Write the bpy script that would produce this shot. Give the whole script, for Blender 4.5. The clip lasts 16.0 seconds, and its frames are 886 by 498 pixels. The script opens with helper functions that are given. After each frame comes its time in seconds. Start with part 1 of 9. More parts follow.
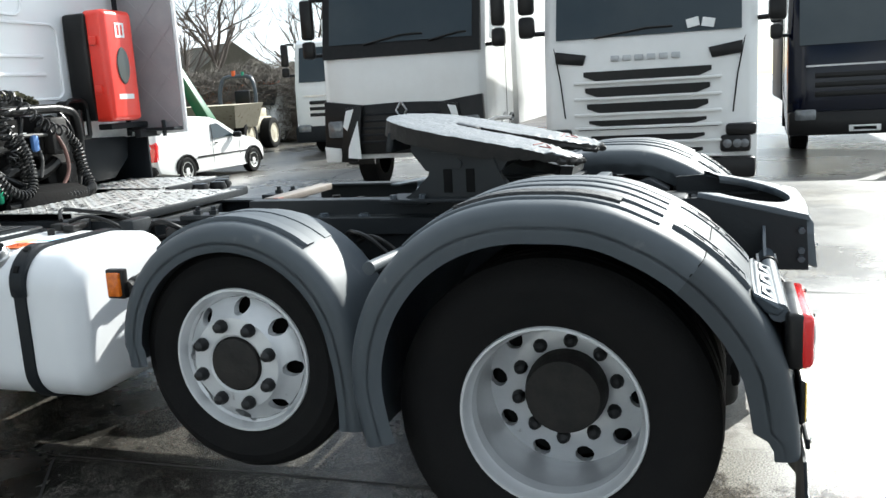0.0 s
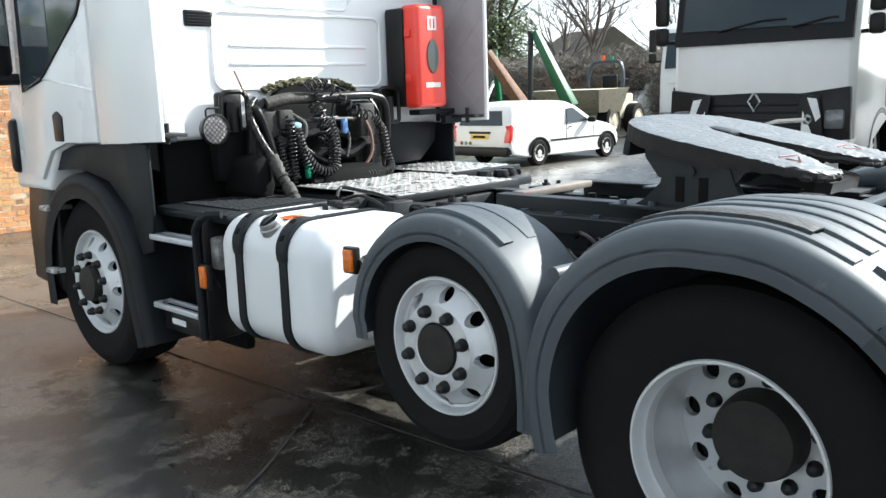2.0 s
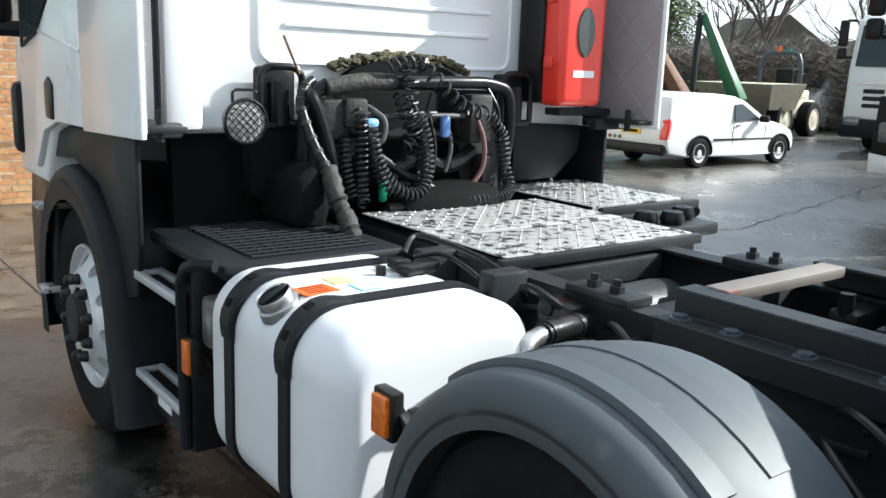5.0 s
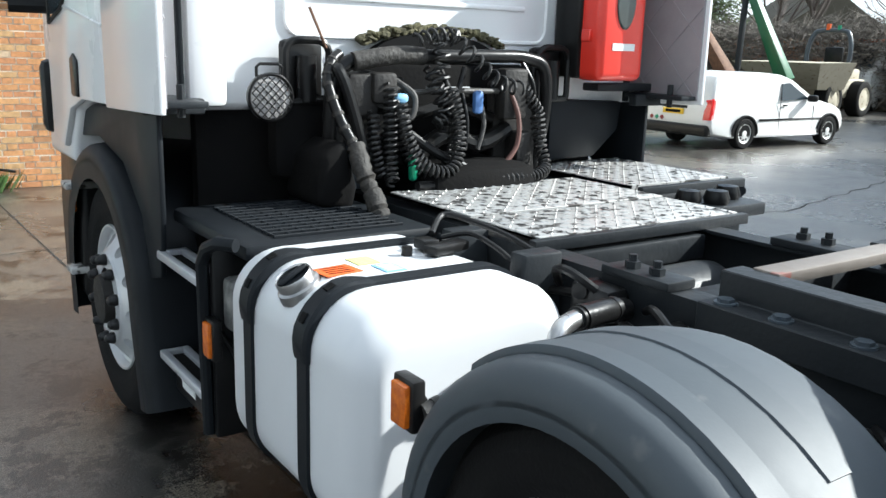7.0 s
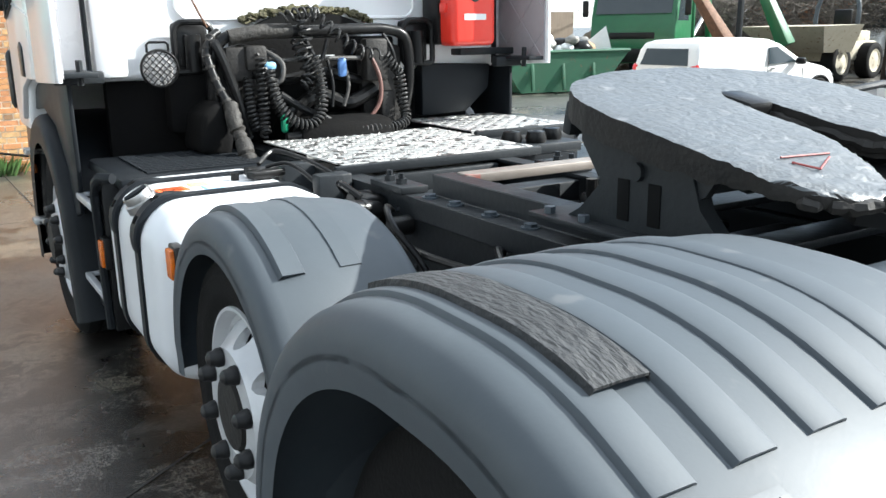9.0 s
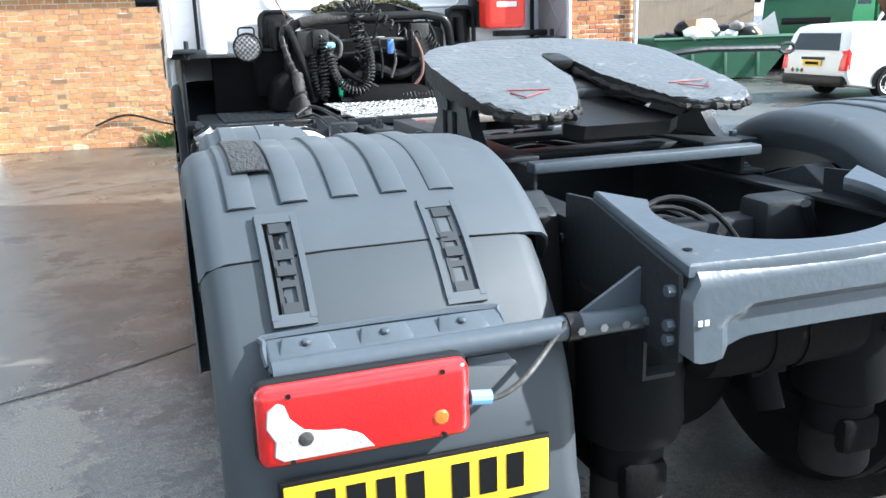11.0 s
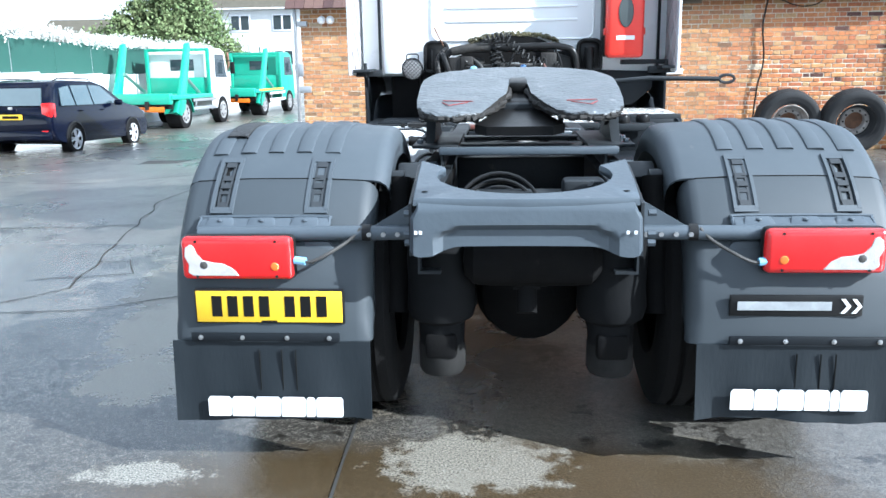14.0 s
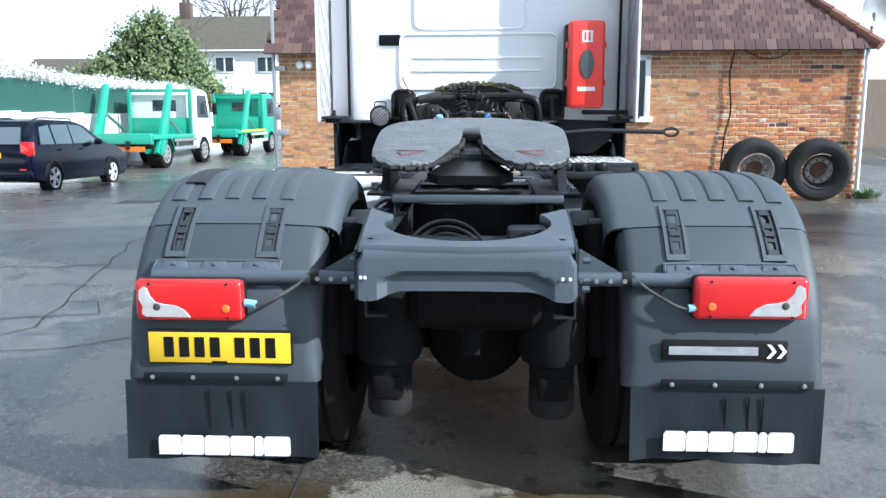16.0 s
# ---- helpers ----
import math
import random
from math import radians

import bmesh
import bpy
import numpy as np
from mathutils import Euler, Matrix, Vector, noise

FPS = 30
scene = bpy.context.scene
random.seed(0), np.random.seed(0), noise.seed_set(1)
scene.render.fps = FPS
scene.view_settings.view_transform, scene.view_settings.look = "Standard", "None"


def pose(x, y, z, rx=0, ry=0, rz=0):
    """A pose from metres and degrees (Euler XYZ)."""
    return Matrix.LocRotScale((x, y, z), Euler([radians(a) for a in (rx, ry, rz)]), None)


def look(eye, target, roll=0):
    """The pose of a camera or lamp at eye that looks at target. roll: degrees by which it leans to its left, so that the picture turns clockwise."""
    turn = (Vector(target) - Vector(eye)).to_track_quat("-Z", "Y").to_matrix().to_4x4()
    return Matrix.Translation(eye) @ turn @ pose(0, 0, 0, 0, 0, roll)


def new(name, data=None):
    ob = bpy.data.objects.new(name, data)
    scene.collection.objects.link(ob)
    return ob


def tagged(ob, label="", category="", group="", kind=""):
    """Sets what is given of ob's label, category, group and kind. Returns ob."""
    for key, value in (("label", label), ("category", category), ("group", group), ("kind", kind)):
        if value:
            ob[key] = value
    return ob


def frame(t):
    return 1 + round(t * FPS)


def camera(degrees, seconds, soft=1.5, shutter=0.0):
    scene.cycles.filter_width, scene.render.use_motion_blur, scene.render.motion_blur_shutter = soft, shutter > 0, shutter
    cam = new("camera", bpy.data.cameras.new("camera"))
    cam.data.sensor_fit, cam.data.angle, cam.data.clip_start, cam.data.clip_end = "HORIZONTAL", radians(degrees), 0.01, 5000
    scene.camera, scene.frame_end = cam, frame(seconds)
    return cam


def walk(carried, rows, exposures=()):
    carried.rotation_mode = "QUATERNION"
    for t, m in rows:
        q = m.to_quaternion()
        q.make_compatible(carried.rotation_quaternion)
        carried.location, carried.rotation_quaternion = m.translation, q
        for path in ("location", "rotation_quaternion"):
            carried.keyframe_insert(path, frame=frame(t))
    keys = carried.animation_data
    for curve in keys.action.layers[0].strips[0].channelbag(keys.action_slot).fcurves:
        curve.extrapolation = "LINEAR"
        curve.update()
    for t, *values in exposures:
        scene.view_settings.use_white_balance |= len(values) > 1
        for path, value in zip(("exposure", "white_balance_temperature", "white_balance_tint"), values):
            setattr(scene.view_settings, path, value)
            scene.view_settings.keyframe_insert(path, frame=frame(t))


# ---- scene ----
cam = camera(54.8, 16.0)
PATH = [
    (0, (-3.529, -0.411, 1.48), (-1.653, 0.175, 1.117), -3.3),
    (0.5, (-3.399, -0.59, 1.453), (-1.554, 0.108, 1.119), -3.0),
    (1, (-3.309, -0.79, 1.452), (-1.527, 0.043, 1.089), -4.5),
    (1.5, (-3.291, -0.923, 1.471), (-1.651, 0.15, 1.071), -3.4),
    (2, (-3.239, -0.879, 1.513), (-1.779, 0.439, 1.15), -1.8),
    (2.5, (-3.038, -0.662, 1.519), (-1.646, 0.733, 1.178), -1.3),
    (3, (-2.749, -0.497, 1.52), (-1.418, 0.961, 1.203), -0.1),
    (3.5, (-2.479, -0.276, 1.539), (-1.196, 1.214, 1.178), 0.5),
    (4, (-2.265, -0.014, 1.572), (-1.0, 1.493, 1.214), 0.8),
    (4.2, (-2.198, 0.049, 1.576), (-0.944, 1.561, 1.203), 1.2),
    (6.3, (-1.889, 0.456, 1.55), (-0.692, 1.994, 1.101), 1.7),
    (6.5, (-1.904, 0.471, 1.557), (-0.706, 2.005, 1.095), 1.0),
    (7, (-1.908, 0.316, 1.533), (-0.758, 1.886, 1.074), 1.7),
    (7.5, (-1.897, 0.058, 1.534), (-0.777, 1.645, 1.057), 0.2),
    (8, (-1.891, -0.213, 1.508), (-0.773, 1.376, 1.035), -0.9),
    (8.5, (-1.794, -0.465, 1.504), (-0.667, 1.121, 1.041), -1.7),
    (9, (-1.699, -0.758, 1.499), (-0.641, 0.864, 1.0), -0.9),
    (9.5, (-1.668, -1.046, 1.479), (-0.656, 0.611, 0.999), -1.5),
    (9.7, (-1.653, -1.164, 1.486), (-0.657, 0.483, 0.944), -1.9),
    (11.8, (-1.029, -2.575, 1.433), (-0.709, -0.666, 0.933), -1.3),
    (12, (-0.939, -2.688, 1.434), (-0.707, -0.771, 0.916), -1.6),
    (12.5, (-0.761, -2.979, 1.392), (-0.711, -1.034, 0.927), -1.9),
    (13, (-0.546, -3.235, 1.409), (-0.565, -1.294, 0.927), -1.3),
    (13.5, (-0.259, -3.383, 1.425), (-0.373, -1.441, 0.964), 0.3),
    (14, (-0.173, -3.53, 1.456), (-0.256, -1.581, 1.012), -0.9),
    (14.5, (-0.102, -3.628, 1.472), (-0.174, -1.675, 1.047), 0.5),
    (15, (-0.022, -3.651, 1.484), (-0.115, -1.691, 1.099), 0.4),
    (15.5, (-0.012, -3.652, 1.491), (-0.06, -1.684, 1.136), 0.0),
    (16, (-0.035, -3.646, 1.493), (-0.077, -1.677, 1.144), -0.1),
]
walk(cam, [(t, look(eye, target, roll)) for t, eye, target, roll in PATH],
     exposures=[(0, 1.16, 6300, 4), (0.5, 0.88, 6300, 4), (1.0, 0.90, 6300, 4), (1.5, 1.10, 6300, 4), (2.3, 1.38, 6200, 4), (4, 1.00, 6150, 4), (7, 1.04, 6100, 4), (8, 1.52, 6050, 4), (8.5, 1.68, 6050, 4), (9, 1.42, 6250, 5), (9.5, 1.34, 6250, 5), (12, 1.74, 5600, 5), (13.5, 1.54, 5580, 5), (14.5, 1.36, 5500, 4), (15, 1.20, 5500, 4), (16, 0.97, 5600, 5)])

# ---- world and light ----
SUN = Vector((0.90, -0.41, 0.63)).normalized()
world = bpy.data.worlds.new("world")
scene.world = world
world.use_nodes = True
wn, wl = world.node_tree.nodes, world.node_tree.links
bg = wn["Background"]
sky = wn.new("ShaderNodeTexSky")
sky.sky_type = "NISHITA"
sky.sun_disc = False
sky.sun_elevation = math.asin(SUN.z)
sky.sun_rotation = math.atan2(SUN.x, SUN.y)
sky.air_density, sky.dust_density, sky.ozone_density = 1.0, 0.6, 1.5
tc = wn.new("ShaderNodeTexCoord")
mp = wn.new("ShaderNodeMapping")
mp.inputs["Scale"].default_value = (1.0, 1.0, 2.6)
cl = wn.new("ShaderNodeTexNoise")
cl.inputs["Scale"].default_value, cl.inputs["Detail"].default_value, cl.inputs["Roughness"].default_value = 2.3, 7, 0.55
cr = wn.new("ShaderNodeValToRGB")
cr.color_ramp.elements[0].position, cr.color_ramp.elements[1].position = 0.37, 0.58
mx = wn.new("ShaderNodeMix")
mx.data_type = "RGBA"
mx.inputs["B"].default_value = (11.0, 11.6, 12.4, 1)
wl.new(tc.outputs["Generated"], mp.inputs["Vector"])
wl.new(mp.outputs["Vector"], cl.inputs["Vector"])
wl.new(cl.outputs["Fac"], cr.inputs["Fac"])
wl.new(cr.outputs["Color"], mx.inputs["Factor"])
wl.new(sky.outputs["Color"], mx.inputs["A"])
# thin cloud is brighter towards the sun
dt = wn.new("ShaderNodeVectorMath")
dt.operation = "DOT_PRODUCT"
dt.inputs[1].default_value = SUN
gm = wn.new("ShaderNodeMapRange")
gm.inputs["From Min"].default_value, gm.inputs["From Max"].default_value = -0.6, 1.0
gm.inputs["To Min"].default_value, gm.inputs["To Max"].default_value = 0.56, 1.95
gv = wn.new("ShaderNodeVectorMath")
gv.operation = "SCALE"
wl.new(tc.outputs["Generated"], dt.inputs[0])
wl.new(dt.outputs["Value"], gm.inputs["Value"])
# and evenly bright low down all round
sz = wn.new("ShaderNodeSeparateXYZ")
hz = wn.new("ShaderNodeMapRange")
hz.interpolation_type = "SMOOTHSTEP"
hz.inputs["From Min"].default_value, hz.inputs["From Max"].default_value = 0.05, 0.42
hz.inputs["To Min"].default_value, hz.inputs["To Max"].default_value = 1.0, 0.0
hm = wn.new("ShaderNodeMix")
hm.inputs["B"].default_value = 1.35
wl.new(tc.outputs["Generated"], sz.inputs["Vector"])
wl.new(sz.outputs["Z"], hz.inputs["Value"])
wl.new(hz.outputs["Result"], hm.inputs["Factor"])
wl.new(gm.outputs["Result"], hm.inputs["A"])
wl.new(hm.outputs["Result"], gv.inputs["Scale"])
wl.new(mx.outputs["Result"], gv.inputs[0])
wl.new(gv.outputs["Vector"], bg.inputs["Color"])
bg.inputs["Strength"].default_value = 0.050
sun = bpy.data.lights.new("sun", "SUN")
sun.energy, sun.angle, sun.color = 5.0, radians(0.6), (1.0, 0.965, 0.92)
new("sun", sun).matrix_world = look(SUN * 60, (0, 0, 0))


# ---- materials ----
def mat(name, col, rough=0.5, metal=0.0, col2=None, scale=3.0, amount=0.5, bump=0.0, bscale=60.0, rvar=0.1, coat=0.0,
        col3=None, scale3=25.0, thr3=0.62, rand=0.0, stretch=(1, 1, 1), trans=0.0, emit=None, island=0.0, spec=0.5):
    """Painted, plastic, metal or mineral surface: two colours mixed by a broad noise, a third in specks, relief and gloss by a fine one."""
    m = bpy.data.materials.new(name)
    m.use_nodes = True
    n, l = m.node_tree.nodes, m.node_tree.links
    p = n["Principled BSDF"]
    p.inputs["Metallic"].default_value = metal
    p.inputs["Coat Weight"].default_value = coat
    p.inputs["Coat Roughness"].default_value = 0.08
    p.inputs["Transmission Weight"].default_value = trans
    p.inputs["Specular IOR Level"].default_value = spec
    c = n.new("ShaderNodeTexCoord")
    mpp = n.new("ShaderNodeMapping")
    mpp.inputs["Scale"].default_value = stretch
    l.new(c.outputs["Object"], mpp.inputs["Vector"])
    big = n.new("ShaderNodeTexNoise")
    big.inputs["Scale"].default_value, big.inputs["Detail"].default_value, big.inputs["Roughness"].default_value = scale, 6, 0.62
    l.new(mpp.outputs["Vector"], big.inputs["Vector"])
    r = n.new("ShaderNodeValToRGB")
    r.color_ramp.elements[0].position, r.color_ramp.elements[1].position = 0.5 - amount / 2, 0.5 + amount / 2
    col2 = col2 or tuple(v * 0.78 for v in col)
    r.color_ramp.elements[0].color, r.color_ramp.elements[1].color = (*col, 1), (*col2, 1)
    l.new(big.outputs["Fac"], r.inputs["Fac"])
    out = r.outputs["Color"]
    fine = n.new("ShaderNodeTexNoise")
    fine.inputs["Scale"].default_value, fine.inputs["Detail"].default_value = bscale, 4
    l.new(mpp.outputs["Vector"], fine.inputs["Vector"])
    if col3:
        third = n.new("ShaderNodeTexNoise")
        third.inputs["Scale"].default_value, third.inputs["Detail"].default_value = scale3, 5
        l.new(mpp.outputs["Vector"], third.inputs["Vector"])
        r3 = n.new("ShaderNodeValToRGB")
        r3.color_ramp.elements[0].position, r3.color_ramp.elements[1].position = thr3, thr3 + 0.08
        l.new(third.outputs["Fac"], r3.inputs["Fac"])
        m3 = n.new("ShaderNodeMix")
        m3.data_type = "RGBA"
        m3.inputs["B"].default_value = (*col3, 1)
        l.new(r3.outputs["Color"], m3.inputs["Factor"])
        l.new(out, m3.inputs["A"])
        out = m3.outputs["Result"]
    if rand or island:
        inf = n.new("ShaderNodeNewGeometry") if island else n.new("ShaderNodeObjectInfo")
        h = n.new("ShaderNodeHueSaturation")
        mr = n.new("ShaderNodeMapRange")
        k = rand or island
        mr.inputs["To Min"].default_value, mr.inputs["To Max"].default_value = 1 - k, 1 + k
        l.new(inf.outputs["Random Per Island" if island else "Random"], mr.inputs["Value"])
        l.new(mr.outputs["Result"], h.inputs["Value"])
        mh = n.new("ShaderNodeMapRange")
        mh.inputs["To Min"].default_value, mh.inputs["To Max"].default_value = 0.5 - k * 0.035, 0.5 + k * 0.035
        l.new(inf.outputs["Random Per Island" if island else "Random"], mh.inputs["Value"])
        l.new(mh.outputs["Result"], h.inputs["Hue"])
        l.new(out, h.inputs["Color"])
        out = h.outputs["Color"]
    l.new(out, p.inputs["Base Color"])
    rr = n.new("ShaderNodeMapRange")
    rr.inputs["To Min"].default_value, rr.inputs["To Max"].default_value = max(0.02, rough - rvar), min(1, rough + rvar)
    l.new(big.outputs["Fac"], rr.inputs["Value"])
    l.new(rr.outputs["Result"], p.inputs["Roughness"])
    if bump:
        b = n.new("ShaderNodeBump")
        b.inputs["Strength"].default_value, b.inputs["Distance"].default_value = bump, 0.01
        l.new(fine.outputs["Fac"], b.inputs["Height"])
        l.new(b.outputs["Normal"], p.inputs["Normal"])
    if emit:
        p.inputs["Emission Color"].default_value, p.inputs["Emission Strength"].default_value = (*emit[:3], 1), emit[3]
    return m


def glass(name, tint=(0.8, 0.85, 0.86), rough=0.02):
    m = bpy.data.materials.new(name)
    m.use_nodes = True
    n, l = m.node_tree.nodes, m.node_tree.links
    out = n["Material Output"]
    n.remove(n["Principled BSDF"])
    t = n.new("ShaderNodeBsdfTransparent")
    t.inputs["Color"].default_value = (*tint, 1)
    g = n.new("ShaderNodeBsdfGlossy")
    g.inputs["Roughness"].default_value = rough
    f = n.new("ShaderNodeFresnel")
    f.inputs["IOR"].default_value = 1.5
    mixs = n.new("ShaderNodeMixShader")
    l.new(f.outputs["Fac"], mixs.inputs["Fac"])
    l.new(t.outputs["BSDF"], mixs.inputs[1])
    l.new(g.outputs["BSDF"], mixs.inputs[2])
    l.new(mixs.outputs["Shader"], out.inputs["Surface"])
    return m


M_WHITE = mat("white_paint", (0.85, 0.855, 0.86), 0.28, col2=(0.80, 0.805, 0.81), scale=1.3, bump=0.02, bscale=25, rvar=0.06, coat=0.3)
M_TANKWHITE = mat("chalky_white_paint", (0.70, 0.71, 0.725), 0.4, col2=(0.62, 0.63, 0.645), scale=2.2, amount=0.8, rvar=0.08, coat=0.1)
M_STEPALU = mat("clean_step_aluminium", (0.60, 0.61, 0.64), 0.4, 0.5, col2=(0.44, 0.45, 0.47), scale=9, amount=0.7)
M_WHITE2 = mat("dusty_white_paint", (0.74, 0.745, 0.74), 0.35, col2=(0.60, 0.60, 0.58), scale=1.6, amount=0.8, rvar=0.08, coat=0.2)
M_LINER = mat("grey_quilted_liner", (0.36, 0.34, 0.35), 0.6, col2=(0.29, 0.28, 0.29), scale=6, bump=0.1)
M_GUARD = mat("grey_plastic", (0.056, 0.067, 0.077), 0.55, col2=(0.042, 0.052, 0.062), scale=5, amount=0.7, bump=0.02, bscale=160, rvar=0.10,
              col3=(0.085, 0.092, 0.098), scale3=12, thr3=0.66, spec=0.5)
# shaded copy of grey_plastic for the guard's lower half
M_GUARDLOW = mat("shaded_grey_plastic", (0.036, 0.044, 0.051), 0.60, col2=(0.029, 0.036, 0.042), scale=4, amount=0.8, bump=0.02, bscale=160, rvar=0.10)
M_GUARD2 = mat("dark_moulded_plastic", (0.010, 0.0125, 0.0155), 0.5, col2=(0.0065, 0.008, 0.010), scale=5, bump=0.03, bscale=220, spec=0.2)
M_TYRE = mat("tyre_rubber", (0.0065, 0.0065, 0.007), 0.8, col2=(0.012, 0.0115, 0.011), scale=7, amount=0.6, bump=0.25, bscale=120, spec=0.12)
M_RIM = mat("silver_painted_wheel", (0.64, 0.65, 0.665), 0.36, 0.3, col2=(0.50, 0.51, 0.52), scale=9, amount=0.8, rvar=0.1, bump=0.03,
            col3=(0.12, 0.10, 0.09), scale3=14, thr3=0.70)
M_NUT = mat("black_nut_cover", (0.014, 0.014, 0.015), 0.45, bump=0.05, spec=0.35)
M_HUB = mat("greasy_hub", (0.013, 0.0125, 0.0125), 0.6, 0.0, col2=(0.030, 0.027, 0.024), scale=14, bump=0.3, bscale=70, spec=0.25)
M_FRAME = mat("dark_chassis_paint", (0.016, 0.019, 0.022), 0.45, col2=(0.022, 0.024, 0.026), scale=6, amount=0.8, bump=0.15, bscale=50, rvar=0.15,
              col3=(0.07, 0.062, 0.052), scale3=11, thr3=0.70, spec=0.22)
M_FRAMEG = mat("grey_chassis_paint", (0.066, 0.081, 0.096), 0.38, col2=(0.047, 0.058, 0.070), scale=4, amount=0.8, bump=0.12, bscale=45, rvar=0.12,
               col3=(0.15, 0.16, 0.17), scale3=13, thr3=0.68)
M_FIFTH = mat("grey_paint_over_grease", (0.108, 0.118, 0.126), 0.47, col2=(0.076, 0.084, 0.092), scale=7, amount=0.9, bump=0.6, bscale=48, rvar=0.16,
              col3=(0.165, 0.172, 0.18), scale3=14, thr3=0.62)
M_STRAP = mat("dark_grey_strap", (0.030, 0.034, 0.038), 0.5, col2=(0.022, 0.025, 0.028), scale=8, spec=0.35)
M_RED_MARK = mat("red_paint_mark", (0.24, 0.03, 0.028), 0.6)
M_HEAD = mat("headlight_glass", (0.20, 0.21, 0.22), 0.10, 0.2, col2=(0.08, 0.085, 0.09), scale=9, amount=0.5, spec=0.6)
M_VIEW = mat("viewing_pane", (0.06, 0.072, 0.07), 0.08, col2=(0.04, 0.048, 0.048), scale=5)
M_GREYINK = mat("worn_grey_print", (0.36, 0.38, 0.39), 0.5, col2=(0.20, 0.21, 0.22), scale=25, amount=0.6)
M_BLACK = mat("black_plastic", (0.007, 0.007, 0.0075), 0.32, col2=(0.014, 0.0135, 0.013), scale=11, bump=0.08, spec=0.22)
# near-black: the shade under truck and cab is put into the colour
M_SHADEBLACK = mat("shade_black", (0.0045, 0.0045, 0.005), 0.8, col2=(0.008, 0.0075, 0.007), scale=9, bump=0.2, spec=0.08)
M_COIL = mat("black_coil_hose", (0.006, 0.006, 0.0065), 0.48, col2=(0.016, 0.0155, 0.0145), scale=16, rvar=0.12)
M_TAPE = mat("worn_taped_loom", (0.038, 0.033, 0.027), 0.7, col2=(0.009, 0.0085, 0.008), scale=22, amount=0.6, bump=0.6, bscale=55)
M_OLD = mat("dirty_grey_hose", (0.065, 0.062, 0.057), 0.6, col2=(0.024, 0.022, 0.021), scale=16, amount=0.6, bump=0.3)
M_ALU = mat("aluminium_tread", (0.54, 0.54, 0.525), 0.48, 0.5, col2=(0.40, 0.39, 0.375), scale=7, amount=0.7, bump=0.1, rvar=0.12,
            col3=(0.06, 0.057, 0.053), scale3=26, thr3=0.53)
M_STEEL = mat("bright_steel", (0.55, 0.55, 0.55), 0.3, 0.9, col2=(0.35, 0.34, 0.33), scale=10, rvar=0.12)
M_RUST = mat("rusty_steel", (0.20, 0.10, 0.055), 0.75, 0.2, col2=(0.10, 0.055, 0.035), scale=14, bump=0.4)
M_RED = mat("red_plastic", (0.78, 0.045, 0.028), 0.34, col2=(0.70, 0.036, 0.022), scale=5, rvar=0.05, coat=0.15)
M_AMBER = mat("amber_reflector", (0.70, 0.17, 0.01), 0.22, col2=(0.50, 0.10, 0.008), scale=60, amount=0.3, bump=0.2, bscale=150)
M_LENSRED = mat("red_lens", (0.66, 0.010, 0.010), 0.16, col2=(0.52, 0.007, 0.008), scale=8, amount=0.4, coat=0.6, rvar=0.04, bump=0.08, bscale=190)
M_LENSOR = mat("orange_lens", (0.80, 0.16, 0.02), 0.12, coat=0.6)
M_LENSWH = mat("clear_lens", (0.50, 0.48, 0.47), 0.14, col2=(0.34, 0.32, 0.31), scale=30, amount=0.6, coat=0.6, bump=0.15, bscale=140)
M_YELLOW = mat("yellow_plate", (0.78, 0.50, 0.02), 0.35, col2=(0.70, 0.44, 0.02), scale=9)
# black print; also stands for the shade in holes, slots, wells and gaps
M_INKSHADE = mat("black_ink_and_shade", (0.010, 0.010, 0.010), 0.85, spec=0.08)
M_WHITEINK = mat("white_print", (0.80, 0.81, 0.80), 0.5, col2=(0.66, 0.68, 0.68), scale=18, amount=0.7)
M_FLAP = mat("black_rubber_flap", (0.009, 0.0125, 0.0155), 0.5, col2=(0.018, 0.022, 0.026), scale=6, amount=0.7, bump=0.1, stretch=(1.4, 1, 0.35), rvar=0.12, spec=0.25)
M_BLUE = mat("blue_plastic", (0.10, 0.22, 0.50), 0.4)
M_PALEBLUE = mat("pale_blue_print", (0.25, 0.50, 0.72), 0.5)
M_PALEYEL = mat("pale_yellow_print", (0.75, 0.70, 0.25), 0.5)
M_ORANGE = mat("orange_print", (0.80, 0.13, 0.02), 0.5)
M_GREENP = mat("green_plastic", (0.02, 0.30, 0.16), 0.4)
M_DARKGLASS = mat("dark_vehicle_glass", (0.026, 0.037, 0.044), 0.06, col2=(0.036, 0.048, 0.055), scale=1.2, rvar=0.02, spec=0.5)
M_MIRROR = mat("mirror_glass", (0.8, 0.82, 0.83), 0.03, 1.0, rvar=0.01)
M_NAVY = mat("dark_navy_car_paint", (0.0016, 0.0026, 0.009), 0.12, col2=(0.002, 0.0035, 0.012), scale=2, rvar=0.04, spec=0.3)
M_CARGLASS = mat("car_window_glass", (0.05, 0.075, 0.085), 0.03, col2=(0.07, 0.10, 0.11), scale=1.5, rvar=0.01, spec=1.0, coat=1.0)
M_TEAL = mat("green_lorry_paint", (0.032, 0.33, 0.215), 0.38, col2=(0.028, 0.25, 0.165), scale=3, amount=0.8, coat=0.2, rvar=0.1,
             col3=(0.12, 0.16, 0.12), scale3=9, thr3=0.69)
M_DKGREEN = mat("dark_green_paint", (0.012, 0.13, 0.045), 0.4, col2=(0.012, 0.09, 0.035), scale=3, amount=0.8, coat=0.2,
                col3=(0.10, 0.08, 0.05), scale3=12, thr3=0.70)
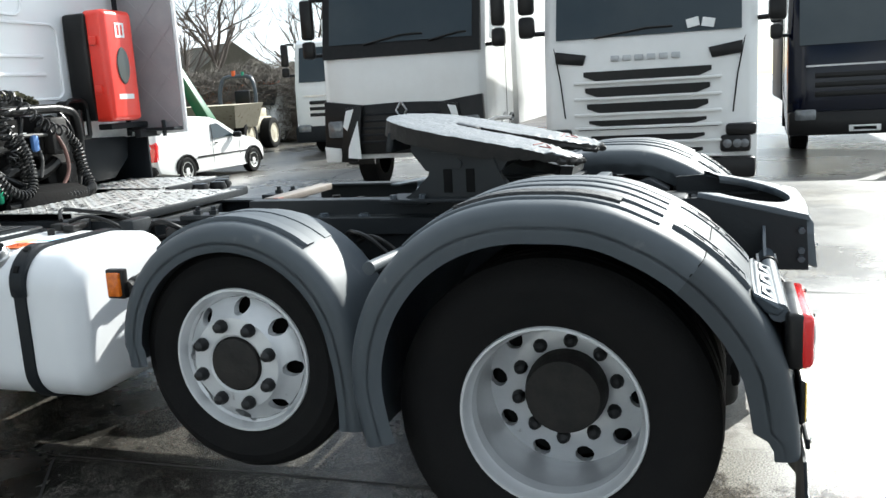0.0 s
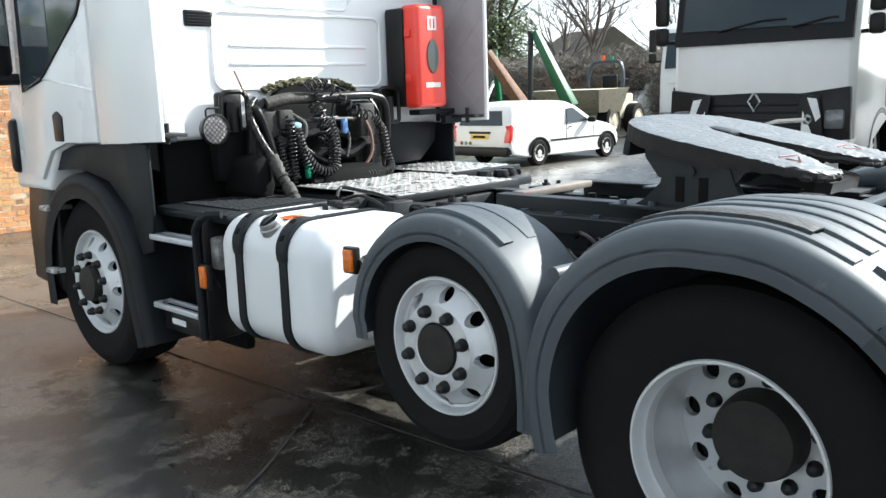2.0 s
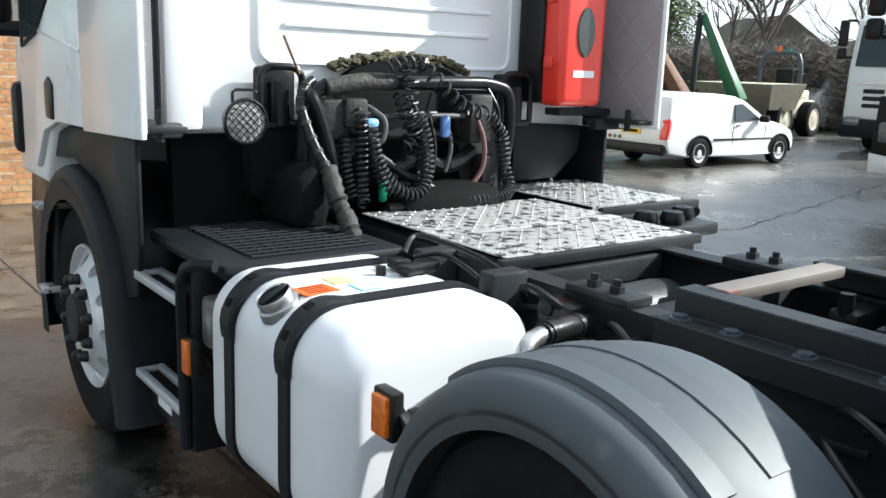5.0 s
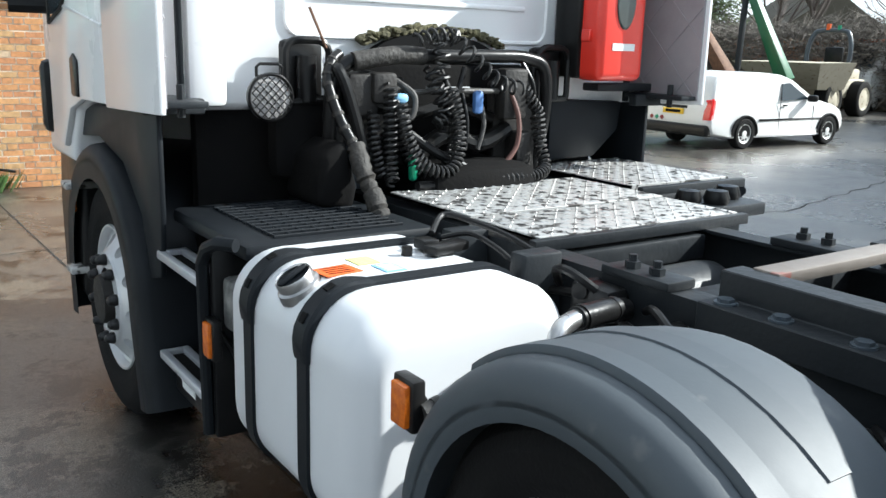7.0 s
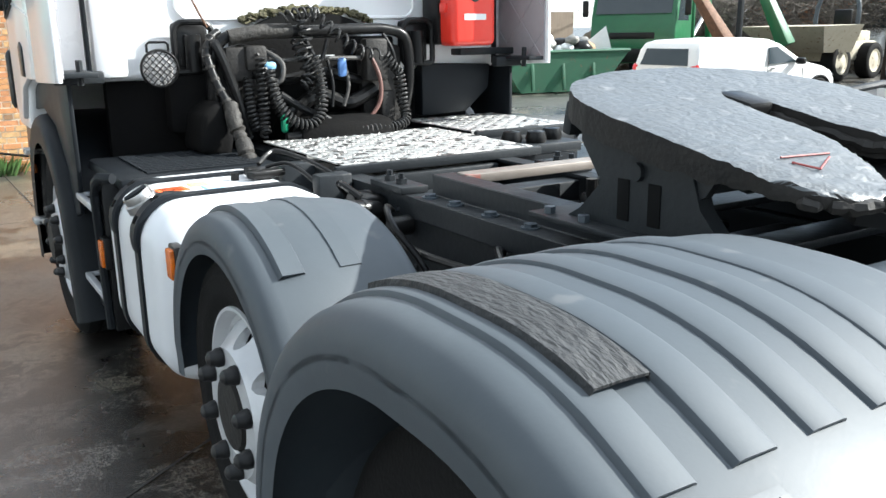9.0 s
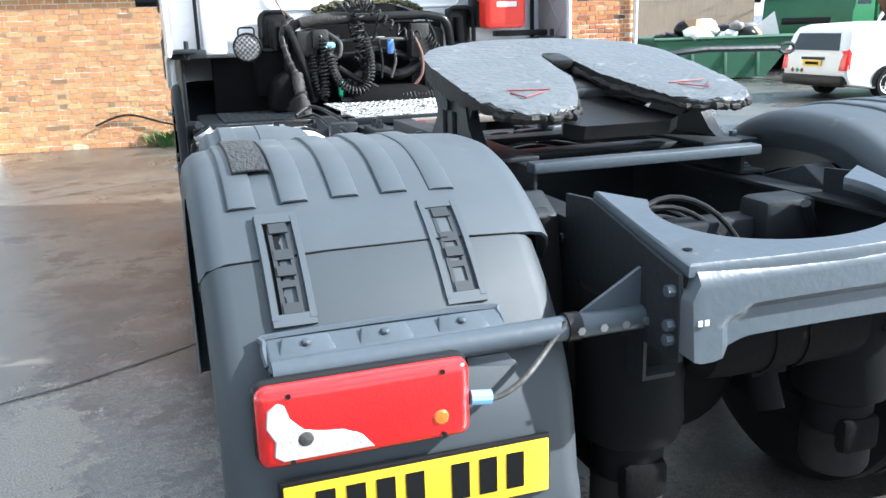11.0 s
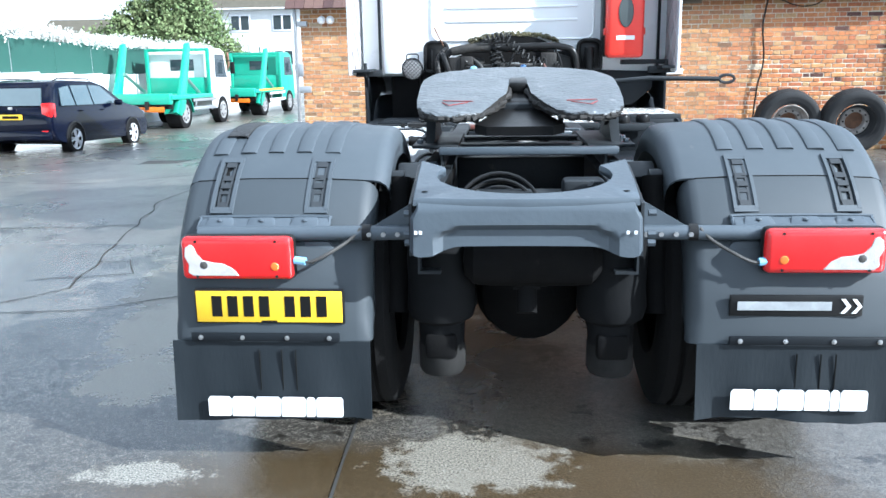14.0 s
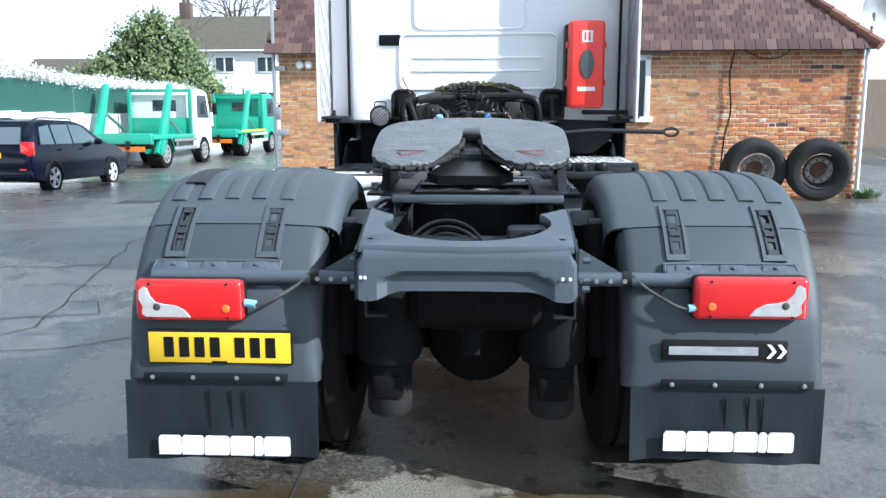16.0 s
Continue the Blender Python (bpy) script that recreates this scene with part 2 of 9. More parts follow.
M_SKIPGREEN = mat("faded_green_skip", (0.02, 0.115, 0.06), 0.6, col2=(0.03, 0.085, 0.05), scale=4, amount=0.9, col3=(0.12, 0.08, 0.05), scale3=9, thr3=0.64, bump=0.2)
M_SKIPCREAM = mat("faded_cream_paint", (0.50, 0.46, 0.36), 0.65, col2=(0.36, 0.32, 0.24), scale=5, amount=0.9, col3=(0.16, 0.09, 0.05), scale3=10, thr3=0.62)


def brick_material(name, island):
    """Old bricks, each of its own firing: orange, red-brown, sandy, burnt or pale; sandier along one half of the wall."""
    m = bpy.data.materials.new(name)
    m.use_nodes = True
    n, l = m.node_tree.nodes, m.node_tree.links
    p = n["Principled BSDF"]
    p.inputs["Roughness"].default_value = 0.88
    p.inputs["Specular IOR Level"].default_value = 0.25
    geo = n.new("ShaderNodeNewGeometry")
    pick = geo.outputs["Random Per Island"] if island else n.new("ShaderNodeObjectInfo").outputs["Random"]
    r = n.new("ShaderNodeValToRGB")
    r.color_ramp.interpolation = "CONSTANT"
    tones = ((0.0, (0.60, 0.235, 0.095)), (0.2, (0.52, 0.19, 0.09)), (0.36, (0.65, 0.29, 0.12)), (0.54, (0.58, 0.24, 0.105)), (0.68, (0.60, 0.37, 0.18)), (0.80, (0.37, 0.155, 0.08)), (0.89, (0.66, 0.33, 0.14)), (0.955, (0.68, 0.55, 0.40)), (0.975, (0.13, 0.065, 0.05)))
    for k, (at, col) in enumerate(tones):
        e = r.color_ramp.elements[k] if k < 2 else r.color_ramp.elements.new(at)
        e.position, e.color = at, (*col, 1)
    l.new(pick, r.inputs["Fac"])
    patch = n.new("ShaderNodeTexNoise")
    patch.inputs["Scale"].default_value, patch.inputs["Detail"].default_value = 0.8, 5
    l.new(geo.outputs["Position"], patch.inputs["Vector"])
    sep = n.new("ShaderNodeSeparateXYZ")
    l.new(geo.outputs["Position"], sep.inputs["Vector"])
    am = n.new("ShaderNodeMath")
    am.operation = "MULTIPLY_ADD"
    am.inputs[1].default_value = 2.4
    l.new(patch.outputs["Fac"], am.inputs[0])
    l.new(sep.outputs["X"], am.inputs[2])
    mr = n.new("ShaderNodeMapRange")
    mr.inputs["From Min"].default_value, mr.inputs["From Max"].default_value = 4.0, 5.4
    mr.inputs["To Min"].default_value, mr.inputs["To Max"].default_value = 0.38, 0.0
    l.new(am.outputs[0], mr.inputs["Value"])
    mx_ = n.new("ShaderNodeMix")
    mx_.data_type = "RGBA"
    mx_.inputs["B"].default_value = (0.56, 0.35, 0.165, 1)
    l.new(mr.outputs["Result"], mx_.inputs["Factor"])
    l.new(r.outputs["Color"], mx_.inputs["A"])
    gr_ = n.new("ShaderNodeTexNoise")
    gr_.inputs["Scale"].default_value, gr_.inputs["Detail"].default_value, gr_.inputs["Roughness"].default_value = 26, 6, 0.7
    l.new(geo.outputs["Position"], gr_.inputs["Vector"])
    g2 = n.new("ShaderNodeMapRange")
    g2.inputs["From Min"].default_value, g2.inputs["From Max"].default_value = 0.3, 0.7
    g2.inputs["To Min"].default_value, g2.inputs["To Max"].default_value = 0.58, 1.08
    l.new(gr_.outputs["Fac"], g2.inputs["Value"])
    mu = n.new("ShaderNodeMix")
    mu.data_type, mu.blend_type = "RGBA", "MULTIPLY"
    mu.inputs["Factor"].default_value = 1.0
    l.new(mx_.outputs["Result"], mu.inputs["A"])
    l.new(g2.outputs["Result"], mu.inputs["B"])
    l.new(mu.outputs["Result"], p.inputs["Base Color"])
    b = n.new("ShaderNodeBump")
    b.inputs["Strength"].default_value, b.inputs["Distance"].default_value = 0.6, 0.008
    l.new(gr_.outputs["Fac"], b.inputs["Height"])
    l.new(b.outputs["Normal"], p.inputs["Normal"])
    return m


M_BRICK = brick_material("old_brick", False)
M_BRICKI = brick_material("old_brick_mass", True)
M_MORTAR = mat("lime_mortar", (0.76, 0.69, 0.57), 0.9, col2=(0.60, 0.53, 0.43), scale=4, amount=0.8, bump=0.3)
M_TILE = mat("clay_tile", (0.115, 0.056, 0.047), 0.8, col2=(0.058, 0.036, 0.034), scale=3, amount=0.8, bump=0.3, island=0.45,
             col3=(0.16, 0.14, 0.12), scale3=18, thr3=0.68)
M_HIP = mat("red_hip_tile", (0.21, 0.085, 0.055), 0.8, col2=(0.13, 0.058, 0.042), scale=5, amount=0.8, bump=0.3, island=0.3)
M_TILER = mat("clay_tile_single", (0.115, 0.056, 0.047), 0.8, col2=(0.058, 0.036, 0.034), scale=3, amount=0.8, bump=0.3, rand=0.45,
              col3=(0.16, 0.14, 0.12), scale3=18, thr3=0.68)
M_CHIMNEY = mat("sooty_chimney_brick", (0.13, 0.085, 0.075), 0.9, col2=(0.075, 0.05, 0.045), scale=5, amount=0.8, bump=0.3)
M_ROOF = mat("mossy_brown_roof", (0.105, 0.092, 0.068), 0.9, col2=(0.062, 0.056, 0.040), scale=2.5, amount=0.9, bump=0.4, bscale=30)
M_RENDER = mat("white_render", (0.74, 0.75, 0.74), 0.85, col2=(0.66, 0.67, 0.66), scale=1.2, bump=0.1)
M_LORRYRIM = mat("dull_lorry_rim", (0.30, 0.30, 0.30), 0.55, 0.2, col2=(0.14, 0.13, 0.125), scale=6, amount=0.7, bump=0.1)
M_SILVER = mat("silver_wheel_trim", (0.72, 0.73, 0.74), 0.3, 0.4, col2=(0.58, 0.59, 0.60), scale=6)
M_GALV = mat("galvanised_steel", (0.48, 0.49, 0.50), 0.45, 0.7, col2=(0.36, 0.37, 0.38), scale=9, rvar=0.12)
M_BARK = mat("bark", (0.10, 0.082, 0.065), 0.9, col2=(0.06, 0.05, 0.04), scale=9, bump=0.5)
M_TWIG = mat("twig_bark", (0.12, 0.095, 0.08), 0.9, col2=(0.085, 0.07, 0.06), scale=5)
M_LEAF = mat("evergreen_leaf", (0.070, 0.115, 0.045), 0.7, col2=(0.17, 0.195, 0.085), scale=0.9, amount=0.7, island=0.55, spec=0.25)
M_BLOSSOM = mat("white_blossom", (0.60, 0.60, 0.57), 0.8, col2=(0.40, 0.41, 0.36), scale=4, island=0.2)
M_SCRUB = mat("bare_scrub", (0.17, 0.145, 0.12), 0.9, col2=(0.10, 0.085, 0.07), scale=3, island=0.35)
M_WEED = mat("weed_leaf", (0.06, 0.13, 0.03), 0.6, island=0.3)
M_FENCE = mat("dark_green_mesh", (0.014, 0.060, 0.048), 0.7, col2=(0.02, 0.08, 0.06), scale=3, amount=0.8, bump=0.1)
M_RUBBISH = mat("mixed_rubbish", (0.05, 0.05, 0.052), 0.45, col2=(0.20, 0.19, 0.17), scale=2.5, amount=0.5, island=0.6)
M_CARDBOARD = mat("cardboard", (0.36, 0.25, 0.15), 0.8, bump=0.1)


def ground_material():
    """Worn concrete and asphalt: broad dry and damp areas, dark oil stains, aggregate grain; damp parts are darker and glossier."""
    m = bpy.data.materials.new("yard_surface")
    m.use_nodes = True
    n, l = m.node_tree.nodes, m.node_tree.links
    p = n["Principled BSDF"]
    p.inputs["Specular IOR Level"].default_value = 1.0
    p.inputs["IOR"].default_value = 1.6
    c = n.new("ShaderNodeTexCoord")

    def noise_node(s, d, rough=0.6, off=0.0, stretch=None):
        v = c.outputs["Object"]
        if off or stretch:
            q = n.new("ShaderNodeMapping")
            q.inputs["Location"].default_value = (off, off * 0.7, 0)
            q.inputs["Scale"].default_value = stretch or (1, 1, 1)
            l.new(v, q.inputs["Vector"])
            v = q.outputs["Vector"]
        t = n.new("ShaderNodeTexNoise")
        t.inputs["Scale"].default_value, t.inputs["Detail"].default_value, t.inputs["Roughness"].default_value = s, d, rough
        l.new(v, t.inputs["Vector"])
        return t.outputs["Fac"]

    def ramp(fac, a, b, ca, cb):
        r = n.new("ShaderNodeValToRGB")
        r.color_ramp.elements[0].position, r.color_ramp.elements[1].position = a, b
        r.color_ramp.elements[0].color, r.color_ramp.elements[1].color = (*ca, 1), (*cb, 1)
        l.new(fac, r.inputs["Fac"])
        return r.outputs["Color"]

    def mix(fac, a, b, mode="MIX"):
        x = n.new("ShaderNodeMix")
        x.data_type, x.blend_type = "RGBA", mode
        l.new(fac, x.inputs["Factor"])
        for s, v in (("A", a), ("B", b)):
            if isinstance(v, tuple):
                x.inputs[s].default_value = (*v, 1)
            else:
                l.new(v, x.inputs[s])
        return x.outputs["Result"]

    base = ramp(noise_node(0.55, 8), 0.36, 0.66, (0.050, 0.046, 0.040), (0.104, 0.098, 0.087))
    patch = ramp(noise_node(0.42, 6, 0.7, 5.3), 0.55, 0.58, (0, 0, 0), (1, 1, 1))
    base = mix(patch, base, (0.120, 0.108, 0.087))
    grain = ramp(noise_node(130, 3), 0.36, 0.66, (0.36, 0.36, 0.36), (1.65, 1.65, 1.65))
    grit = ramp(noise_node(34, 6, 0.75, 3.0), 0.34, 0.66, (0.48, 0.47, 0.45), (1.5, 1.5, 1.5))
    one = grit_one = n.new("ShaderNodeValue")
    one.outputs[0].default_value = 1.0
    base = mix(one.outputs[0], base, grain, "MULTIPLY")
    base = mix(one.outputs[0], base, grit, "MULTIPLY")
    # drips beside the fuel tank lie denser than elsewhere
    near = n.new("ShaderNodeVectorMath")
    near.operation = "DISTANCE"
    near.inputs[1].default_value = (-1.45, 2.3, 0.0)
    l.new(c.outputs["Object"], near.inputs[0])
    nr = n.new("ShaderNodeMapRange")
    nr.inputs["From Min"].default_value, nr.inputs["From Max"].default_value = 0.5, 2.0
    nr.inputs["To Min"].default_value, nr.inputs["To Max"].default_value = 0.07, -0.02
    l.new(near.outputs["Value"], nr.inputs["Value"])
    sm = n.new("ShaderNodeMath")
    sm.operation = "ADD"
    l.new(noise_node(2.5, 12, 0.75, 2.1), sm.inputs[0])
    l.new(nr.outputs["Result"], sm.inputs[1])
    stain = ramp(sm.outputs[0], 0.535, 0.556, (0, 0, 0), (0.95, 0.95, 0.95))
    base = mix(stain, base, (0.014, 0.013, 0.011))
    fleck = ramp(noise_node(7, 6, 0.7, 9.0), 0.58, 0.62, (0, 0, 0), (0.75, 0.75, 0.75))
    base = mix(fleck, base, (0.018, 0.016, 0.014))
    # pale dry patches and brown silt with ragged edges
    def zone(cx, cy, sx, sy, r, soft=0.10, amp=0.42):
        q = n.new("ShaderNodeMapping")
        q.inputs["Scale"].default_value = (sx, sy, 1)
        l.new(c.outputs["Object"], q.inputs["Vector"])
        d = n.new("ShaderNodeVectorMath")
        d.operation = "DISTANCE"
        d.inputs[1].default_value = (cx * sx, cy * sy, 0)
        l.new(q.outputs["Vector"], d.inputs[0])
        a = n.new("ShaderNodeMath")
        a.operation = "MULTIPLY_ADD"
        a.inputs[1].default_value = amp
        l.new(noise_node(7.5, 9, 0.72, cx * 3 + cy), a.inputs[0])
        l.new(d.outputs["Value"], a.inputs[2])
        return ramp(a.outputs[0], r + amp / 2, r + amp / 2 + soft, (0.9, 0.9, 0.9), (0, 0, 0))

    # brown silt, its tone lowered for the shade under the truck's rear
    silt = mix(grit_one.outputs[0], (0.056, 0.038, 0.018), grain, "MULTIPLY")
    base = mix(zone(-0.25, -0.85, 0.42, 1.5, 0.42, 0.22), base, silt)
    dry = mix(grit_one.outputs[0], (0.215, 0.20, 0.168), grain, "MULTIPLY")
    # worn: pale patches by the cab, the truck's shadow put into their tone
    worn = mix(grit_one.outputs[0], (0.100, 0.088, 0.070), grain, "MULTIPLY")
    bare = mix(grit_one.outputs[0], (0.185, 0.168, 0.135), grain, "MULTIPLY")
    pale = []
    for cx, cy, sx, sy, r in ((-0.20, -0.66, 0.75, 1.05, 0.20), (-1.40, -0.76, 0.8, 1.8, 0.13), (-1.92, 1.05, 1.2, 0.6, 0.34), (-1.70, 0.20, 1.0, 1.1, 0.30), (-2.15, 2.15, 1.3, 0.45, 0.36), (-2.28, 3.6, 1.4, 0.4, 0.36)):
        pale.append(zone(cx, cy, sx, sy, r, 0.06, 0.62 if cx > -1.5 else 0.85))
        base = mix(pale[-1], base, dry if cx > -1.5 else bare if cy < 1.5 else worn)
    wet = ramp(noise_node(0.33, 7, 0.65, 13.0, (1.0, 0.7, 1.0)), 0.42, 0.66, (0.25, 0.25, 0.25), (0.40, 0.40, 0.40))
    # a wet stretch beside the left rear corner, where water stands
    far = n.new("ShaderNodeVectorMath")
    far.operation = "DISTANCE"
    far.inputs[1].default_value = (-2.52, 0.17, 0.0)
    fm = n.new("ShaderNodeMapping")
    fm.inputs["Scale"].default_value = (0.6, 0.85, 1.0)
    l.new(c.outputs["Object"], fm.inputs["Vector"])
    l.new(fm.outputs["Vector"], far.inputs[0])
    wob = n.new("ShaderNodeMath")
    wob.operation = "MULTIPLY_ADD"
    wob.inputs[1].default_value = 2.6
    l.new(noise_node(0.8, 6, 0.65, 4.0), wob.inputs[0])
    l.new(far.outputs["Value"], wob.inputs[2])
    mr = n.new("ShaderNodeMapRange")
    mr.inputs["From Min"].default_value, mr.inputs["From Max"].default_value = 3.0, 3.9
    mr.inputs["To Min"].default_value, mr.inputs["To Max"].default_value = 0.5, 1.0
    l.new(wob.outputs[0], mr.inputs["Value"])
    damp = mr.outputs["Result"]
    for z in pale:
        top = n.new("ShaderNodeMath")
        top.operation = "MAXIMUM"
        l.new(damp, top.inputs[0])
        l.new(z, top.inputs[1])
        damp = top.outputs[0]
    wm = n.new("ShaderNodeMath")
    wm.operation = "MULTIPLY"
    l.new(wet, wm.inputs[0])
    l.new(damp, wm.inputs[1])
    l.new(wm.outputs[0], p.inputs["Roughness"])
    dk = n.new("ShaderNodeMapRange")
    dk.inputs["From Min"].default_value = 0.3
    dk.inputs["To Min"].default_value, dk.inputs["To Max"].default_value = 0.8, 1.0
    l.new(damp, dk.inputs["Value"])
    l.new(mix(one.outputs[0], base, dk.outputs["Result"], "MULTIPLY"), p.inputs["Base Color"])
    b = n.new("ShaderNodeBump")
    b.inputs["Strength"].default_value, b.inputs["Distance"].default_value = 0.32, 0.005
    l.new(noise_node(95, 5), b.inputs["Height"])
    bs = n.new("ShaderNodeMapRange")
    bs.inputs["From Min"].default_value = 0.3
    bs.inputs["To Min"].default_value, bs.inputs["To Max"].default_value = 0.22, 0.5
    l.new(damp, bs.inputs["Value"])
    l.new(bs.outputs["Result"], b.inputs["Strength"])
    l.new(b.outputs["Normal"], p.inputs["Normal"])
    return m


M_GROUND = ground_material()
M_TAR = mat("dark_joint", (0.03, 0.029, 0.027), 0.8, bump=0.3)
M_DRYPATCH = mat("dry_pale_concrete", (0.30, 0.27, 0.215), 0.85, col2=(0.17, 0.15, 0.115), scale=4, amount=0.8, bump=0.5, bscale=110, col3=(0.16, 0.15, 0.13), scale3=26, thr3=0.58)


# ---- mesh helpers ----
def mesh_of(verts, faces, smooth=35):
    me = bpy.data.meshes.new("mesh")
    me.from_pydata([tuple(v) for v in verts], [], faces)
    me.validate()
    if smooth:
        me.shade_smooth()
        me.set_sharp_from_angle(angle=radians(smooth))
    return me


def fix(me, smooth=35):
    """Normals outward and shading by angle."""
    bm = bmesh.new()
    bm.from_mesh(me)
    bmesh.ops.recalc_face_normals(bm, faces=bm.faces)
    bm.to_mesh(me)
    bm.free()
    if smooth:
        me.shade_smooth()
        me.set_sharp_from_angle(angle=radians(smooth))
    return me


class Build:
    """Collects pieces of one mesh."""

    def __init__(self):
        self.v, self.f = [], []

    def add(self, verts, faces):
        o = len(self.v)
        self.v += [Vector(v) for v in verts]
        self.f += [[i + o for i in f] for f in faces]
        return self

    def box(self, c, s, bev=0.0, rot=None, seg=2):
        bm = bmesh.new()
        bmesh.ops.create_cube(bm, size=1)
        for v in bm.verts:
            v.co = Vector((v.co.x * s[0], v.co.y * s[1], v.co.z * s[2]))
        if bev:
            bmesh.ops.bevel(bm, geom=bm.edges[:], offset=min(bev, min(s) * 0.49), segments=seg, affect="EDGES", profile=0.5)
        mm = Matrix.Translation(c) @ (rot or Matrix())
        bm.transform(mm)
        self.add([v.co.copy() for v in bm.verts], [[v.index for v in f.verts] for f in bm.faces])
        bm.free()
        return self

    def lathe(self, prof, axis="x", c=(0, 0, 0), n=32, close=True):
        """prof: (radius, place along the axis)."""
        vs, fs = [], []
        for r, h in prof:
            for i in range(n):
                a = 2 * math.pi * i / n
                p = (h, r * math.cos(a), r * math.sin(a))
                vs.append({"x": p, "y": (p[1], p[0], p[2]), "z": (p[1], p[2], p[0])}[axis])
        k = len(prof)
        for j in range(k - 1):
            for i in range(n):
                fs.append([j * n + i, j * n + (i + 1) % n, (j + 1) * n + (i + 1) % n, (j + 1) * n + i])
        if close:
            fs.append(list(range(n))[::-1])
            fs.append([(k - 1) * n + i for i in range(n)])
        self.add([Vector(v) + Vector(c) for v in vs], fs)
        return self

    def cyl(self, a, b, r, n=16, r2=None):
        a, b = Vector(a), Vector(b)
        d = (b - a)
        q = d.to_track_quat("Z", "Y").to_matrix()
        r2 = r if r2 is None else r2
        vs = []
        for p, rr in ((a, r), (b, r2)):
            for i in range(n):
                t = 2 * math.pi * i / n
                vs.append(p + q @ Vector((rr * math.cos(t), rr * math.sin(t), 0)))
        fs = [[i, (i + 1) % n, n + (i + 1) % n, n + i] for i in range(n)]
        fs += [list(range(n))[::-1], [n + i for i in range(n)]]
        self.add(vs, fs)
        return self

    def tube(self, pts, r, n=8):
        pts = [Vector(p) for p in pts]
        rs = r if isinstance(r, (list, tuple)) else [r] * len(pts)
        vs, fs = [], []
        up = None
        for i, p in enumerate(pts):
            t = (pts[min(i + 1, len(pts) - 1)] - pts[max(i - 1, 0)]).normalized()
            if up is None:
                up = t.orthogonal().normalized()
            up = (up - t * up.dot(t))
            up = up.normalized() if up.length > 1e-6 else t.orthogonal().normalized()
            side = t.cross(up)
            for k in range(n):
                a = 2 * math.pi * k / n
                vs.append(p + (up * math.cos(a) + side * math.sin(a)) * rs[i])
        for i in range(len(pts) - 1):
            for k in range(n):
                fs.append([i * n + k, i * n + (k + 1) % n, (i + 1) * n + (k + 1) % n, (i + 1) * n + k])
        fs += [list(range(n))[::-1], [(len(pts) - 1) * n + k for k in range(n)]]
        self.add(vs, fs)
        return self

    def prism(self, poly, lo, hi, axis="x"):
        """poly: points in the plane across the axis (x: y,z; y: x,z; z: x,y)."""
        def at(p, h):
            return {"x": (h, p[0], p[1]), "y": (p[0], h, p[1]), "z": (p[0], p[1], h)}[axis]
        n = len(poly)
        vs = [at(p, lo) for p in poly] + [at(p, hi) for p in poly]
        fs = [[i, (i + 1) % n, n + (i + 1) % n, n + i] for i in range(n)]
        fs += [list(range(n))[::-1], [n + i for i in range(n)]]
        self.add(vs, fs)
        return self

    def bevel(self, w, seg=2, angle=40):
        bm = bmesh.new()
        vs = [bm.verts.new(v) for v in self.v]
        for f in self.f:
            try:
                bm.faces.new([vs[i] for i in f])
            except ValueError:
                pass
        bmesh.ops.recalc_face_normals(bm, faces=bm.faces)
        bm.normal_update()
        ed = [e for e in bm.edges if len(e.link_faces) == 2 and e.calc_face_angle(0) > radians(angle)]
        bmesh.ops.bevel(bm, geom=ed, offset=w, segments=seg, affect="EDGES", profile=0.5, clamp_overlap=True)
        bm.verts.index_update()
        self.v = [v.co.copy() for v in bm.verts]
        self.f = [[v.index for v in f.verts] for f in bm.faces]
        bm.free()
        return self

    def weld(self):
        bm = bmesh.new()
        vs = [bm.verts.new(v) for v in self.v]
        for f in self.f:
            bm.faces.new([vs[i] for i in f])
        bmesh.ops.remove_doubles(bm, verts=bm.verts, dist=0.0004)
        bm.verts.index_update()
        self.v = [v.co.copy() for v in bm.verts]
        self.f = [[v.index for v in f.verts] for f in bm.faces]
        bm.free()
        return self

    def mesh(self, smooth=35):
        return fix(mesh_of(self.v, self.f, 0), smooth)


def spline(pts, per=8):
    """Smooth curve through points."""
    pts = [Vector(p) for p in pts]
    out = []
    for i in range(len(pts) - 1):
        p0, p1, p2, p3 = pts[max(i - 1, 0)], pts[i], pts[i + 1], pts[min(i + 2, len(pts) - 1)]
        for k in range(per):
            t = k / per
            out.append(0.5 * ((2 * p1) + (p2 - p0) * t + (2 * p0 - 5 * p1 + 4 * p2 - p3) * t * t + (3 * p1 - p0 - 3 * p2 + p3) * t ** 3))
    out.append(pts[-1])
    return out


def coil(pts, r, pitch, per=9):
    """A helix wound round a smooth curve."""
    line = spline(pts, 24)
    d = [0.0]
    for a, b in zip(line, line[1:]):
        d.append(d[-1] + (b - a).length)
    turns = d[-1] / pitch
    n = int(turns * per)
    out, up, j = [], None, 0
    for i in range(n + 1):
        s = d[-1] * i / n
        while j < len(d) - 2 and d[j + 1] < s:
            j += 1
        k = (s - d[j]) / max(1e-9, d[j + 1] - d[j])
        p = line[j].lerp(line[j + 1], k)
        t = (line[j + 1] - line[j]).normalized()
        if up is None:
            up = t.orthogonal().normalized()
        up = (up - t * up.dot(t)).normalized()
        a = 2 * math.pi * turns * i / n
        out.append(p + (up * math.cos(a) + t.cross(up) * math.sin(a)) * r)
    return out


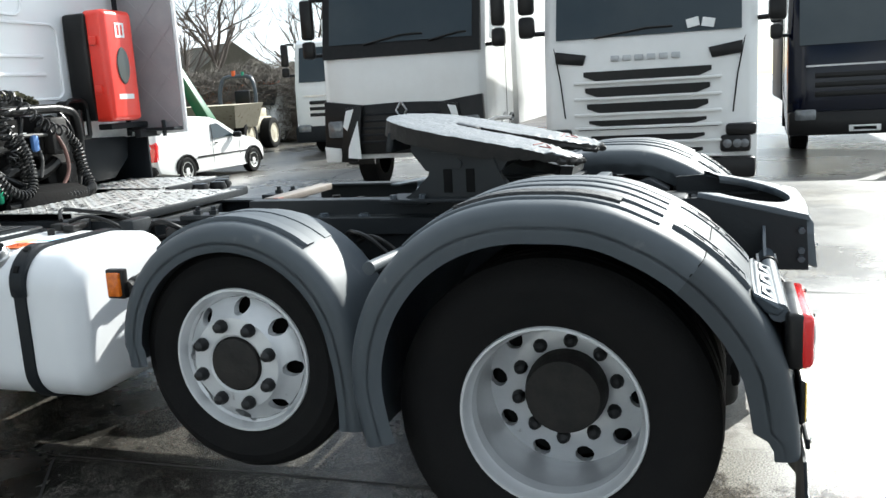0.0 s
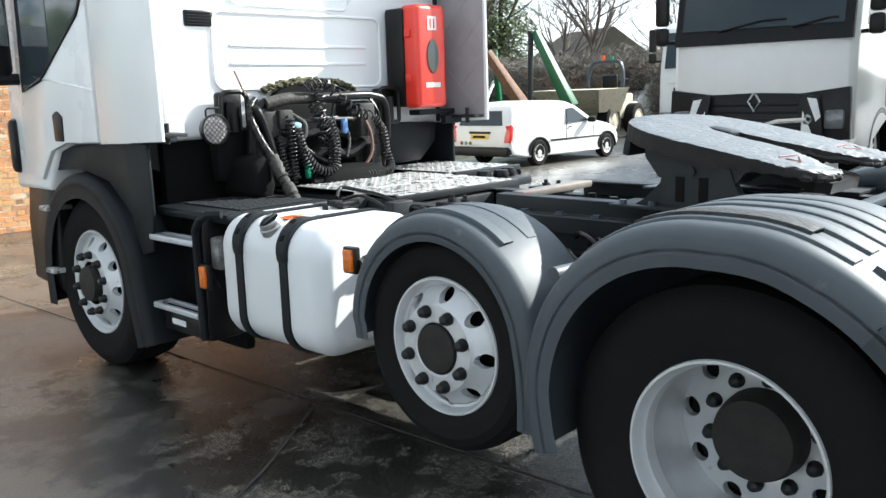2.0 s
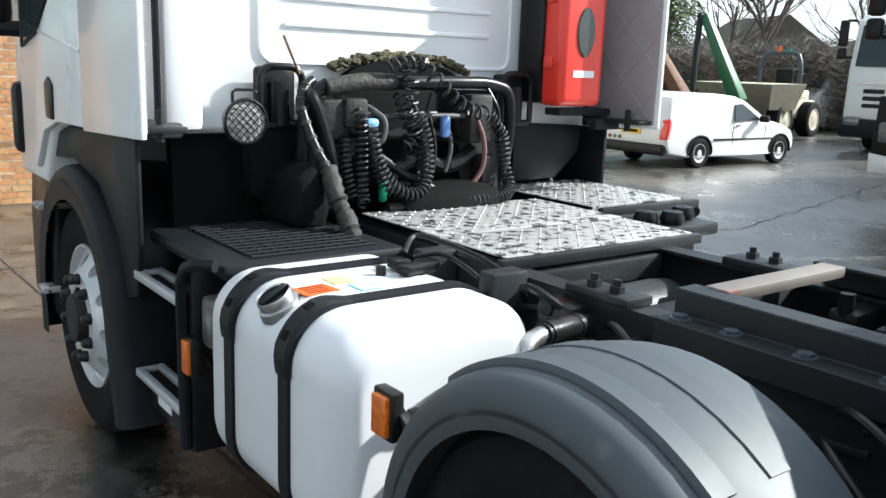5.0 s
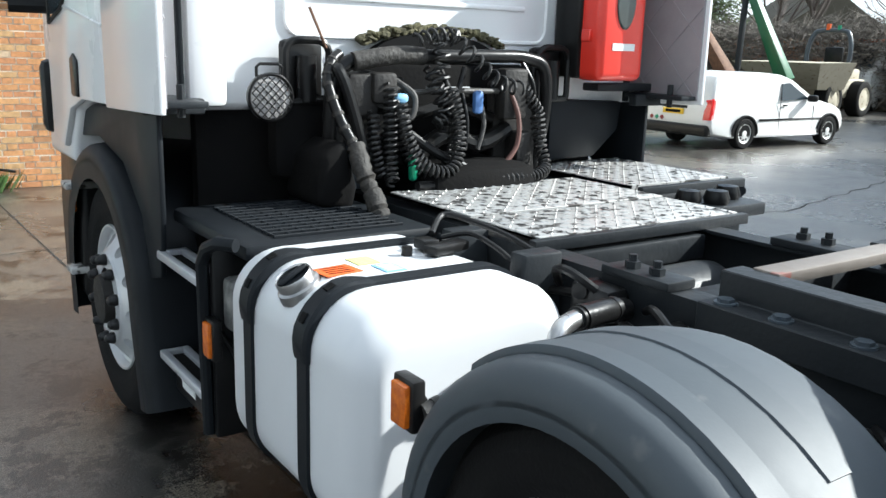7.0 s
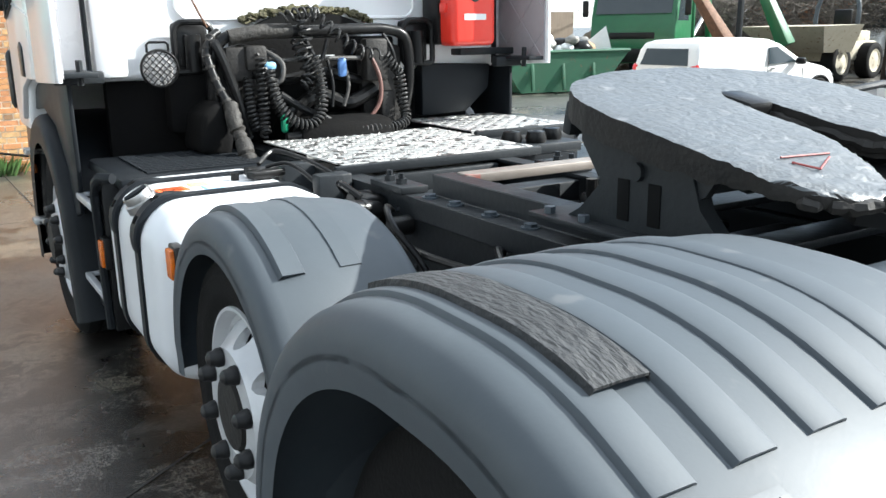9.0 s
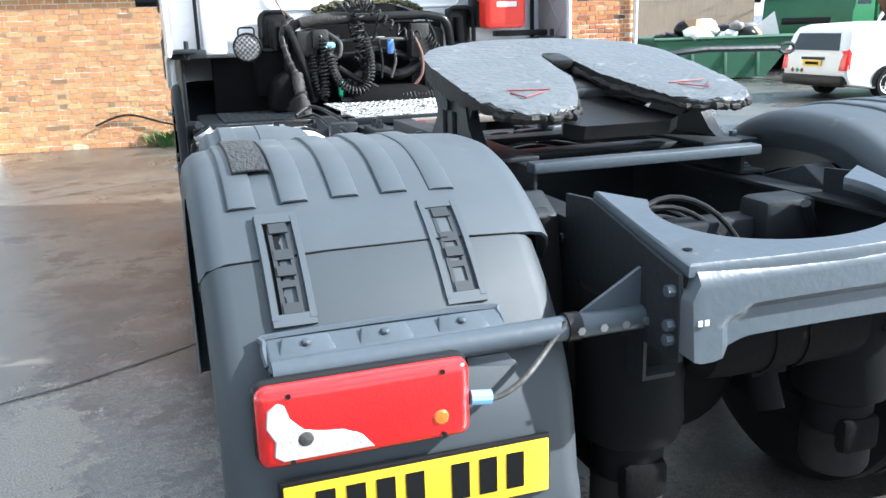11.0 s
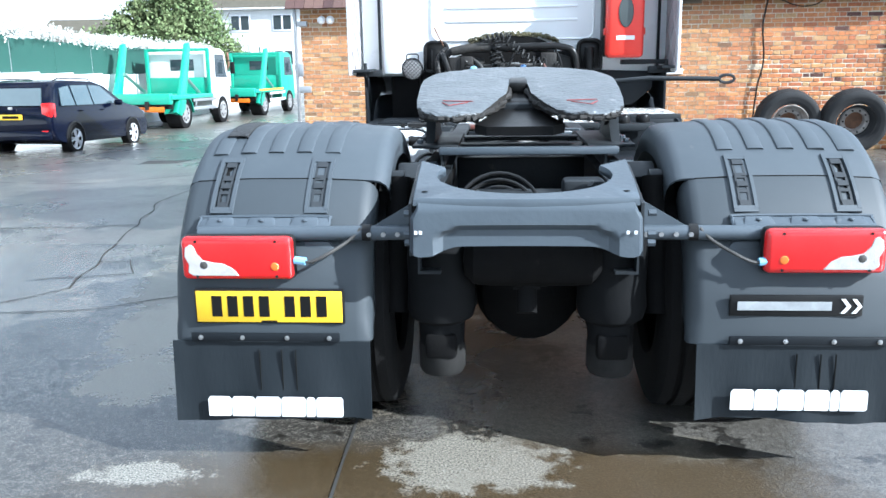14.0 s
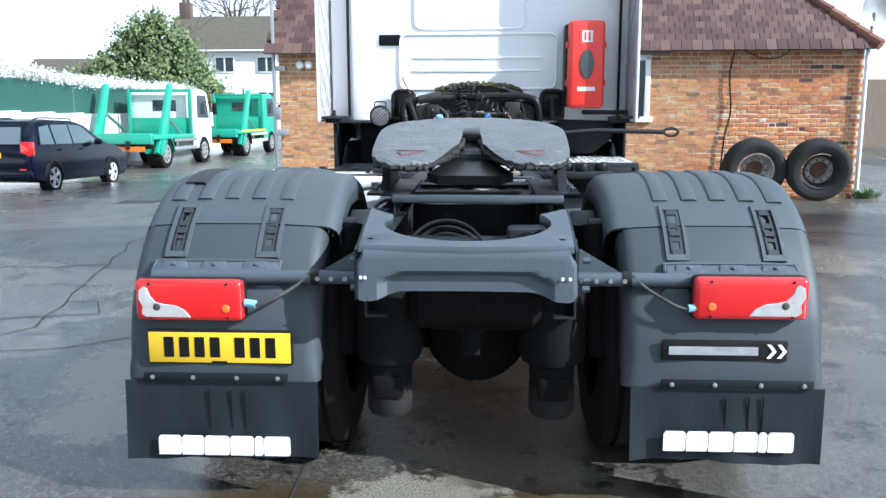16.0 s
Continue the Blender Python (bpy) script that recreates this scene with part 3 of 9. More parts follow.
def loft(slices):
    """Joins outlines of the same count side by side, and closes both ends."""
    n = len(slices[0])
    vs = [p for s in slices for p in s]
    fs = []
    for k in range(len(slices) - 1):
        for i in range(n):
            fs.append([k * n + i, k * n + (i + 1) % n, (k + 1) * n + (i + 1) % n, (k + 1) * n + i])
    fs += [list(range(n))[::-1], [(len(slices) - 1) * n + i for i in range(n)]]
    return Build().add(vs, fs)


def thing(name, label, category, m=None, group="", kind=""):
    ob = new(name)
    if m is not None:
        ob.matrix_basis = m
    return tagged(ob, label, category, group, kind)


def part(name, data, material, parent, label="", m=None, smooth=35):
    """One mesh object under a thing or a part."""
    me = data.mesh(smooth) if isinstance(data, Build) else data
    if material and not me.materials:
        me.materials.append(material)
    ob = new(name, me)
    ob.parent = parent
    if m is not None:
        ob.matrix_basis = m
    return tagged(ob, label)


def solo(name, data, material, label, category, m=None, group="", kind="", smooth=35):
    me = data.mesh(smooth) if isinstance(data, Build) else data
    if not me.materials:
        me.materials.append(material)
    ob = new(name, me)
    if m is not None:
        ob.matrix_basis = m
    return tagged(ob, label, category, group, kind)


# ---- wheels ----
def holed_ring(b, r0, x0, r1, x1, count, hole, depth=0.02, turn=0.0):
    """A conical ring with round holes through it, and the holes' walls."""
    rm, half = (r0 + r1) / 2, math.pi / count
    hu, hv = rm * half, (r1 - r0) / 2
    ca = math.atan2(hv, hu)
    ang = []
    for q0, q1 in ((-ca, ca), (ca, math.pi - ca), (math.pi - ca, math.pi + ca), (math.pi + ca, 2 * math.pi - ca)):
        ang += [q0 + (q1 - q0) * k / 4 for k in range(4)]
    for s in range(count):
        base = turn + 2 * half * s
        vs, fs = [], []
        for ring in range(3):
            for a in ang:
                cu, cv = math.cos(a), math.sin(a)
                if ring == 0:
                    k = min(hu / max(abs(cu), 1e-9), hv / max(abs(cv), 1e-9))
                else:
                    k = hole
                u, v = cu * k, cv * k
                r = rm + v
                th = base + u / rm
                x = x0 + (x1 - x0) * (r - r0) / (r1 - r0) + (depth if ring == 2 else 0)
                vs.append((x, r * math.cos(th), r * math.sin(th)))
        n = len(ang)
        for g in range(2):
            for i in range(n):
                fs.append([g * n + i, g * n + (i + 1) % n, (g + 1) * n + (i + 1) % n, (g + 1) * n + i])
        b.add(vs, fs)


def tyre_mesh(radius, rim, width):
    s = radius - rim
    prof = [(rim + 0.004, 0.03), (rim + 0.009, 0.002), (rim + s * 0.22, -0.012), (rim + s * 0.28, -0.016), (rim + s * 0.34, -0.018), (rim + s * 0.55, -0.020), (rim + s * 0.60, -0.022),
            (rim + s * 0.80, -0.010), (radius - 0.02, 0.006), (radius - 0.006, 0.018)]
    w = width
    for g in (0.24, 0.5, 0.76):
        prof += [(radius, w * g - 0.012), (radius - 0.014, w * g - 0.008), (radius - 0.014, w * g + 0.008), (radius, w * g + 0.012)]
    prof += [(radius - 0.006, w - 0.018), (radius - 0.02, w - 0.006), (rim + s * 0.6, w + 0.015), (rim + 0.006, w), (rim + 0.004, w - 0.03)]
    me = Build().lathe(prof, n=64, close=False).mesh(30)
    me.materials.append(M_TYRE)
    return me


def rim_mesh(flange, deep, count, disc):
    """deep: the dished wheel of a pair; else the wheel whose disc stands out."""
    b = Build()
    f = flange
    if deep:
        b.lathe([(f - 0.02, 0.30), (f + 0.004, 0.03), (f + 0.006, 0.004), (f + 0.002, -0.006), (f - 0.006, -0.006), (f - 0.011, 0.006), (f - 0.014, 0.030), (f - 0.022, 0.042), (f - 0.025, 0.085), (f - 0.017, 0.10), (f - 0.015, 0.22), (f - 0.017, 0.285)], n=64, close=False)
        holed_ring(b, 0.203, 0.270, f - 0.017, 0.285, count, 0.0315, 0.03, 0.1)
        b.lathe([(0.203, 0.270), (0.196, 0.268), (0.142, 0.271), (0.13, 0.275)], n=64, close=False)
    else:
        b.lathe([(f - 0.02, 0.24), (f + 0.004, 0.03), (f + 0.006, 0.004), (f + 0.002, -0.006), (f - 0.006, -0.006), (f - 0.014, 0.006), (f - 0.020, 0.024), (f - 0.030, 0.03)], n=64, close=False)
        holed_ring(b, disc + 0.001, -0.026, f - 0.030, 0.03, count, 0.0275, 0.03, 0.1)
        b.lathe([(disc + 0.001, -0.026), (disc - 0.006, -0.036), (disc - 0.062, -0.038), (disc - 0.070, -0.034)], n=64, close=False)
    me = b.weld().mesh(28)
    me.materials.append(M_RIM)
    return me


def nut_mesh():
    me = Build().lathe([(0.0, -0.040), (0.010, -0.038), (0.0175, -0.032), (0.0195, -0.02), (0.0235, -0.013), (0.0235, 0.0)], n=10, close=False).mesh(40)
    me.materials.append(M_NUT)
    return me


def hub_mesh(r, out, seat):
    b = Build().lathe([(0.0, out + 0.004), (r * 0.55, out), (r * 0.9, out + 0.006), (r * 0.96, out + 0.03), (r, out + 0.06), (r * 1.02, seat)], n=36, close=False)
    me = b.mesh(35)
    me.materials.append(M_HUB)
    return me


NUT = nut_mesh()
WHEELS = {
    "drive": (tyre_mesh(0.497, 0.278, 0.285), rim_mesh(0.284, True, 10, 0), hub_mesh(0.134, 0.175, 0.28), 10, 0.1675, 0.271),
    "front": (tyre_mesh(0.497, 0.292, 0.30), rim_mesh(0.298, False, 10, 0.195), hub_mesh(0.108, -0.075, -0.03), 10, 0.1675, -0.038),
    "lift": (tyre_mesh(0.395, 0.243, 0.25), rim_mesh(0.25, False, 8, 0.165), hub_mesh(0.098, -0.05, -0.03), 8, 0.1375, -0.038),
}


def add_wheel(parent, kind, loc, outward, label):
    """outward: -1 on the truck's left side, 1 on its right side."""
    ty, ri, hu, n, pcd, seat = WHEELS[kind]
    m = Matrix.Translation(loc) @ (Matrix() if outward < 0 else Matrix.Rotation(math.pi, 4, "Z"))
    w = part("wheel", ri, None, parent, label, m)
    part("tyre", ty, None, w, "worn black rubber tyre")
    part("hub", hu, None, w, "dark greasy hub")
    # black disc added behind the holes, standing for the shade in them
    dx, dr = {"drive": (0.315, 0.25), "front": (0.075, 0.26), "lift": (0.075, 0.215)}[kind]
    part("brake_drum", Build().lathe([(0.0, dx), (dr, dx), (dr, dx + 0.10)], n=40, close=False), M_INKSHADE, w, "black disc behind the wheel's holes, standing for their shade")
    for i in range(n):
        a = 2 * math.pi * (i + 0.5) / n + 0.1
        part("wheel_nut", NUT, None, w, "", Matrix.Translation((seat, pcd * math.cos(a), pcd * math.sin(a))))
    return w


# ---- mudguards ----
def offset_path(path):
    pts = [Vector((p[0], p[1])) for p in path]
    nor = []
    for i in range(len(pts)):
        t = (pts[min(i + 1, len(pts) - 1)] - pts[max(i - 1, 0)]).normalized()
        nor.append(Vector((t.y, -t.x)))
    return pts, nor


def shell(b, path, section, thick=0.010, fade=0):
    """A sheet that runs along path (y, z), its cut across given by section (x, height over the path). fade: points at the end over which the lips run out."""
    pts, nor = offset_path(path)
    m = len(section)
    vs, fs = [], []
    for lay in (0.0, -thick):
        for i, (p, q) in enumerate(zip(pts, nor)):
            keep = min(1.0, max(0.55, (len(pts) - 1 - i) / fade)) if fade else 1.0
            for x, h in section:
                s = p + q * (h * (keep if h < 0 else 1) + lay)
                vs.append((x, s.x, s.y))
    n = len(pts)
    k = n * m
    for i in range(n - 1):
        for j in range(m - 1):
            a = i * m + j
            fs.append([a, a + 1, a + m + 1, a + m])
            fs.append([k + a, k + a + m, k + a + m + 1, k + a + 1])
    for i in range(n - 1):
        for j in (0, m - 1):
            a = i * m + j
            fs.append([a, a + m, k + a + m, k + a])
    for i in (0, n - 1):
        for j in range(m - 1):
            a = i * m + j
            fs.append([a, k + a, k + a + 1, a + 1])
    return b.add(vs, fs)


def arc(cy, cz, r, a0, a1, n):
    return [(cy + r * math.cos(radians(a0 + (a1 - a0) * i / n)), cz + r * math.sin(radians(a0 + (a1 - a0) * i / n))) for i in range(n + 1)]


def cut(path, lo, hi, n=24):
    """The stretch of a path between two shares of its length."""
    pts = [Vector((p[0], p[1])) for p in path]
    d = [0.0]
    for a, c in zip(pts, pts[1:]):
        d.append(d[-1] + (c - a).length)
    out = []
    for i in range(n + 1):
        s = (lo + (hi - lo) * i / n) * d[-1]
        j = max(0, min(len(d) - 2, next((k for k in range(len(d) - 1) if d[k + 1] >= s), len(d) - 2)))
        q = pts[j].lerp(pts[j + 1], (s - d[j]) / (d[j + 1] - d[j]))
        out.append((q.x, q.y))
    return out


def share_at(path, y, after=True):
    """The share of the path's length at which it passes y on its way backwards over the top."""
    pts = [Vector((p[0], p[1])) for p in path]
    d = [0.0]
    for a, c in zip(pts, pts[1:]):
        d.append(d[-1] + (c - a).length)
    top = max(range(len(pts)), key=lambda i: pts[i].y)
    for j in range(len(pts) - 1):
        if (j >= top) == (y < pts[top].x) and (pts[j].x - y) * (pts[j + 1].x - y) <= 0 and pts[j].x != pts[j + 1].x:
            return (d[j] + (d[j + 1] - d[j]) * (pts[j].x - y) / (pts[j].x - pts[j + 1].x)) / d[-1]
    return 0.5


def swell(a0, a1, n):
    """The guard's arch over the twin wheels, a little fuller at both shoulders."""
    out = []
    for i in range(n + 1):
        a = radians(a0 + (a1 - a0) * i / n)
        r = 0.607 + (0.022 * math.sin(2 * a) if a < math.pi / 2 else 0.012 * min(1.0, (a - math.pi / 2) / 0.35) + 0.028 * max(0.0, (a - math.pi / 2 - 0.45) / 0.53) ** 1.3)
        out.append((r * math.cos(a), 0.558 + r * math.sin(a)))
    return out


REAR = [(0.572, 0.40), (0.588, 0.46), (0.600, 0.53)] + swell(4, 146, 34) + [(-0.588, 0.852), (-0.627, 0.785), (-0.655, 0.715), (-0.673, 0.63), (-0.684, 0.55), (-0.690, 0.47)]
MID = [(1.508, 0.585), (1.512, 0.63)] + arc(1.07, 0.643, 0.455, 3, 172, 26) + [(0.605, 0.62), (0.598, 0.50), (0.60, 0.41)]


def section(xo, xi, r=0.055, lip=0.105, crown=0.012):
    """From the outer lip over the rounded shoulder to the inner one."""
    s = 1 if xi > xo else -1
    w = abs(xi - xo)
    pts = [(0.004, -lip), (0.0, -r - 0.02)]
    pts += [(r - r * math.cos(radians(a)), -r + r * math.sin(radians(a))) for a in (0, 22, 45, 67, 90)]
    pts += [(w * 0.35, crown), (w * 0.65, crown)]
    pts += [(w - r + r * math.sin(radians(a)), -r + r * math.cos(radians(a))) for a in (0, 30, 60, 90)]
    pts += [(w, -r - 0.05)]
    return [(xo + s * x, h) for x, h in pts]


def add_guard(truck, side):
    """Rear mudguard of one side with ribs, latches, lamp bracket and flap."""
    s = side
    split = share_at(REAR, -0.444)
    g = part("mudguard", shell(Build(), cut(REAR, 0.0, split, 44), section(s * 1.262, s * 0.508)), M_GUARD, truck, "grey plastic mudguard with raised ribs over the twin wheels")
    part("lower_half", shell(Build(), cut(REAR, split + 0.001, 1.0, 22), section(s * 1.260, s * 0.550, lip=0.107), fade=3), M_GUARDLOW, g, "lower half of the mudguard, its grey darkened for shade, holding lamp and plates")
    for i in range(5):
        x = -1.160 + 0.108 * i
        a, c = share_at(REAR, 0.42), share_at(REAR, -0.325)
        k = min(1.0, min(x + 1.262 - 0.055, -0.545 - 0.055 - x) / 0.19) * 0.012
        hi = k + 0.0075
        sec = [(x - 0.033, k - 0.004), (x - 0.027, hi - 0.002), (x - 0.021, hi), (x + 0.021, hi), (x + 0.027, hi - 0.002), (x + 0.033, k - 0.004)]
        pth = cut(REAR, a, c)
        part("rib", shell(Build(), pth, [(-s * u, h) for u, h in sec], 0.004), M_GUARD, g)
    part("seam", shell(Build(), cut(REAR, share_at(REAR, -0.4432), share_at(REAR, -0.4455)), [(s * 1.2635, -0.055), (s * 1.248, -0.016), (s * 1.21, 0.0022), (s * 1.02, 0.0142), (s * 0.76, 0.0142), (s * 0.60, 0.0022), (s * 0.548, -0.05)], 0.003), M_INKSHADE, g, "thin dark seam")
    for x in (-1.100, -0.755):
        x *= -s
        a, c = share_at(REAR, -0.362), share_at(REAR, -0.543)
        lo = 0.010
        b = Build()
        for u0, u1 in ((-0.046, -0.026), (0.026, 0.046)):
            shell(b, cut(REAR, a, c, 10), [(x + u0, lo - 0.008), (x + u0 + 0.004, lo + 0.007), (x + u1 - 0.004, lo + 0.007), (x + u1, lo - 0.008)], 0.004)
        for v0, v1 in ((-0.04, 0.07), (0.95, 1.05)):
            shell(b, cut(REAR, a + (c - a) * v0, a + (c - a) * v1, 4), [(x - 0.045, lo - 0.008), (x - 0.041, lo + 0.006), (x + 0.041, lo + 0.006), (x + 0.045, lo - 0.008)], 0.004)
        la = part("latch", b, M_GUARD, g, "grey raised latch frame")
        # black strip for the shade inside the latch frame
        part("latch_well", shell(Build(), cut(REAR, a, c, 10), [(x - 0.026, lo - 0.004), (x + 0.026, lo - 0.004)], 0.003), M_INKSHADE, la)
        t = Build()
        for u0, u1 in ((-0.021, -0.013), (0.013, 0.021)):
            shell(t, cut(REAR, a + (c - a) * 0.12, a + (c - a) * 0.96, 8), [(x + u0, lo - 0.002), (x + u0, lo + 0.003), (x + u1, lo + 0.003), (x + u1, lo - 0.002)], 0.004)
        for v0, v1, h in ((0.08, 0.19, 0.006), (0.36, 0.46, 0.004), (0.53, 0.62, 0.007), (0.66, 0.72, 0.003), (0.86, 0.95, 0.005)):
            shell(t, cut(REAR, a + (c - a) * v0, a + (c - a) * v1, 4), [(x - 0.020, lo - 0.002), (x - 0.018, lo + h), (x + 0.018, lo + h), (x + 0.020, lo - 0.002)], 0.004)
        part("latch_strap", t, M_STRAP, g, "dark ladder strap")
    # pressed bracket, tube, lamp
    b = Build()
    b.prism([(-0.606, 0.912), (-0.620, 0.921), (-0.668, 0.900), (-0.690, 0.880), (-0.672, 0.862), (-0.640, 0.872)], s * 1.165, s * 0.700).bevel(0.007, 3)
    br = part("lamp_bracket", b, M_FRAMEG, truck, "grey pressed steel lamp bracket on the mudguard")
    for x in (-1.09, -0.94, -0.785):
        pd = Build()
        c0 = Vector((-s * x, -0.646, 0.910))
        top, bot = [], []
        for u, v in ((-0.050, 0.016), (0.050, 0.016), (0.062, -0.022), (0.045, -0.030), (-0.045, -0.030), (-0.062, -0.022)):
            bot.append(c0 + Vector((u, v, v * 0.72 - 0.012)))
            top.append(c0 + Vector((u * 0.86, v * 0.8, v * 0.60 + 0.006)))
        pd.add(top + bot, [[0, 1, 2, 3, 4, 5], [11, 10, 9, 8, 7, 6]] + [[i, (i + 1) % 6, 6 + (i + 1) % 6, 6 + i] for i in range(6)]).bevel(0.004, 2, 30)
        part("pressing", pd, M_FRAMEG, br)
        part("bolt", Build().lathe([(0.010, 0), (0.010, 0.004), (0.007, 0.007), (0.0, 0.008)], "z", (-s * x, -0.648, 0.913), 8), M_FRAMEG, br)
    part("bracket_rim", Build().tube(spline([(s * 1.165, -0.672, 0.885), (s * 1.165, -0.626, 0.914), (s * 1.13, -0.612, 0.922), (s * 0.74, -0.612, 0.922), (s * 0.702, -0.626, 0.914), (s * 0.702, -0.672, 0.885)], 4), 0.0065, 6), M_FRAMEG, br)
    part("tube", Build().cyl((s * 1.16, -0.674, 0.872), (s * 0.36, -0.668, 0.876), 0.026, 20), M_FRAMEG, br)
    part("cable_panel", Build().prism([(s * 0.785, 0.845), (s * 0.70, 0.845), (s * 0.66, 0.80), (s * 0.67, 0.70), (s * 0.785, 0.70)], -0.672, -0.650, "y").bevel(0.006, 2), M_GUARD, br, "moulded panel behind the lamp's cable")
    part("collar", Build().cyl((s * 0.575, -0.670, 0.876), (s * 0.545, -0.670, 0.876), 0.030, 20), M_BLACK, br)
    part("gusset", Build().prism([(s * 0.39, 0.985), (s * 0.56, 0.885), (s * 0.39, 0.868)], -0.665, -0.655, "y"), M_FRAMEG, br)
    for k in range(4):
        part("bolt", Build().cyl((s * (0.40 + 0.05 * k), -0.70, 0.874), (s * (0.40 + 0.05 * k), -0.635, 0.874), 0.009, 6), M_STEEL, br)
    cx = s * 1.005 - (0.028 if s > 0 else 0.0)
    lz = 0.778 if s < 0 else 0.803
    lamp = part("tail_lamp", Build().box((cx, -0.708, lz), (0.400, 0.05, 0.158), 0.02, seg=3), M_BLACK, truck, "red tail lamp with clear reversing section")
    part("lens", Build().box((cx, -0.730, lz), (0.393, 0.048, 0.152), 0.022, seg=4), M_LENSRED, lamp)
    sw = [(0.178, 0.040), (0.160, 0.052), (0.148, 0.046), (0.140, 0.020), (0.118, -0.004), (0.085, -0.012), (0.048, -0.016), (0.015, -0.032), (-0.008, -0.060), (0.155, -0.060), (0.172, -0.048), (0.168, -0.020), (0.182, 0.008)]
    part("reversing_lens", Build().prism([(cx + s * u, lz + v) for u, v in sw], -0.7565, -0.749, "y").bevel(0.002, 1), M_LENSWH, lamp, "clear lens")
    part("bulb", Build().lathe([(0.016, 0), (0.010, -0.003), (0, -0.0035)], "y", (cx + s * 0.115, -0.7555, lz - 0.022), 12), M_OLD, lamp, "bulb seen through the clear lens")
    part("glow_spot", Build().lathe([(0.015, 0), (0.012, -0.003), (0, -0.004)], "y", (cx - s * 0.135, -0.7545, lz - 0.027), 14), M_LENSOR, lamp, "orange inner lens")
    for u, v in ((0.14, 0.062), (-0.14, 0.062), (0.14, -0.062), (-0.14, -0.062)):
        part("screw", Build().lathe([(0.005, 0), (0.005, -0.004)], "y", (cx + s * u, -0.753, lz + v), 8), M_BLACK, lamp)
    part("cable", Build().tube(spline([(s * 0.80, -0.735, 0.77), (s * 0.75, -0.74, 0.765), (s * 0.69, -0.73, 0.79), (s * 0.62, -0.69, 0.83), (s * 0.58, -0.68, 0.87)]), 0.006), M_OLD, lamp)
    part("connector", Build().cyl((s * 0.805, -0.735, 0.77), (s * 0.765, -0.738, 0.766), 0.014, 10), M_PALEBLUE, lamp)
    # flap
    f = Build()
    cols, rows = 22, 6
    vs, fs = [], []
    for lay in (0, 1):
        for j in range(rows + 1):
            for i in range(cols + 1):
                u, v = i / cols, j / rows
                wav = 0.010 * math.sin(u * 9 + s) * (v ** 1.5) + 0.006 * math.sin(u * 23) * v
                vs.append((s * (1.275 - (0.03 if s > 0 else 0) - (0.71 - (0.03 if s > 0 else 0)) * u), -0.692 - 0.012 * v + wav + lay * 0.008, 0.474 - (0.292 if s < 0 else 0.272) * v - 0.008 * math.sin(u * 5 + 1) * v))
    k = (rows + 1) * (cols + 1)
    for j in range(rows):
        for i in range(cols):
            a = j * (cols + 1) + i
            fs += [[a, a + 1, a + cols + 2, a + cols + 1], [k + a, k + a + cols + 1, k + a + cols + 2, k + a + 1]]
    for i in range(cols):
        fs += [[i, k + i, k + i + 1, i + 1], [rows * (cols + 1) + i, rows * (cols + 1) + i + 1, k + rows * (cols + 1) + i + 1, k + rows * (cols + 1) + i]]
    for j in range(rows):
        for c in (0, cols):
            a = j * (cols + 1) + c
            fs.append([a, a + cols + 1, k + a + cols + 1, k + a])
    flap = part("mud_flap", f.add(vs, fs), M_FLAP, truck, "black rubber mud flap with white emblem blocks")
    part("clamp_strip", Build().box((s * 0.935, -0.70, 0.492), (0.53, 0.012, 0.03), 0.003), M_GUARD2, flap)
    for u in (-0.23, -0.08, 0.08, 0.23):
        part("bolt", Build().lathe([(0.009, 0), (0.009, -0.006), (0, -0.008)], "y", (s * 0.935 + u, -0.705, 0.492), 6), M_STEEL, flap)
    x0 = -1.152 if s < 0 else 0.682
    e0 = 0.200 if s < 0 else 0.248
    wk = 1.07 if s < 0 else 1.0
    widths = (0.078, 0.076, 0.086, 0.082, 0.030, 0.090)
    for i, wd in enumerate(widths):
        wd *= wk
        w0 = x0 + sum(widths[:i]) * wk + 0.003 * i
        part("emblem_block", Build().prism([(w0, e0), (w0 + wd - 0.006, e0), (w0 + wd, e0 + 0.008), (w0 + wd, e0 + 0.066), (w0 + wd - 0.008, e0 + 0.074), (w0 + 0.008, e0 + 0.074), (w0, e0 + 0.064)], -0.7195, -0.7165, "y"), M_WHITEINK, flap, "white printed block")
    for u in (-0.03, 0.05, 0.10):
        part("crease", Build().box((s * 0.93 + u, -0.7005, 0.37), (0.003, 0.006, 0.15)), M_INKSHADE, flap)
    # inner stay
    part("stay", Build().tube([(s * 0.40, 0.55, 0.93), (s * 1.14, 0.56, 0.95)], 0.022, 12), M_GUARD, truck, "grey mudguard stay tube")
    return g


# ---- the tractor unit ----
truck = thing("tractor_unit", "white three-axle tractor unit with grey mudguards, parked on the wet yard", "truck", pose(0.015, 0, 0, 0, 0, -1.6))

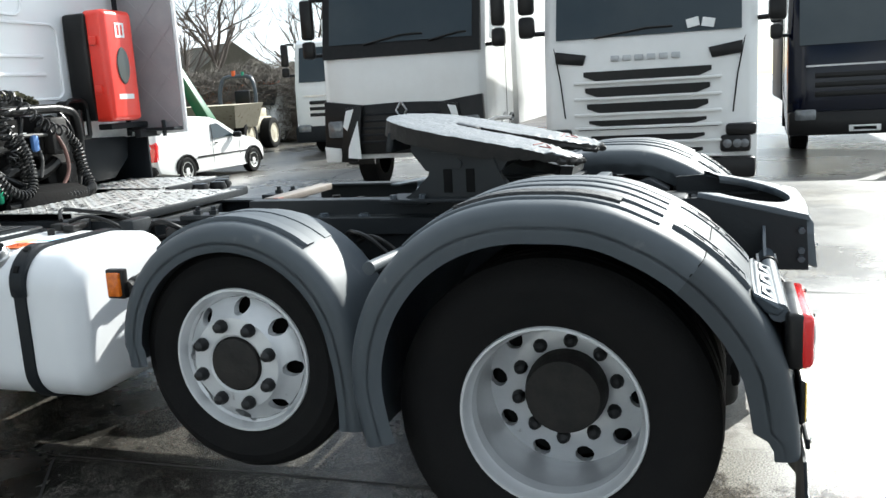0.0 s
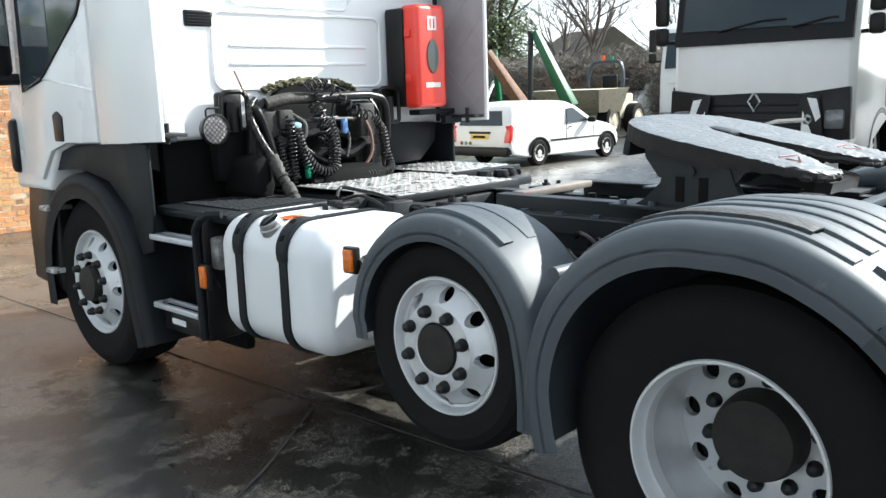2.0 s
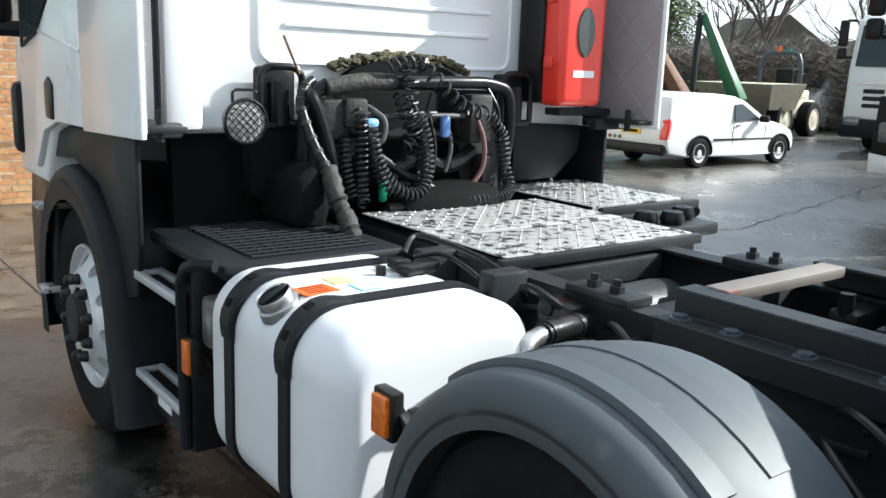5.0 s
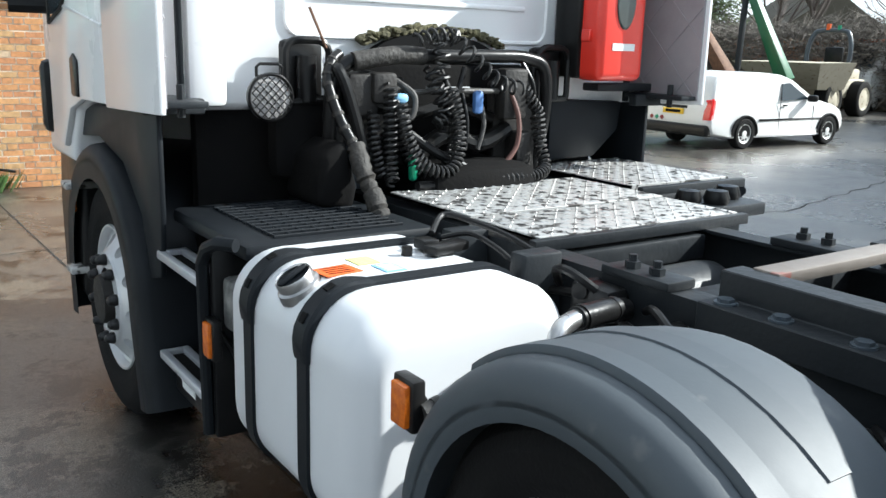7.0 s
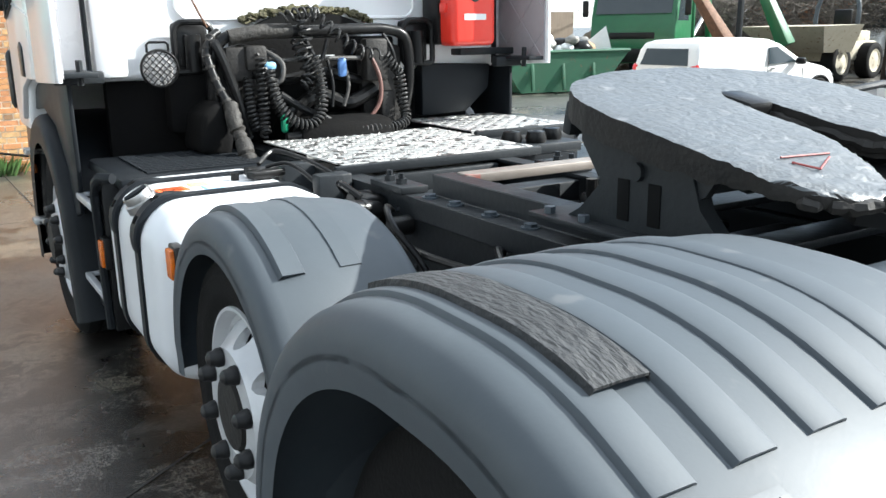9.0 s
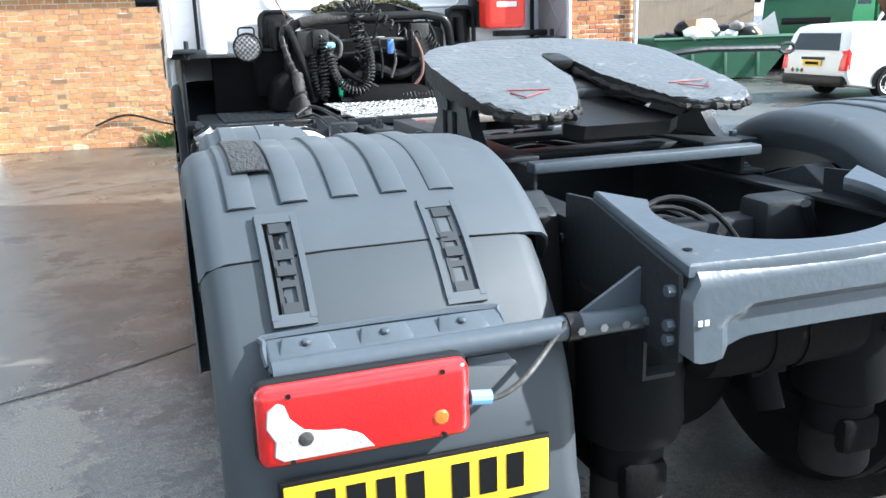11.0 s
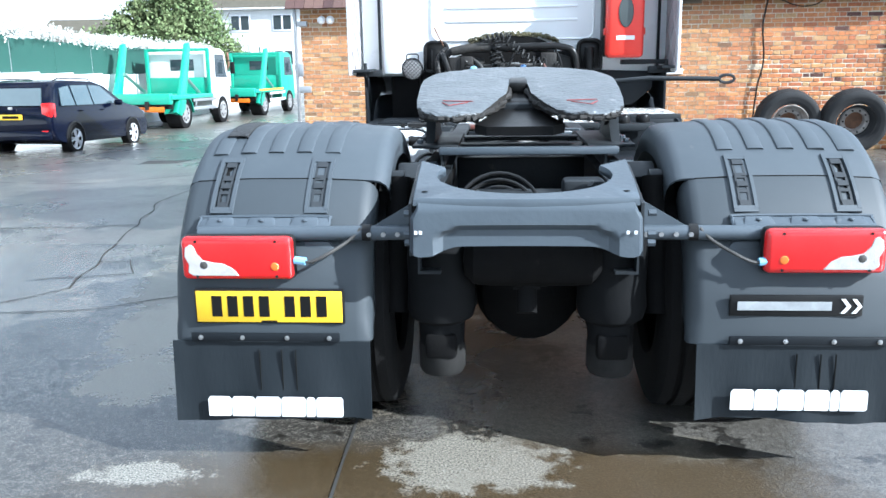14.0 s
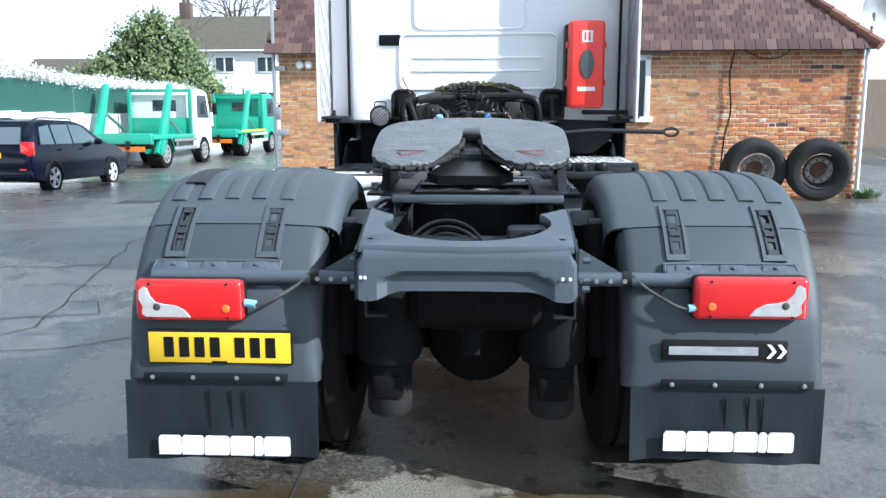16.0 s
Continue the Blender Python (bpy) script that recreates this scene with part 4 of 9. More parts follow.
for s in (-1, 1):
    add_wheel(truck, "drive", (s * 1.135, 0.0, 0.493), s, "silver dished twin wheel")
    part("inner_tyre", WHEELS["drive"][0], None, truck, "inner tyre of the twin wheels", Matrix.Translation((s * 0.80, 0, 0.493)) @ (Matrix() if s < 0 else Matrix.Rotation(math.pi, 4, "Z")))
    add_wheel(truck, "lift", (s * 1.105, 1.07, 0.615 if s < 0 else 0.45), s, "silver lift-axle wheel raised off the ground")
    add_wheel(truck, "front", (s * 1.115, 3.80, 0.493), s, "silver front wheel")
    add_guard(truck, s)
    mg = part("lift_mudguard", shell(Build(), MID, section(s * 1.165, s * 0.775, 0.05, 0.085)), M_GUARD, truck, "grey plastic mudguard over the lift axle", Matrix.Translation((0, 0, 0 if s < 0 else -0.165)))
    for x in (1.075, 0.945):
        a, c = share_at(MID, 1.36), share_at(MID, 0.795)
        part("rib", shell(Build(), cut(MID, a, c), [(s * (x - 0.030), 0.006), (s * (x - 0.024), 0.0155), (s * (x + 0.024), 0.0155), (s * (x + 0.030), 0.006)], 0.004), M_GUARD, mg)
# worn grip pad on the left guard
pad = cut(REAR, share_at(REAR, 0.26), share_at(REAR, -0.215))
b = Build()
shell(b, pad, [(-1.166, 0.010), (-1.163, 0.0195), (-1.125, 0.0215), (-1.088, 0.0195), (-1.082, 0.006)], 0.004)
part("grip_pad", b, mat("worn_grip_tape", (0.011, 0.011, 0.0115), 0.65, col2=(0.034, 0.036, 0.038), scale=14, amount=0.5, bump=0.9, bscale=40, stretch=(3, 1, 1)), truck, "worn black grip pad on the mudguard")

# chassis rails and cross members
RAILY = (-0.62, 5.0)
for s in (-1, 1):
    rail = part("chassis_rail", Build().prism([(s * 0.385, 0.70), (s * 0.385, 0.985), (s * 0.305, 0.985), (s * 0.305, 0.975), (s * 0.377, 0.975), (s * 0.377, 0.71), (s * 0.305, 0.71), (s * 0.305, 0.70)], RAILY[0], RAILY[1], "y"), M_FRAME, truck, "dark painted steel chassis rail")
    for i in range(34):
        part("rivet", Build().lathe([(0.013, 0), (0.011, s * 0.007), (0, s * 0.009)], "x", (s * 0.385, -0.35 + 0.115 * i, 0.93 if i % 2 else 0.76), 8), M_FRAME, rail)
    part("mounting_angle", Build().prism([(s * 0.418, 0.93), (s * 0.418, 0.999), (s * 0.345, 0.999), (s * 0.345, 1.062), (s * 0.268, 1.062), (s * 0.268, 1.050), (s * 0.333, 1.050), (s * 0.333, 0.987), (s * 0.407, 0.987), (s * 0.407, 0.93)], 0.02, 1.45, "y").bevel(0.003, 1), M_FRAME, truck, "dark steel angle carrying the coupling")
    for y in (0.08, 0.90, 1.08, 1.26, 1.40):
        part("flange_bolt", Build().cyl((s * 0.382, y, 0.999), (s * 0.382, y, 1.012), 0.019, 6).cyl((s * 0.382, y, 0.999), (s * 0.382, y, 1.004), 0.026, 14), M_FRAMEG, truck)
    for y in (1.62, 1.70):
        part("stud", Build().cyl((s * 0.36, y, 1.010), (s * 0.36, y, 1.028), 0.020, 6).cyl((s * 0.36, y, 1.0), (s * 0.36, y, 1.045), 0.011, 8), M_FRAME, truck)
    part("clamp_plate", Build().box((s * 0.35, 1.66, 0.998), (0.10, 0.22, 0.024), 0.004), M_FRAME, truck)
for y, z, hh in ((-0.25, 0.86, 0.16), (0.62, 0.86, 0.22), (1.55, 0.90, 0.14), (2.05, 0.93, 0.08), (2.9, 0.86, 0.2)):
    part("cross_member", Build().box((0, y, z), (0.61, 0.09, hh), 0.008), M_FRAME, truck, "dark steel cross member")
part("cross_bar", Build().box((-0.01, 1.38, 1.052), (0.535, 0.07, 0.030), 0.004), mat("worn_steel_bar", (0.30, 0.27, 0.24), 0.5, 0.4, col2=(0.16, 0.13, 0.11), scale=9, amount=0.8, col3=(0.4, 0.05, 0.03), scale3=7, thr3=0.62), truck, "worn bare steel bar across the rails")
for k, y in enumerate((0.95, 1.12, 1.28)):
    part("air_valve", Build().box((0.08 + 0.07 * k, y, 0.93), (0.16, 0.09, 0.09), 0.02).cyl((0.02 + 0.07 * k, y, 0.96), (0.02 + 0.07 * k, y, 1.02), 0.02, 10), M_BLACK, truck, "black air valve between the rails")
# tanks added to keep sun from leaking through onto the ground
for k, y in enumerate((1.14, 1.66, 1.93)):
    part("air_tank", Build().lathe([(0.0, 0), (0.08, 0.01), (0.105, 0.05), (0.11, 0.1), (0.11, 0.5), (0.105, 0.55), (0.08, 0.59), (0, 0.6)], "x", (-0.30, y, 0.80), 24, False), M_FRAME, truck, "added air tank that blocks sun between the rails")
part("drive_shaft", Build().cyl((0, 0.1, 0.62), (0, 3.2, 0.74), 0.06, 18), M_FRAME, truck)
part("air_tank", Build().lathe([(0.0, 0), (0.09, 0.01), (0.115, 0.05), (0.12, 0.1), (0.12, 0.5), (0.115, 0.55), (0.09, 0.59), (0, 0.6)], "x", (-0.30, 1.42, 0.80), 24, False), M_SHADEBLACK, truck, "air tank between the rails, blackened for the shade there")

# rear end frame: a sloping top with a wide oval opening, bent down at the back
def slope_z(y):
    return 1.0 + 0.22 * (y + 0.74)


def rear_frame(truck):
    cx = -0.012
    hole = [(cx + 0.305 * math.cos(radians(a)), -0.545 - 0.178 * math.sin(radians(a))) for a in range(-28, 209, 8)]
    outer = [(cx + 0.375, -0.395), (cx + 0.375, -0.60), (cx + 0.372, -0.765), (cx + 0.19, -0.775), (cx, -0.778), (cx - 0.19, -0.775), (cx - 0.372, -0.765), (cx - 0.375, -0.60), (cx - 0.375, -0.395)]

    def ring(pts, n):
        pts = [Vector((p[0], p[1], 0)) for p in pts]
        d = [0.0]
        for a, c in zip(pts, pts[1:]):
            d.append(d[-1] + (c - a).length)
        out = []
        for i in range(n + 1):
            q = d[-1] * i / n
            j = max(0, min(len(d) - 2, next((k for k in range(len(d) - 1) if d[k + 1] >= q - 1e-9), len(d) - 2)))
            out.append(pts[j].lerp(pts[j + 1], (q - d[j]) / (d[j + 1] - d[j])))
        return out

    n = 44
    inn, out = ring(hole, n), ring(outer, n)
    vs, fs = [], []
    rows = ((0.0, -0.030), (0.0, -0.006), (0.03, 0.0), (0.94, 0.0), (0.985, -0.004), (1.0, -0.016))
    for lay in (0.0, -0.009):
        for k, dz in rows:
            for a, c in zip(inn, out):
                p = a.lerp(c, k)
                vs.append((p.x, p.y, slope_z(p.y) + dz + (lay if dz > -0.02 else 0)))
    m = n + 1
    half = len(rows) * m
    for j in range(len(rows) - 1):
        for i in range(n):
            a = j * m + i
            fs.append([a, a + 1, a + m + 1, a + m])
            fs.append([half + a, half + a + m, half + a + m + 1, half + a + 1])
    for i in range(n):
        a = (len(rows) - 1) * m + i
        fs.append([a, a + 1, half + a + 1, half + a])
    rear = part("rear_cross_member", Build().add(vs, fs), M_FRAMEG, truck, "grey painted rear frame end with a wide oval opening")
    # holes are black discs in place of their shade
    for x in (cx - 0.335, cx + 0.335):
        part("hole", Build().lathe([(0.011, 0.0), (0, 0.0015)], "z", (x, -0.705, slope_z(-0.705) + 0.001), 12), M_INKSHADE, rear)
    # end plate: bent down, pressed in along the arch
    b = Build()
    cols, rws = 48, 14
    vs, fs = [], []
    for lay in (0.0, 0.010):
        for j in range(rws + 1):
            for i in range(cols + 1):
                u = -1 + 2 * i / cols
                x = cx + 0.385 * u
                au = abs(u)
                k = max(0.0, min(1.0, (0.86 - au) / 0.30))
                low = 0.800 + (0.828 - 0.800) * (k * k * (3 - 2 * k)) + 0.006 * math.cos(u * 1.4)
                if au > 0.94:
                    low += 0.02 * (au - 0.94) / 0.06
                top = 0.984 if au < 0.955 else 0.945
                v = j / rws
                z = top + (low - top) * v
                crest = 0.888 + 0.022 * k - 0.02 * (1 - k)
                press = 0.0
                if au < 0.80:
                    w = max(0.0, min(1.0, (crest - z) / 0.022)) * min(1.0, (0.80 - au) / 0.10)
                    press = 0.030 * w * w * (3 - 2 * w)
                y = -0.779 - 0.014 * v + press + (0.016 * max(0.0, 0.12 - v) / 0.12 if v < 0.12 else 0) + (0.03 * max(0.0, au - 0.965) / 0.035)
                vs.append((x, y + lay, z))
    m = cols + 1
    half = (rws + 1) * m
    for j in range(rws):
        for i in range(cols):
            a = j * m + i
            fs += [[a, a + 1, a + m + 1, a + m], [half + a, half + a + m, half + a + m + 1, half + a + 1]]
    for i in range(cols):
        for a in (i, rws * m + i):
            fs.append([a, a + 1, half + a + 1, half + a])
    for j in range(rws):
        for a in (j * m, j * m + cols):
            fs.append([a, a + m, half + a + m, half + a])
    part("end_plate", b.add(vs, fs), M_FRAMEG, rear, "bent grey end plate with a pressed arch")
    for x in (cx - 0.36, cx - 0.345, cx + 0.33, cx + 0.355):
        part("paint_chip", Build().box((x, -0.7935, 0.885), (0.010, 0.003, 0.012), 0.001, None, 1), M_WHITEINK, rear)
    return rear


rear = rear_frame(truck)
for s in (-1, 1):
    part("side_plate", Build().prism([(-0.755, 0.975), (-0.765, 0.80), (-0.60, 0.80), (-0.35, 0.70), (-0.28, 0.70), (-0.28, 1.05), (-0.40, 1.058)], s * 0.376 - 0.012, s * 0.386 - 0.012, "x"), M_FRAME, rear)
    for z in (0.84, 0.87, 0.94):
        part("bolt", Build().cyl((s * 0.39, -0.74, z), (s * 0.415, -0.74, z), 0.012, 6), M_FRAMEG, rear)
    part("shock_mount", Build().prism([(-0.05, 0.78), (-0.25, 0.99), (-0.16, 1.04), (0.02, 0.98), (0.06, 0.84)], s * 0.40, s * 0.50, "x").bevel(0.01), M_FRAME, truck, "dark damper bracket on the rail")
    part("damper_eye", Build().cyl((s * 0.46, -0.30, 1.0), (s * 0.535, -0.30, 1.0), 0.026, 14), M_FRAME, truck)
    part("damper", Build().cyl((s * 0.48, -0.30, 1.0), (s * 0.49, -0.42, 0.5), 0.045, 16), M_SHADEBLACK, truck, "dark damper behind the axle")
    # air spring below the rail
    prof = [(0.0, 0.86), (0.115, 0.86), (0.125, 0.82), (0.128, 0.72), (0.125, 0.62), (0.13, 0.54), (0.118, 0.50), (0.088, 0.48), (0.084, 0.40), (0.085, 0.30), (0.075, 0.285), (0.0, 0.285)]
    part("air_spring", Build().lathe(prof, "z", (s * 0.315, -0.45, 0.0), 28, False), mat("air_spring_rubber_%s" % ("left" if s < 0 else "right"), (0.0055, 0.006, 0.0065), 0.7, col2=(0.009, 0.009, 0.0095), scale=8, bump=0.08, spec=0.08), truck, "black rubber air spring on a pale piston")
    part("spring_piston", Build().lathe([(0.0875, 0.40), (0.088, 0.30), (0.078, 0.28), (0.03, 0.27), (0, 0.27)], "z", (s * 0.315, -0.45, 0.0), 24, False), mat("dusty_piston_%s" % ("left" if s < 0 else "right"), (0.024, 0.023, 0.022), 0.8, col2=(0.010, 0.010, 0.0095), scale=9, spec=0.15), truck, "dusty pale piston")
    part("trailing_arm", Build().box((s * 0.315, -0.12, 0.40), (0.12, 0.85, 0.10), 0.02), M_SHADEBLACK, truck)
    part("brake_chamber", Build().lathe([(0, -0.12), (0.07, -0.11), (0.08, 0), (0.075, 0.1), (0, 0.12)], "y", (s * 0.60, -0.30, 0.58), 18, False), M_SHADEBLACK, truck)
part("rear_air_tank", Build().lathe([(0, -0.25), (0.06, -0.245), (0.095, -0.21), (0.10, -0.15), (0.10, 0.15), (0.095, 0.21), (0.06, 0.245), (0, 0.25)], "x", (0.02, -0.52, 0.735), 24, False), M_SHADEBLACK, truck, "dark air tank under the rear frame")
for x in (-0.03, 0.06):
    part("tank_strap", Build().lathe([(0.104, -0.012), (0.104, 0.012)], "x", (x, -0.52, 0.735), 24, False), M_SHADEBLACK, truck)
part("axle_housing", Build().cyl((-0.9, 0, 0.493), (0.9, 0, 0.493), 0.085, 20).lathe([(0, -0.20), (0.09, -0.19), (0.19, -0.12), (0.225, 0.0), (0.19, 0.14), (0.10, 0.26), (0, 0.27)], "y", (0.02, -0.05, 0.50), 26, False), M_SHADEBLACK, truck, "dark rear axle with its bulging casing")
part("drain_valve", Build().cyl((0.0, -0.52, 0.63), (0.0, -0.56, 0.54), 0.038, 14).box((0.0, -0.53, 0.635), (0.10, 0.05, 0.02), 0.004), M_SHADEBLACK, truck)
for k, (r, ph) in enumerate(((0.165, 0), (0.14, 0.3), (0.115, 0.6), (0.09, 0.2), (0.15, 0.1))):
    pts = [(-0.10 + r * math.cos(radians(a)), -0.36 + 0.03 * k + 0.10 * math.sin(radians(a)), 0.86 + (r - 0.01 * k) * math.sin(radians(a)) * 0.9) for a in range(5, 190, 12)]
    part("air_line", Build().tube(pts, 0.0075, 8), M_BLACK, truck, "looped grey air line inside the frame")
part("valve_block", Build().box((0.22, -0.28, 0.93), (0.16, 0.12, 0.12), 0.02).cyl((0.30, -0.33, 0.90), (0.24, -0.36, 0.98), 0.014, 8), M_FRAME, truck, "dark valve block inside the frame")

# coupling plate
def fifth_wheel(truck):
    tilt = Matrix.Translation((-0.014, 0.46, 1.312)) @ Matrix.Rotation(radians(11.8), 4, "X")
    out = []
    for a in range(0, 181, 10):
        c, q = math.cos(radians(a)), math.sin(radians(a))
        out.append((0.452 * math.copysign(abs(c) ** 0.85, c), 0.07 + 0.335 * q ** 0.80))
    left = [(-0.45, -0.08), (-0.446, -0.22), (-0.436, -0.33), (-0.405, -0.40), (-0.35, -0.44), (-0.28, -0.452), (-0.215, -0.435), (-0.165, -0.385), (-0.128, -0.315), (-0.092, -0.225), (-0.055, -0.115), (-0.045, 0.04), (-0.03, 0.11)]
    poly = out + left + [(-x, y) for x, y in left[::-1]]
    bm = bmesh.new()
    vs = [bm.verts.new((x, y, 0)) for x, y in poly]
    bm.faces.new(vs)
    bmesh.ops.triangulate(bm, faces=bm.faces)
    bmesh.ops.subdivide_edges(bm, edges=[e for e in bm.edges], cuts=8, use_grid_fill=True)
    bmesh.ops.triangulate(bm, faces=bm.faces)
    for v in bm.verts:
        x, y = v.co.x, v.co.y
        rough = 0.009 * noise.noise(Vector((x * 9, y * 9, 0))) + 0.006 * noise.noise(Vector((x * 27, y * 60, 3))) + 0.004 * noise.noise(Vector((x * 80, y * 80, 5)))
        edge = 0.006 if v.is_boundary else 0.0
        rear_wear = max(0, (-0.24 - y)) * 0.05
        v.co.z = rough * (0.35 + 2.0 * max(0, -0.1 - y)) - edge - rear_wear
    ret = bmesh.ops.extrude_face_region(bm, geom=bm.faces[:])
    for v in [g for g in ret["geom"] if isinstance(g, bmesh.types.BMVert)]:
        v.co.z -= 0.062 - 0.036 * max(0.0, min(1.0, (-0.12 - v.co.y) / 0.25)) + 0.012 * noise.noise(Vector((v.co.x * 18, v.co.y * 18, 7)))
        v.co.x *= 0.985
    me = bpy.data.meshes.new("plate")
    bm.to_mesh(me)
    bm.free()
    fix(me, 50)
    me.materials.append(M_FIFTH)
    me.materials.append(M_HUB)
    # faces that don't look up take the second, darker material
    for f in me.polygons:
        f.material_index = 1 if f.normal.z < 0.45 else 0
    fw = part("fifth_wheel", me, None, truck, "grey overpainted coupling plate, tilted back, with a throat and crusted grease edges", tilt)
    sk = Build()
    for s in (-1, 1):
        sk.prism([(-0.20, -0.05), (0.20, -0.05), (0.19, -0.10), (0.12, -0.16), (-0.10, -0.16), (-0.18, -0.10)], s * 0.405, s * 0.385)
        sk.prism([(-0.22, -0.05), (0.30, -0.05), (0.27, -0.10), (0.2, -0.14), (-0.12, -0.14)], s * 0.20, s * 0.18)
    sk.box((0, 0.30, -0.085), (0.72, 0.03, 0.08), 0.006)
    sk.box((0, 0.02, -0.08), (0.34, 0.30, 0.06), 0.01)
    part("underside_rib", sk, M_FRAME, fw)
    part("throat_lock", Build().box((0.0, 0.10, -0.022), (0.085, 0.11, 0.05), 0.012).box((0, -0.03, -0.07), (0.14, 0.16, 0.05), 0.015).prism([(-0.19, -0.36), (-0.07, -0.10), (0.07, -0.10), (0.19, -0.36), (0.14, -0.40), (-0.14, -0.40)], -0.115, -0.075, "z"), M_BLACK, fw, "black greasy lock in the throat")
    rc = random.Random(17)
    for s in (-1, 1):
        line = spline([(s * 0.04, 0.05, -0.03), (s * 0.055, -0.11, -0.03), (s * 0.098, -0.23, -0.032), (s * 0.15, -0.36, -0.030), (s * 0.20, -0.428, -0.026), (s * 0.28, -0.450, -0.024), (s * 0.35, -0.432, -0.026), (s * 0.41, -0.385, -0.03)], 6)
        pts = [p + Vector((rc.uniform(-1, 1), rc.uniform(-1, 1), rc.uniform(-1, 0.3))) * 0.008 for p in line]
        part("crust", Build().tube(pts, [rc.uniform(0.006, 0.016) for p in pts], 7), M_HUB, fw, "black crusted grease")
    for s in (-1, 1):
        for k, (p, q) in enumerate((((0.20, -0.275), (0.33, -0.265)), ((0.22, -0.29), (0.30, -0.33)), ((0.30, -0.33), (0.33, -0.29)))):
            part("paint_mark", Build().tube([(s * p[0], p[1], 0.004 - max(0, -0.24 - p[1]) * 0.05), (s * q[0], q[1], 0.004 - max(0, -0.24 - q[1]) * 0.05)], 0.0022, 6), M_RED_MARK, fw)
    # pedestals with slots
    for s in (-1, 1):
        ped = Build()
        ped.prism([(0.20, 1.065), (0.72, 1.065), (0.66, 1.10), (0.60, 1.16), (0.58, 1.25), (0.34, 1.235), (0.31, 1.15), (0.26, 1.10)], s * 0.425, s * 0.385)
        ped.box((s * 0.375, 0.46, 1.069), (0.20, 0.66, 0.014), 0.003)
        pd = part("pedestal", ped, M_FRAME, truck, "grey cast pedestal under the coupling plate")
        # slots are black boxes that paint the shade inside
        for y in (0.43, 0.52):
            part("slot", Build().box((s * 0.4262, y, 1.14), (0.004, 0.035, 0.09), 0.0015), M_INKSHADE, pd)
        for y in (0.22, 0.35, 0.62, 0.74):
            part("bolt", Build().cyl((s * 0.448, y, 1.076), (s * 0.448, y, 1.092), 0.014, 6), M_FRAMEG, pd)
        part("pivot_pin", Build().cyl((s * 0.425, 0.48, 1.205), (s * 0.437, 0.48, 1.205), 0.02, 16), M_FRAME, pd)
    part("mounting_plate", Build().box((0, 0.30, 1.056), (0.86, 0.10, 0.02), 0.003).box((0, 0.66, 1.056), (0.86, 0.10, 0.02), 0.003), M_FRAME, truck)
    part("rear_bar", Build().box((0.02, 0.03, 1.062), (0.74, 0.055, 0.03), 0.005), M_FRAMEG, truck, "grey steel bar behind the coupling")
    rod = Build().tube([(0.30, 0.62, 1.27), (0.45, 0.60, 1.322), (0.60, 0.60, 1.333), (0.92, 0.60, 1.326)], 0.011, 8)
    rod.tube([(0.92 + 0.035 * (1 - math.cos(radians(a))), 0.60, 1.326 + 0.018 * math.sin(radians(a))) for a in range(0, 361, 30)], 0.007, 6)
    part("release_handle", rod, M_FRAME, truck, "thin release rod with a ring handle")


fifth_wheel(truck)

# tread plates over the chassis
def tread_plate(x0, x1, y0, y1, z, label, seedv):
    p = part("tread_plate", Build().box(((x0 + x1) / 2, (y0 + y1) / 2, z), (x1 - x0, y1 - y0, 0.006), 0.002).box(((x0 + x1) / 2, y0 + 0.002, z - 0.016), (x1 - x0, 0.004, 0.03)), M_ALU, truck, label)
    b = Build()
    nx, ny = int((x1 - x0) / 0.042), int((y1 - y0) / 0.042)
    for i in range(nx):
        for j in range(ny):
            c = (x0 + (i + 0.5) * (x1 - x0) / nx, y0 + (j + 0.5) * (y1 - y0) / ny, z + 0.003)
            a = radians(45 if (i + j) % 2 else -45)
            u, v = Vector((math.cos(a), math.sin(a), 0)) * 0.017, Vector((-math.sin(a), math.cos(a), 0)) * 0.005
            c = Vector(c)
            b.add([c - u, c - v, c + u, c + v, c + Vector((0, 0, 0.004)) - u * 0.5, c + Vector((0, 0, 0.004)) + u * 0.5],
                  [[0, 1, 4], [1, 5, 4], [1, 2, 5], [2, 3, 5], [3, 4, 5], [3, 0, 4]])
    st = part("tread_pattern", b, M_ALU, p, "", smooth=0)
    st["kind"] = "stuff"


tread_plate(-0.375, 0.50, 2.04, 2.36, 1.018, "worn aluminium tread plate with black grime", 1)
tread_plate(-0.375, 0.50, 2.37, 2.86, 1.022, "worn aluminium tread plate with black grime", 2)
tread_plate(0.54, 1.12, 2.56, 3.22, 1.030, "clean aluminium tread plate over the battery box", 3)
part("battery_box", Build().box((0.83, 2.86, 0.86), (0.60, 0.78, 0.30), 0.03), M_GUARD2, truck, "dark battery box")
part("plate_frame", Build().box((0.06, 2.03, 1.0), (0.94, 0.03, 0.035), 0.004).box((0.83, 2.50, 1.01), (0.62, 0.03, 0.05), 0.005), M_FRAME, truck)
for x, y in ((0.62, 2.35), (0.72, 2.30), (0.86, 2.36)):
    part("filler_cap", Build().lathe([(0.045, 0.0), (0.05, 0.02), (0.04, 0.05), (0, 0.055)], "z", (x, y, 0.99), 14, False), M_BLACK, truck)
part("cap_bracket", Build().box((0.73, 2.335, 0.965), (0.42, 0.20, 0.05), 0.01).box((0.50, 2.335, 0.93), (0.10, 0.12, 0.06), 0.006), M_FRAME, truck, "dark bracket under the caps")
part("urea_tank", Build().box((0.80, 2.15, 0.59), (0.62, 0.55, 0.42), 0.07, seg=3), M_GUARD2, truck, "dark tank on the far side of the chassis")
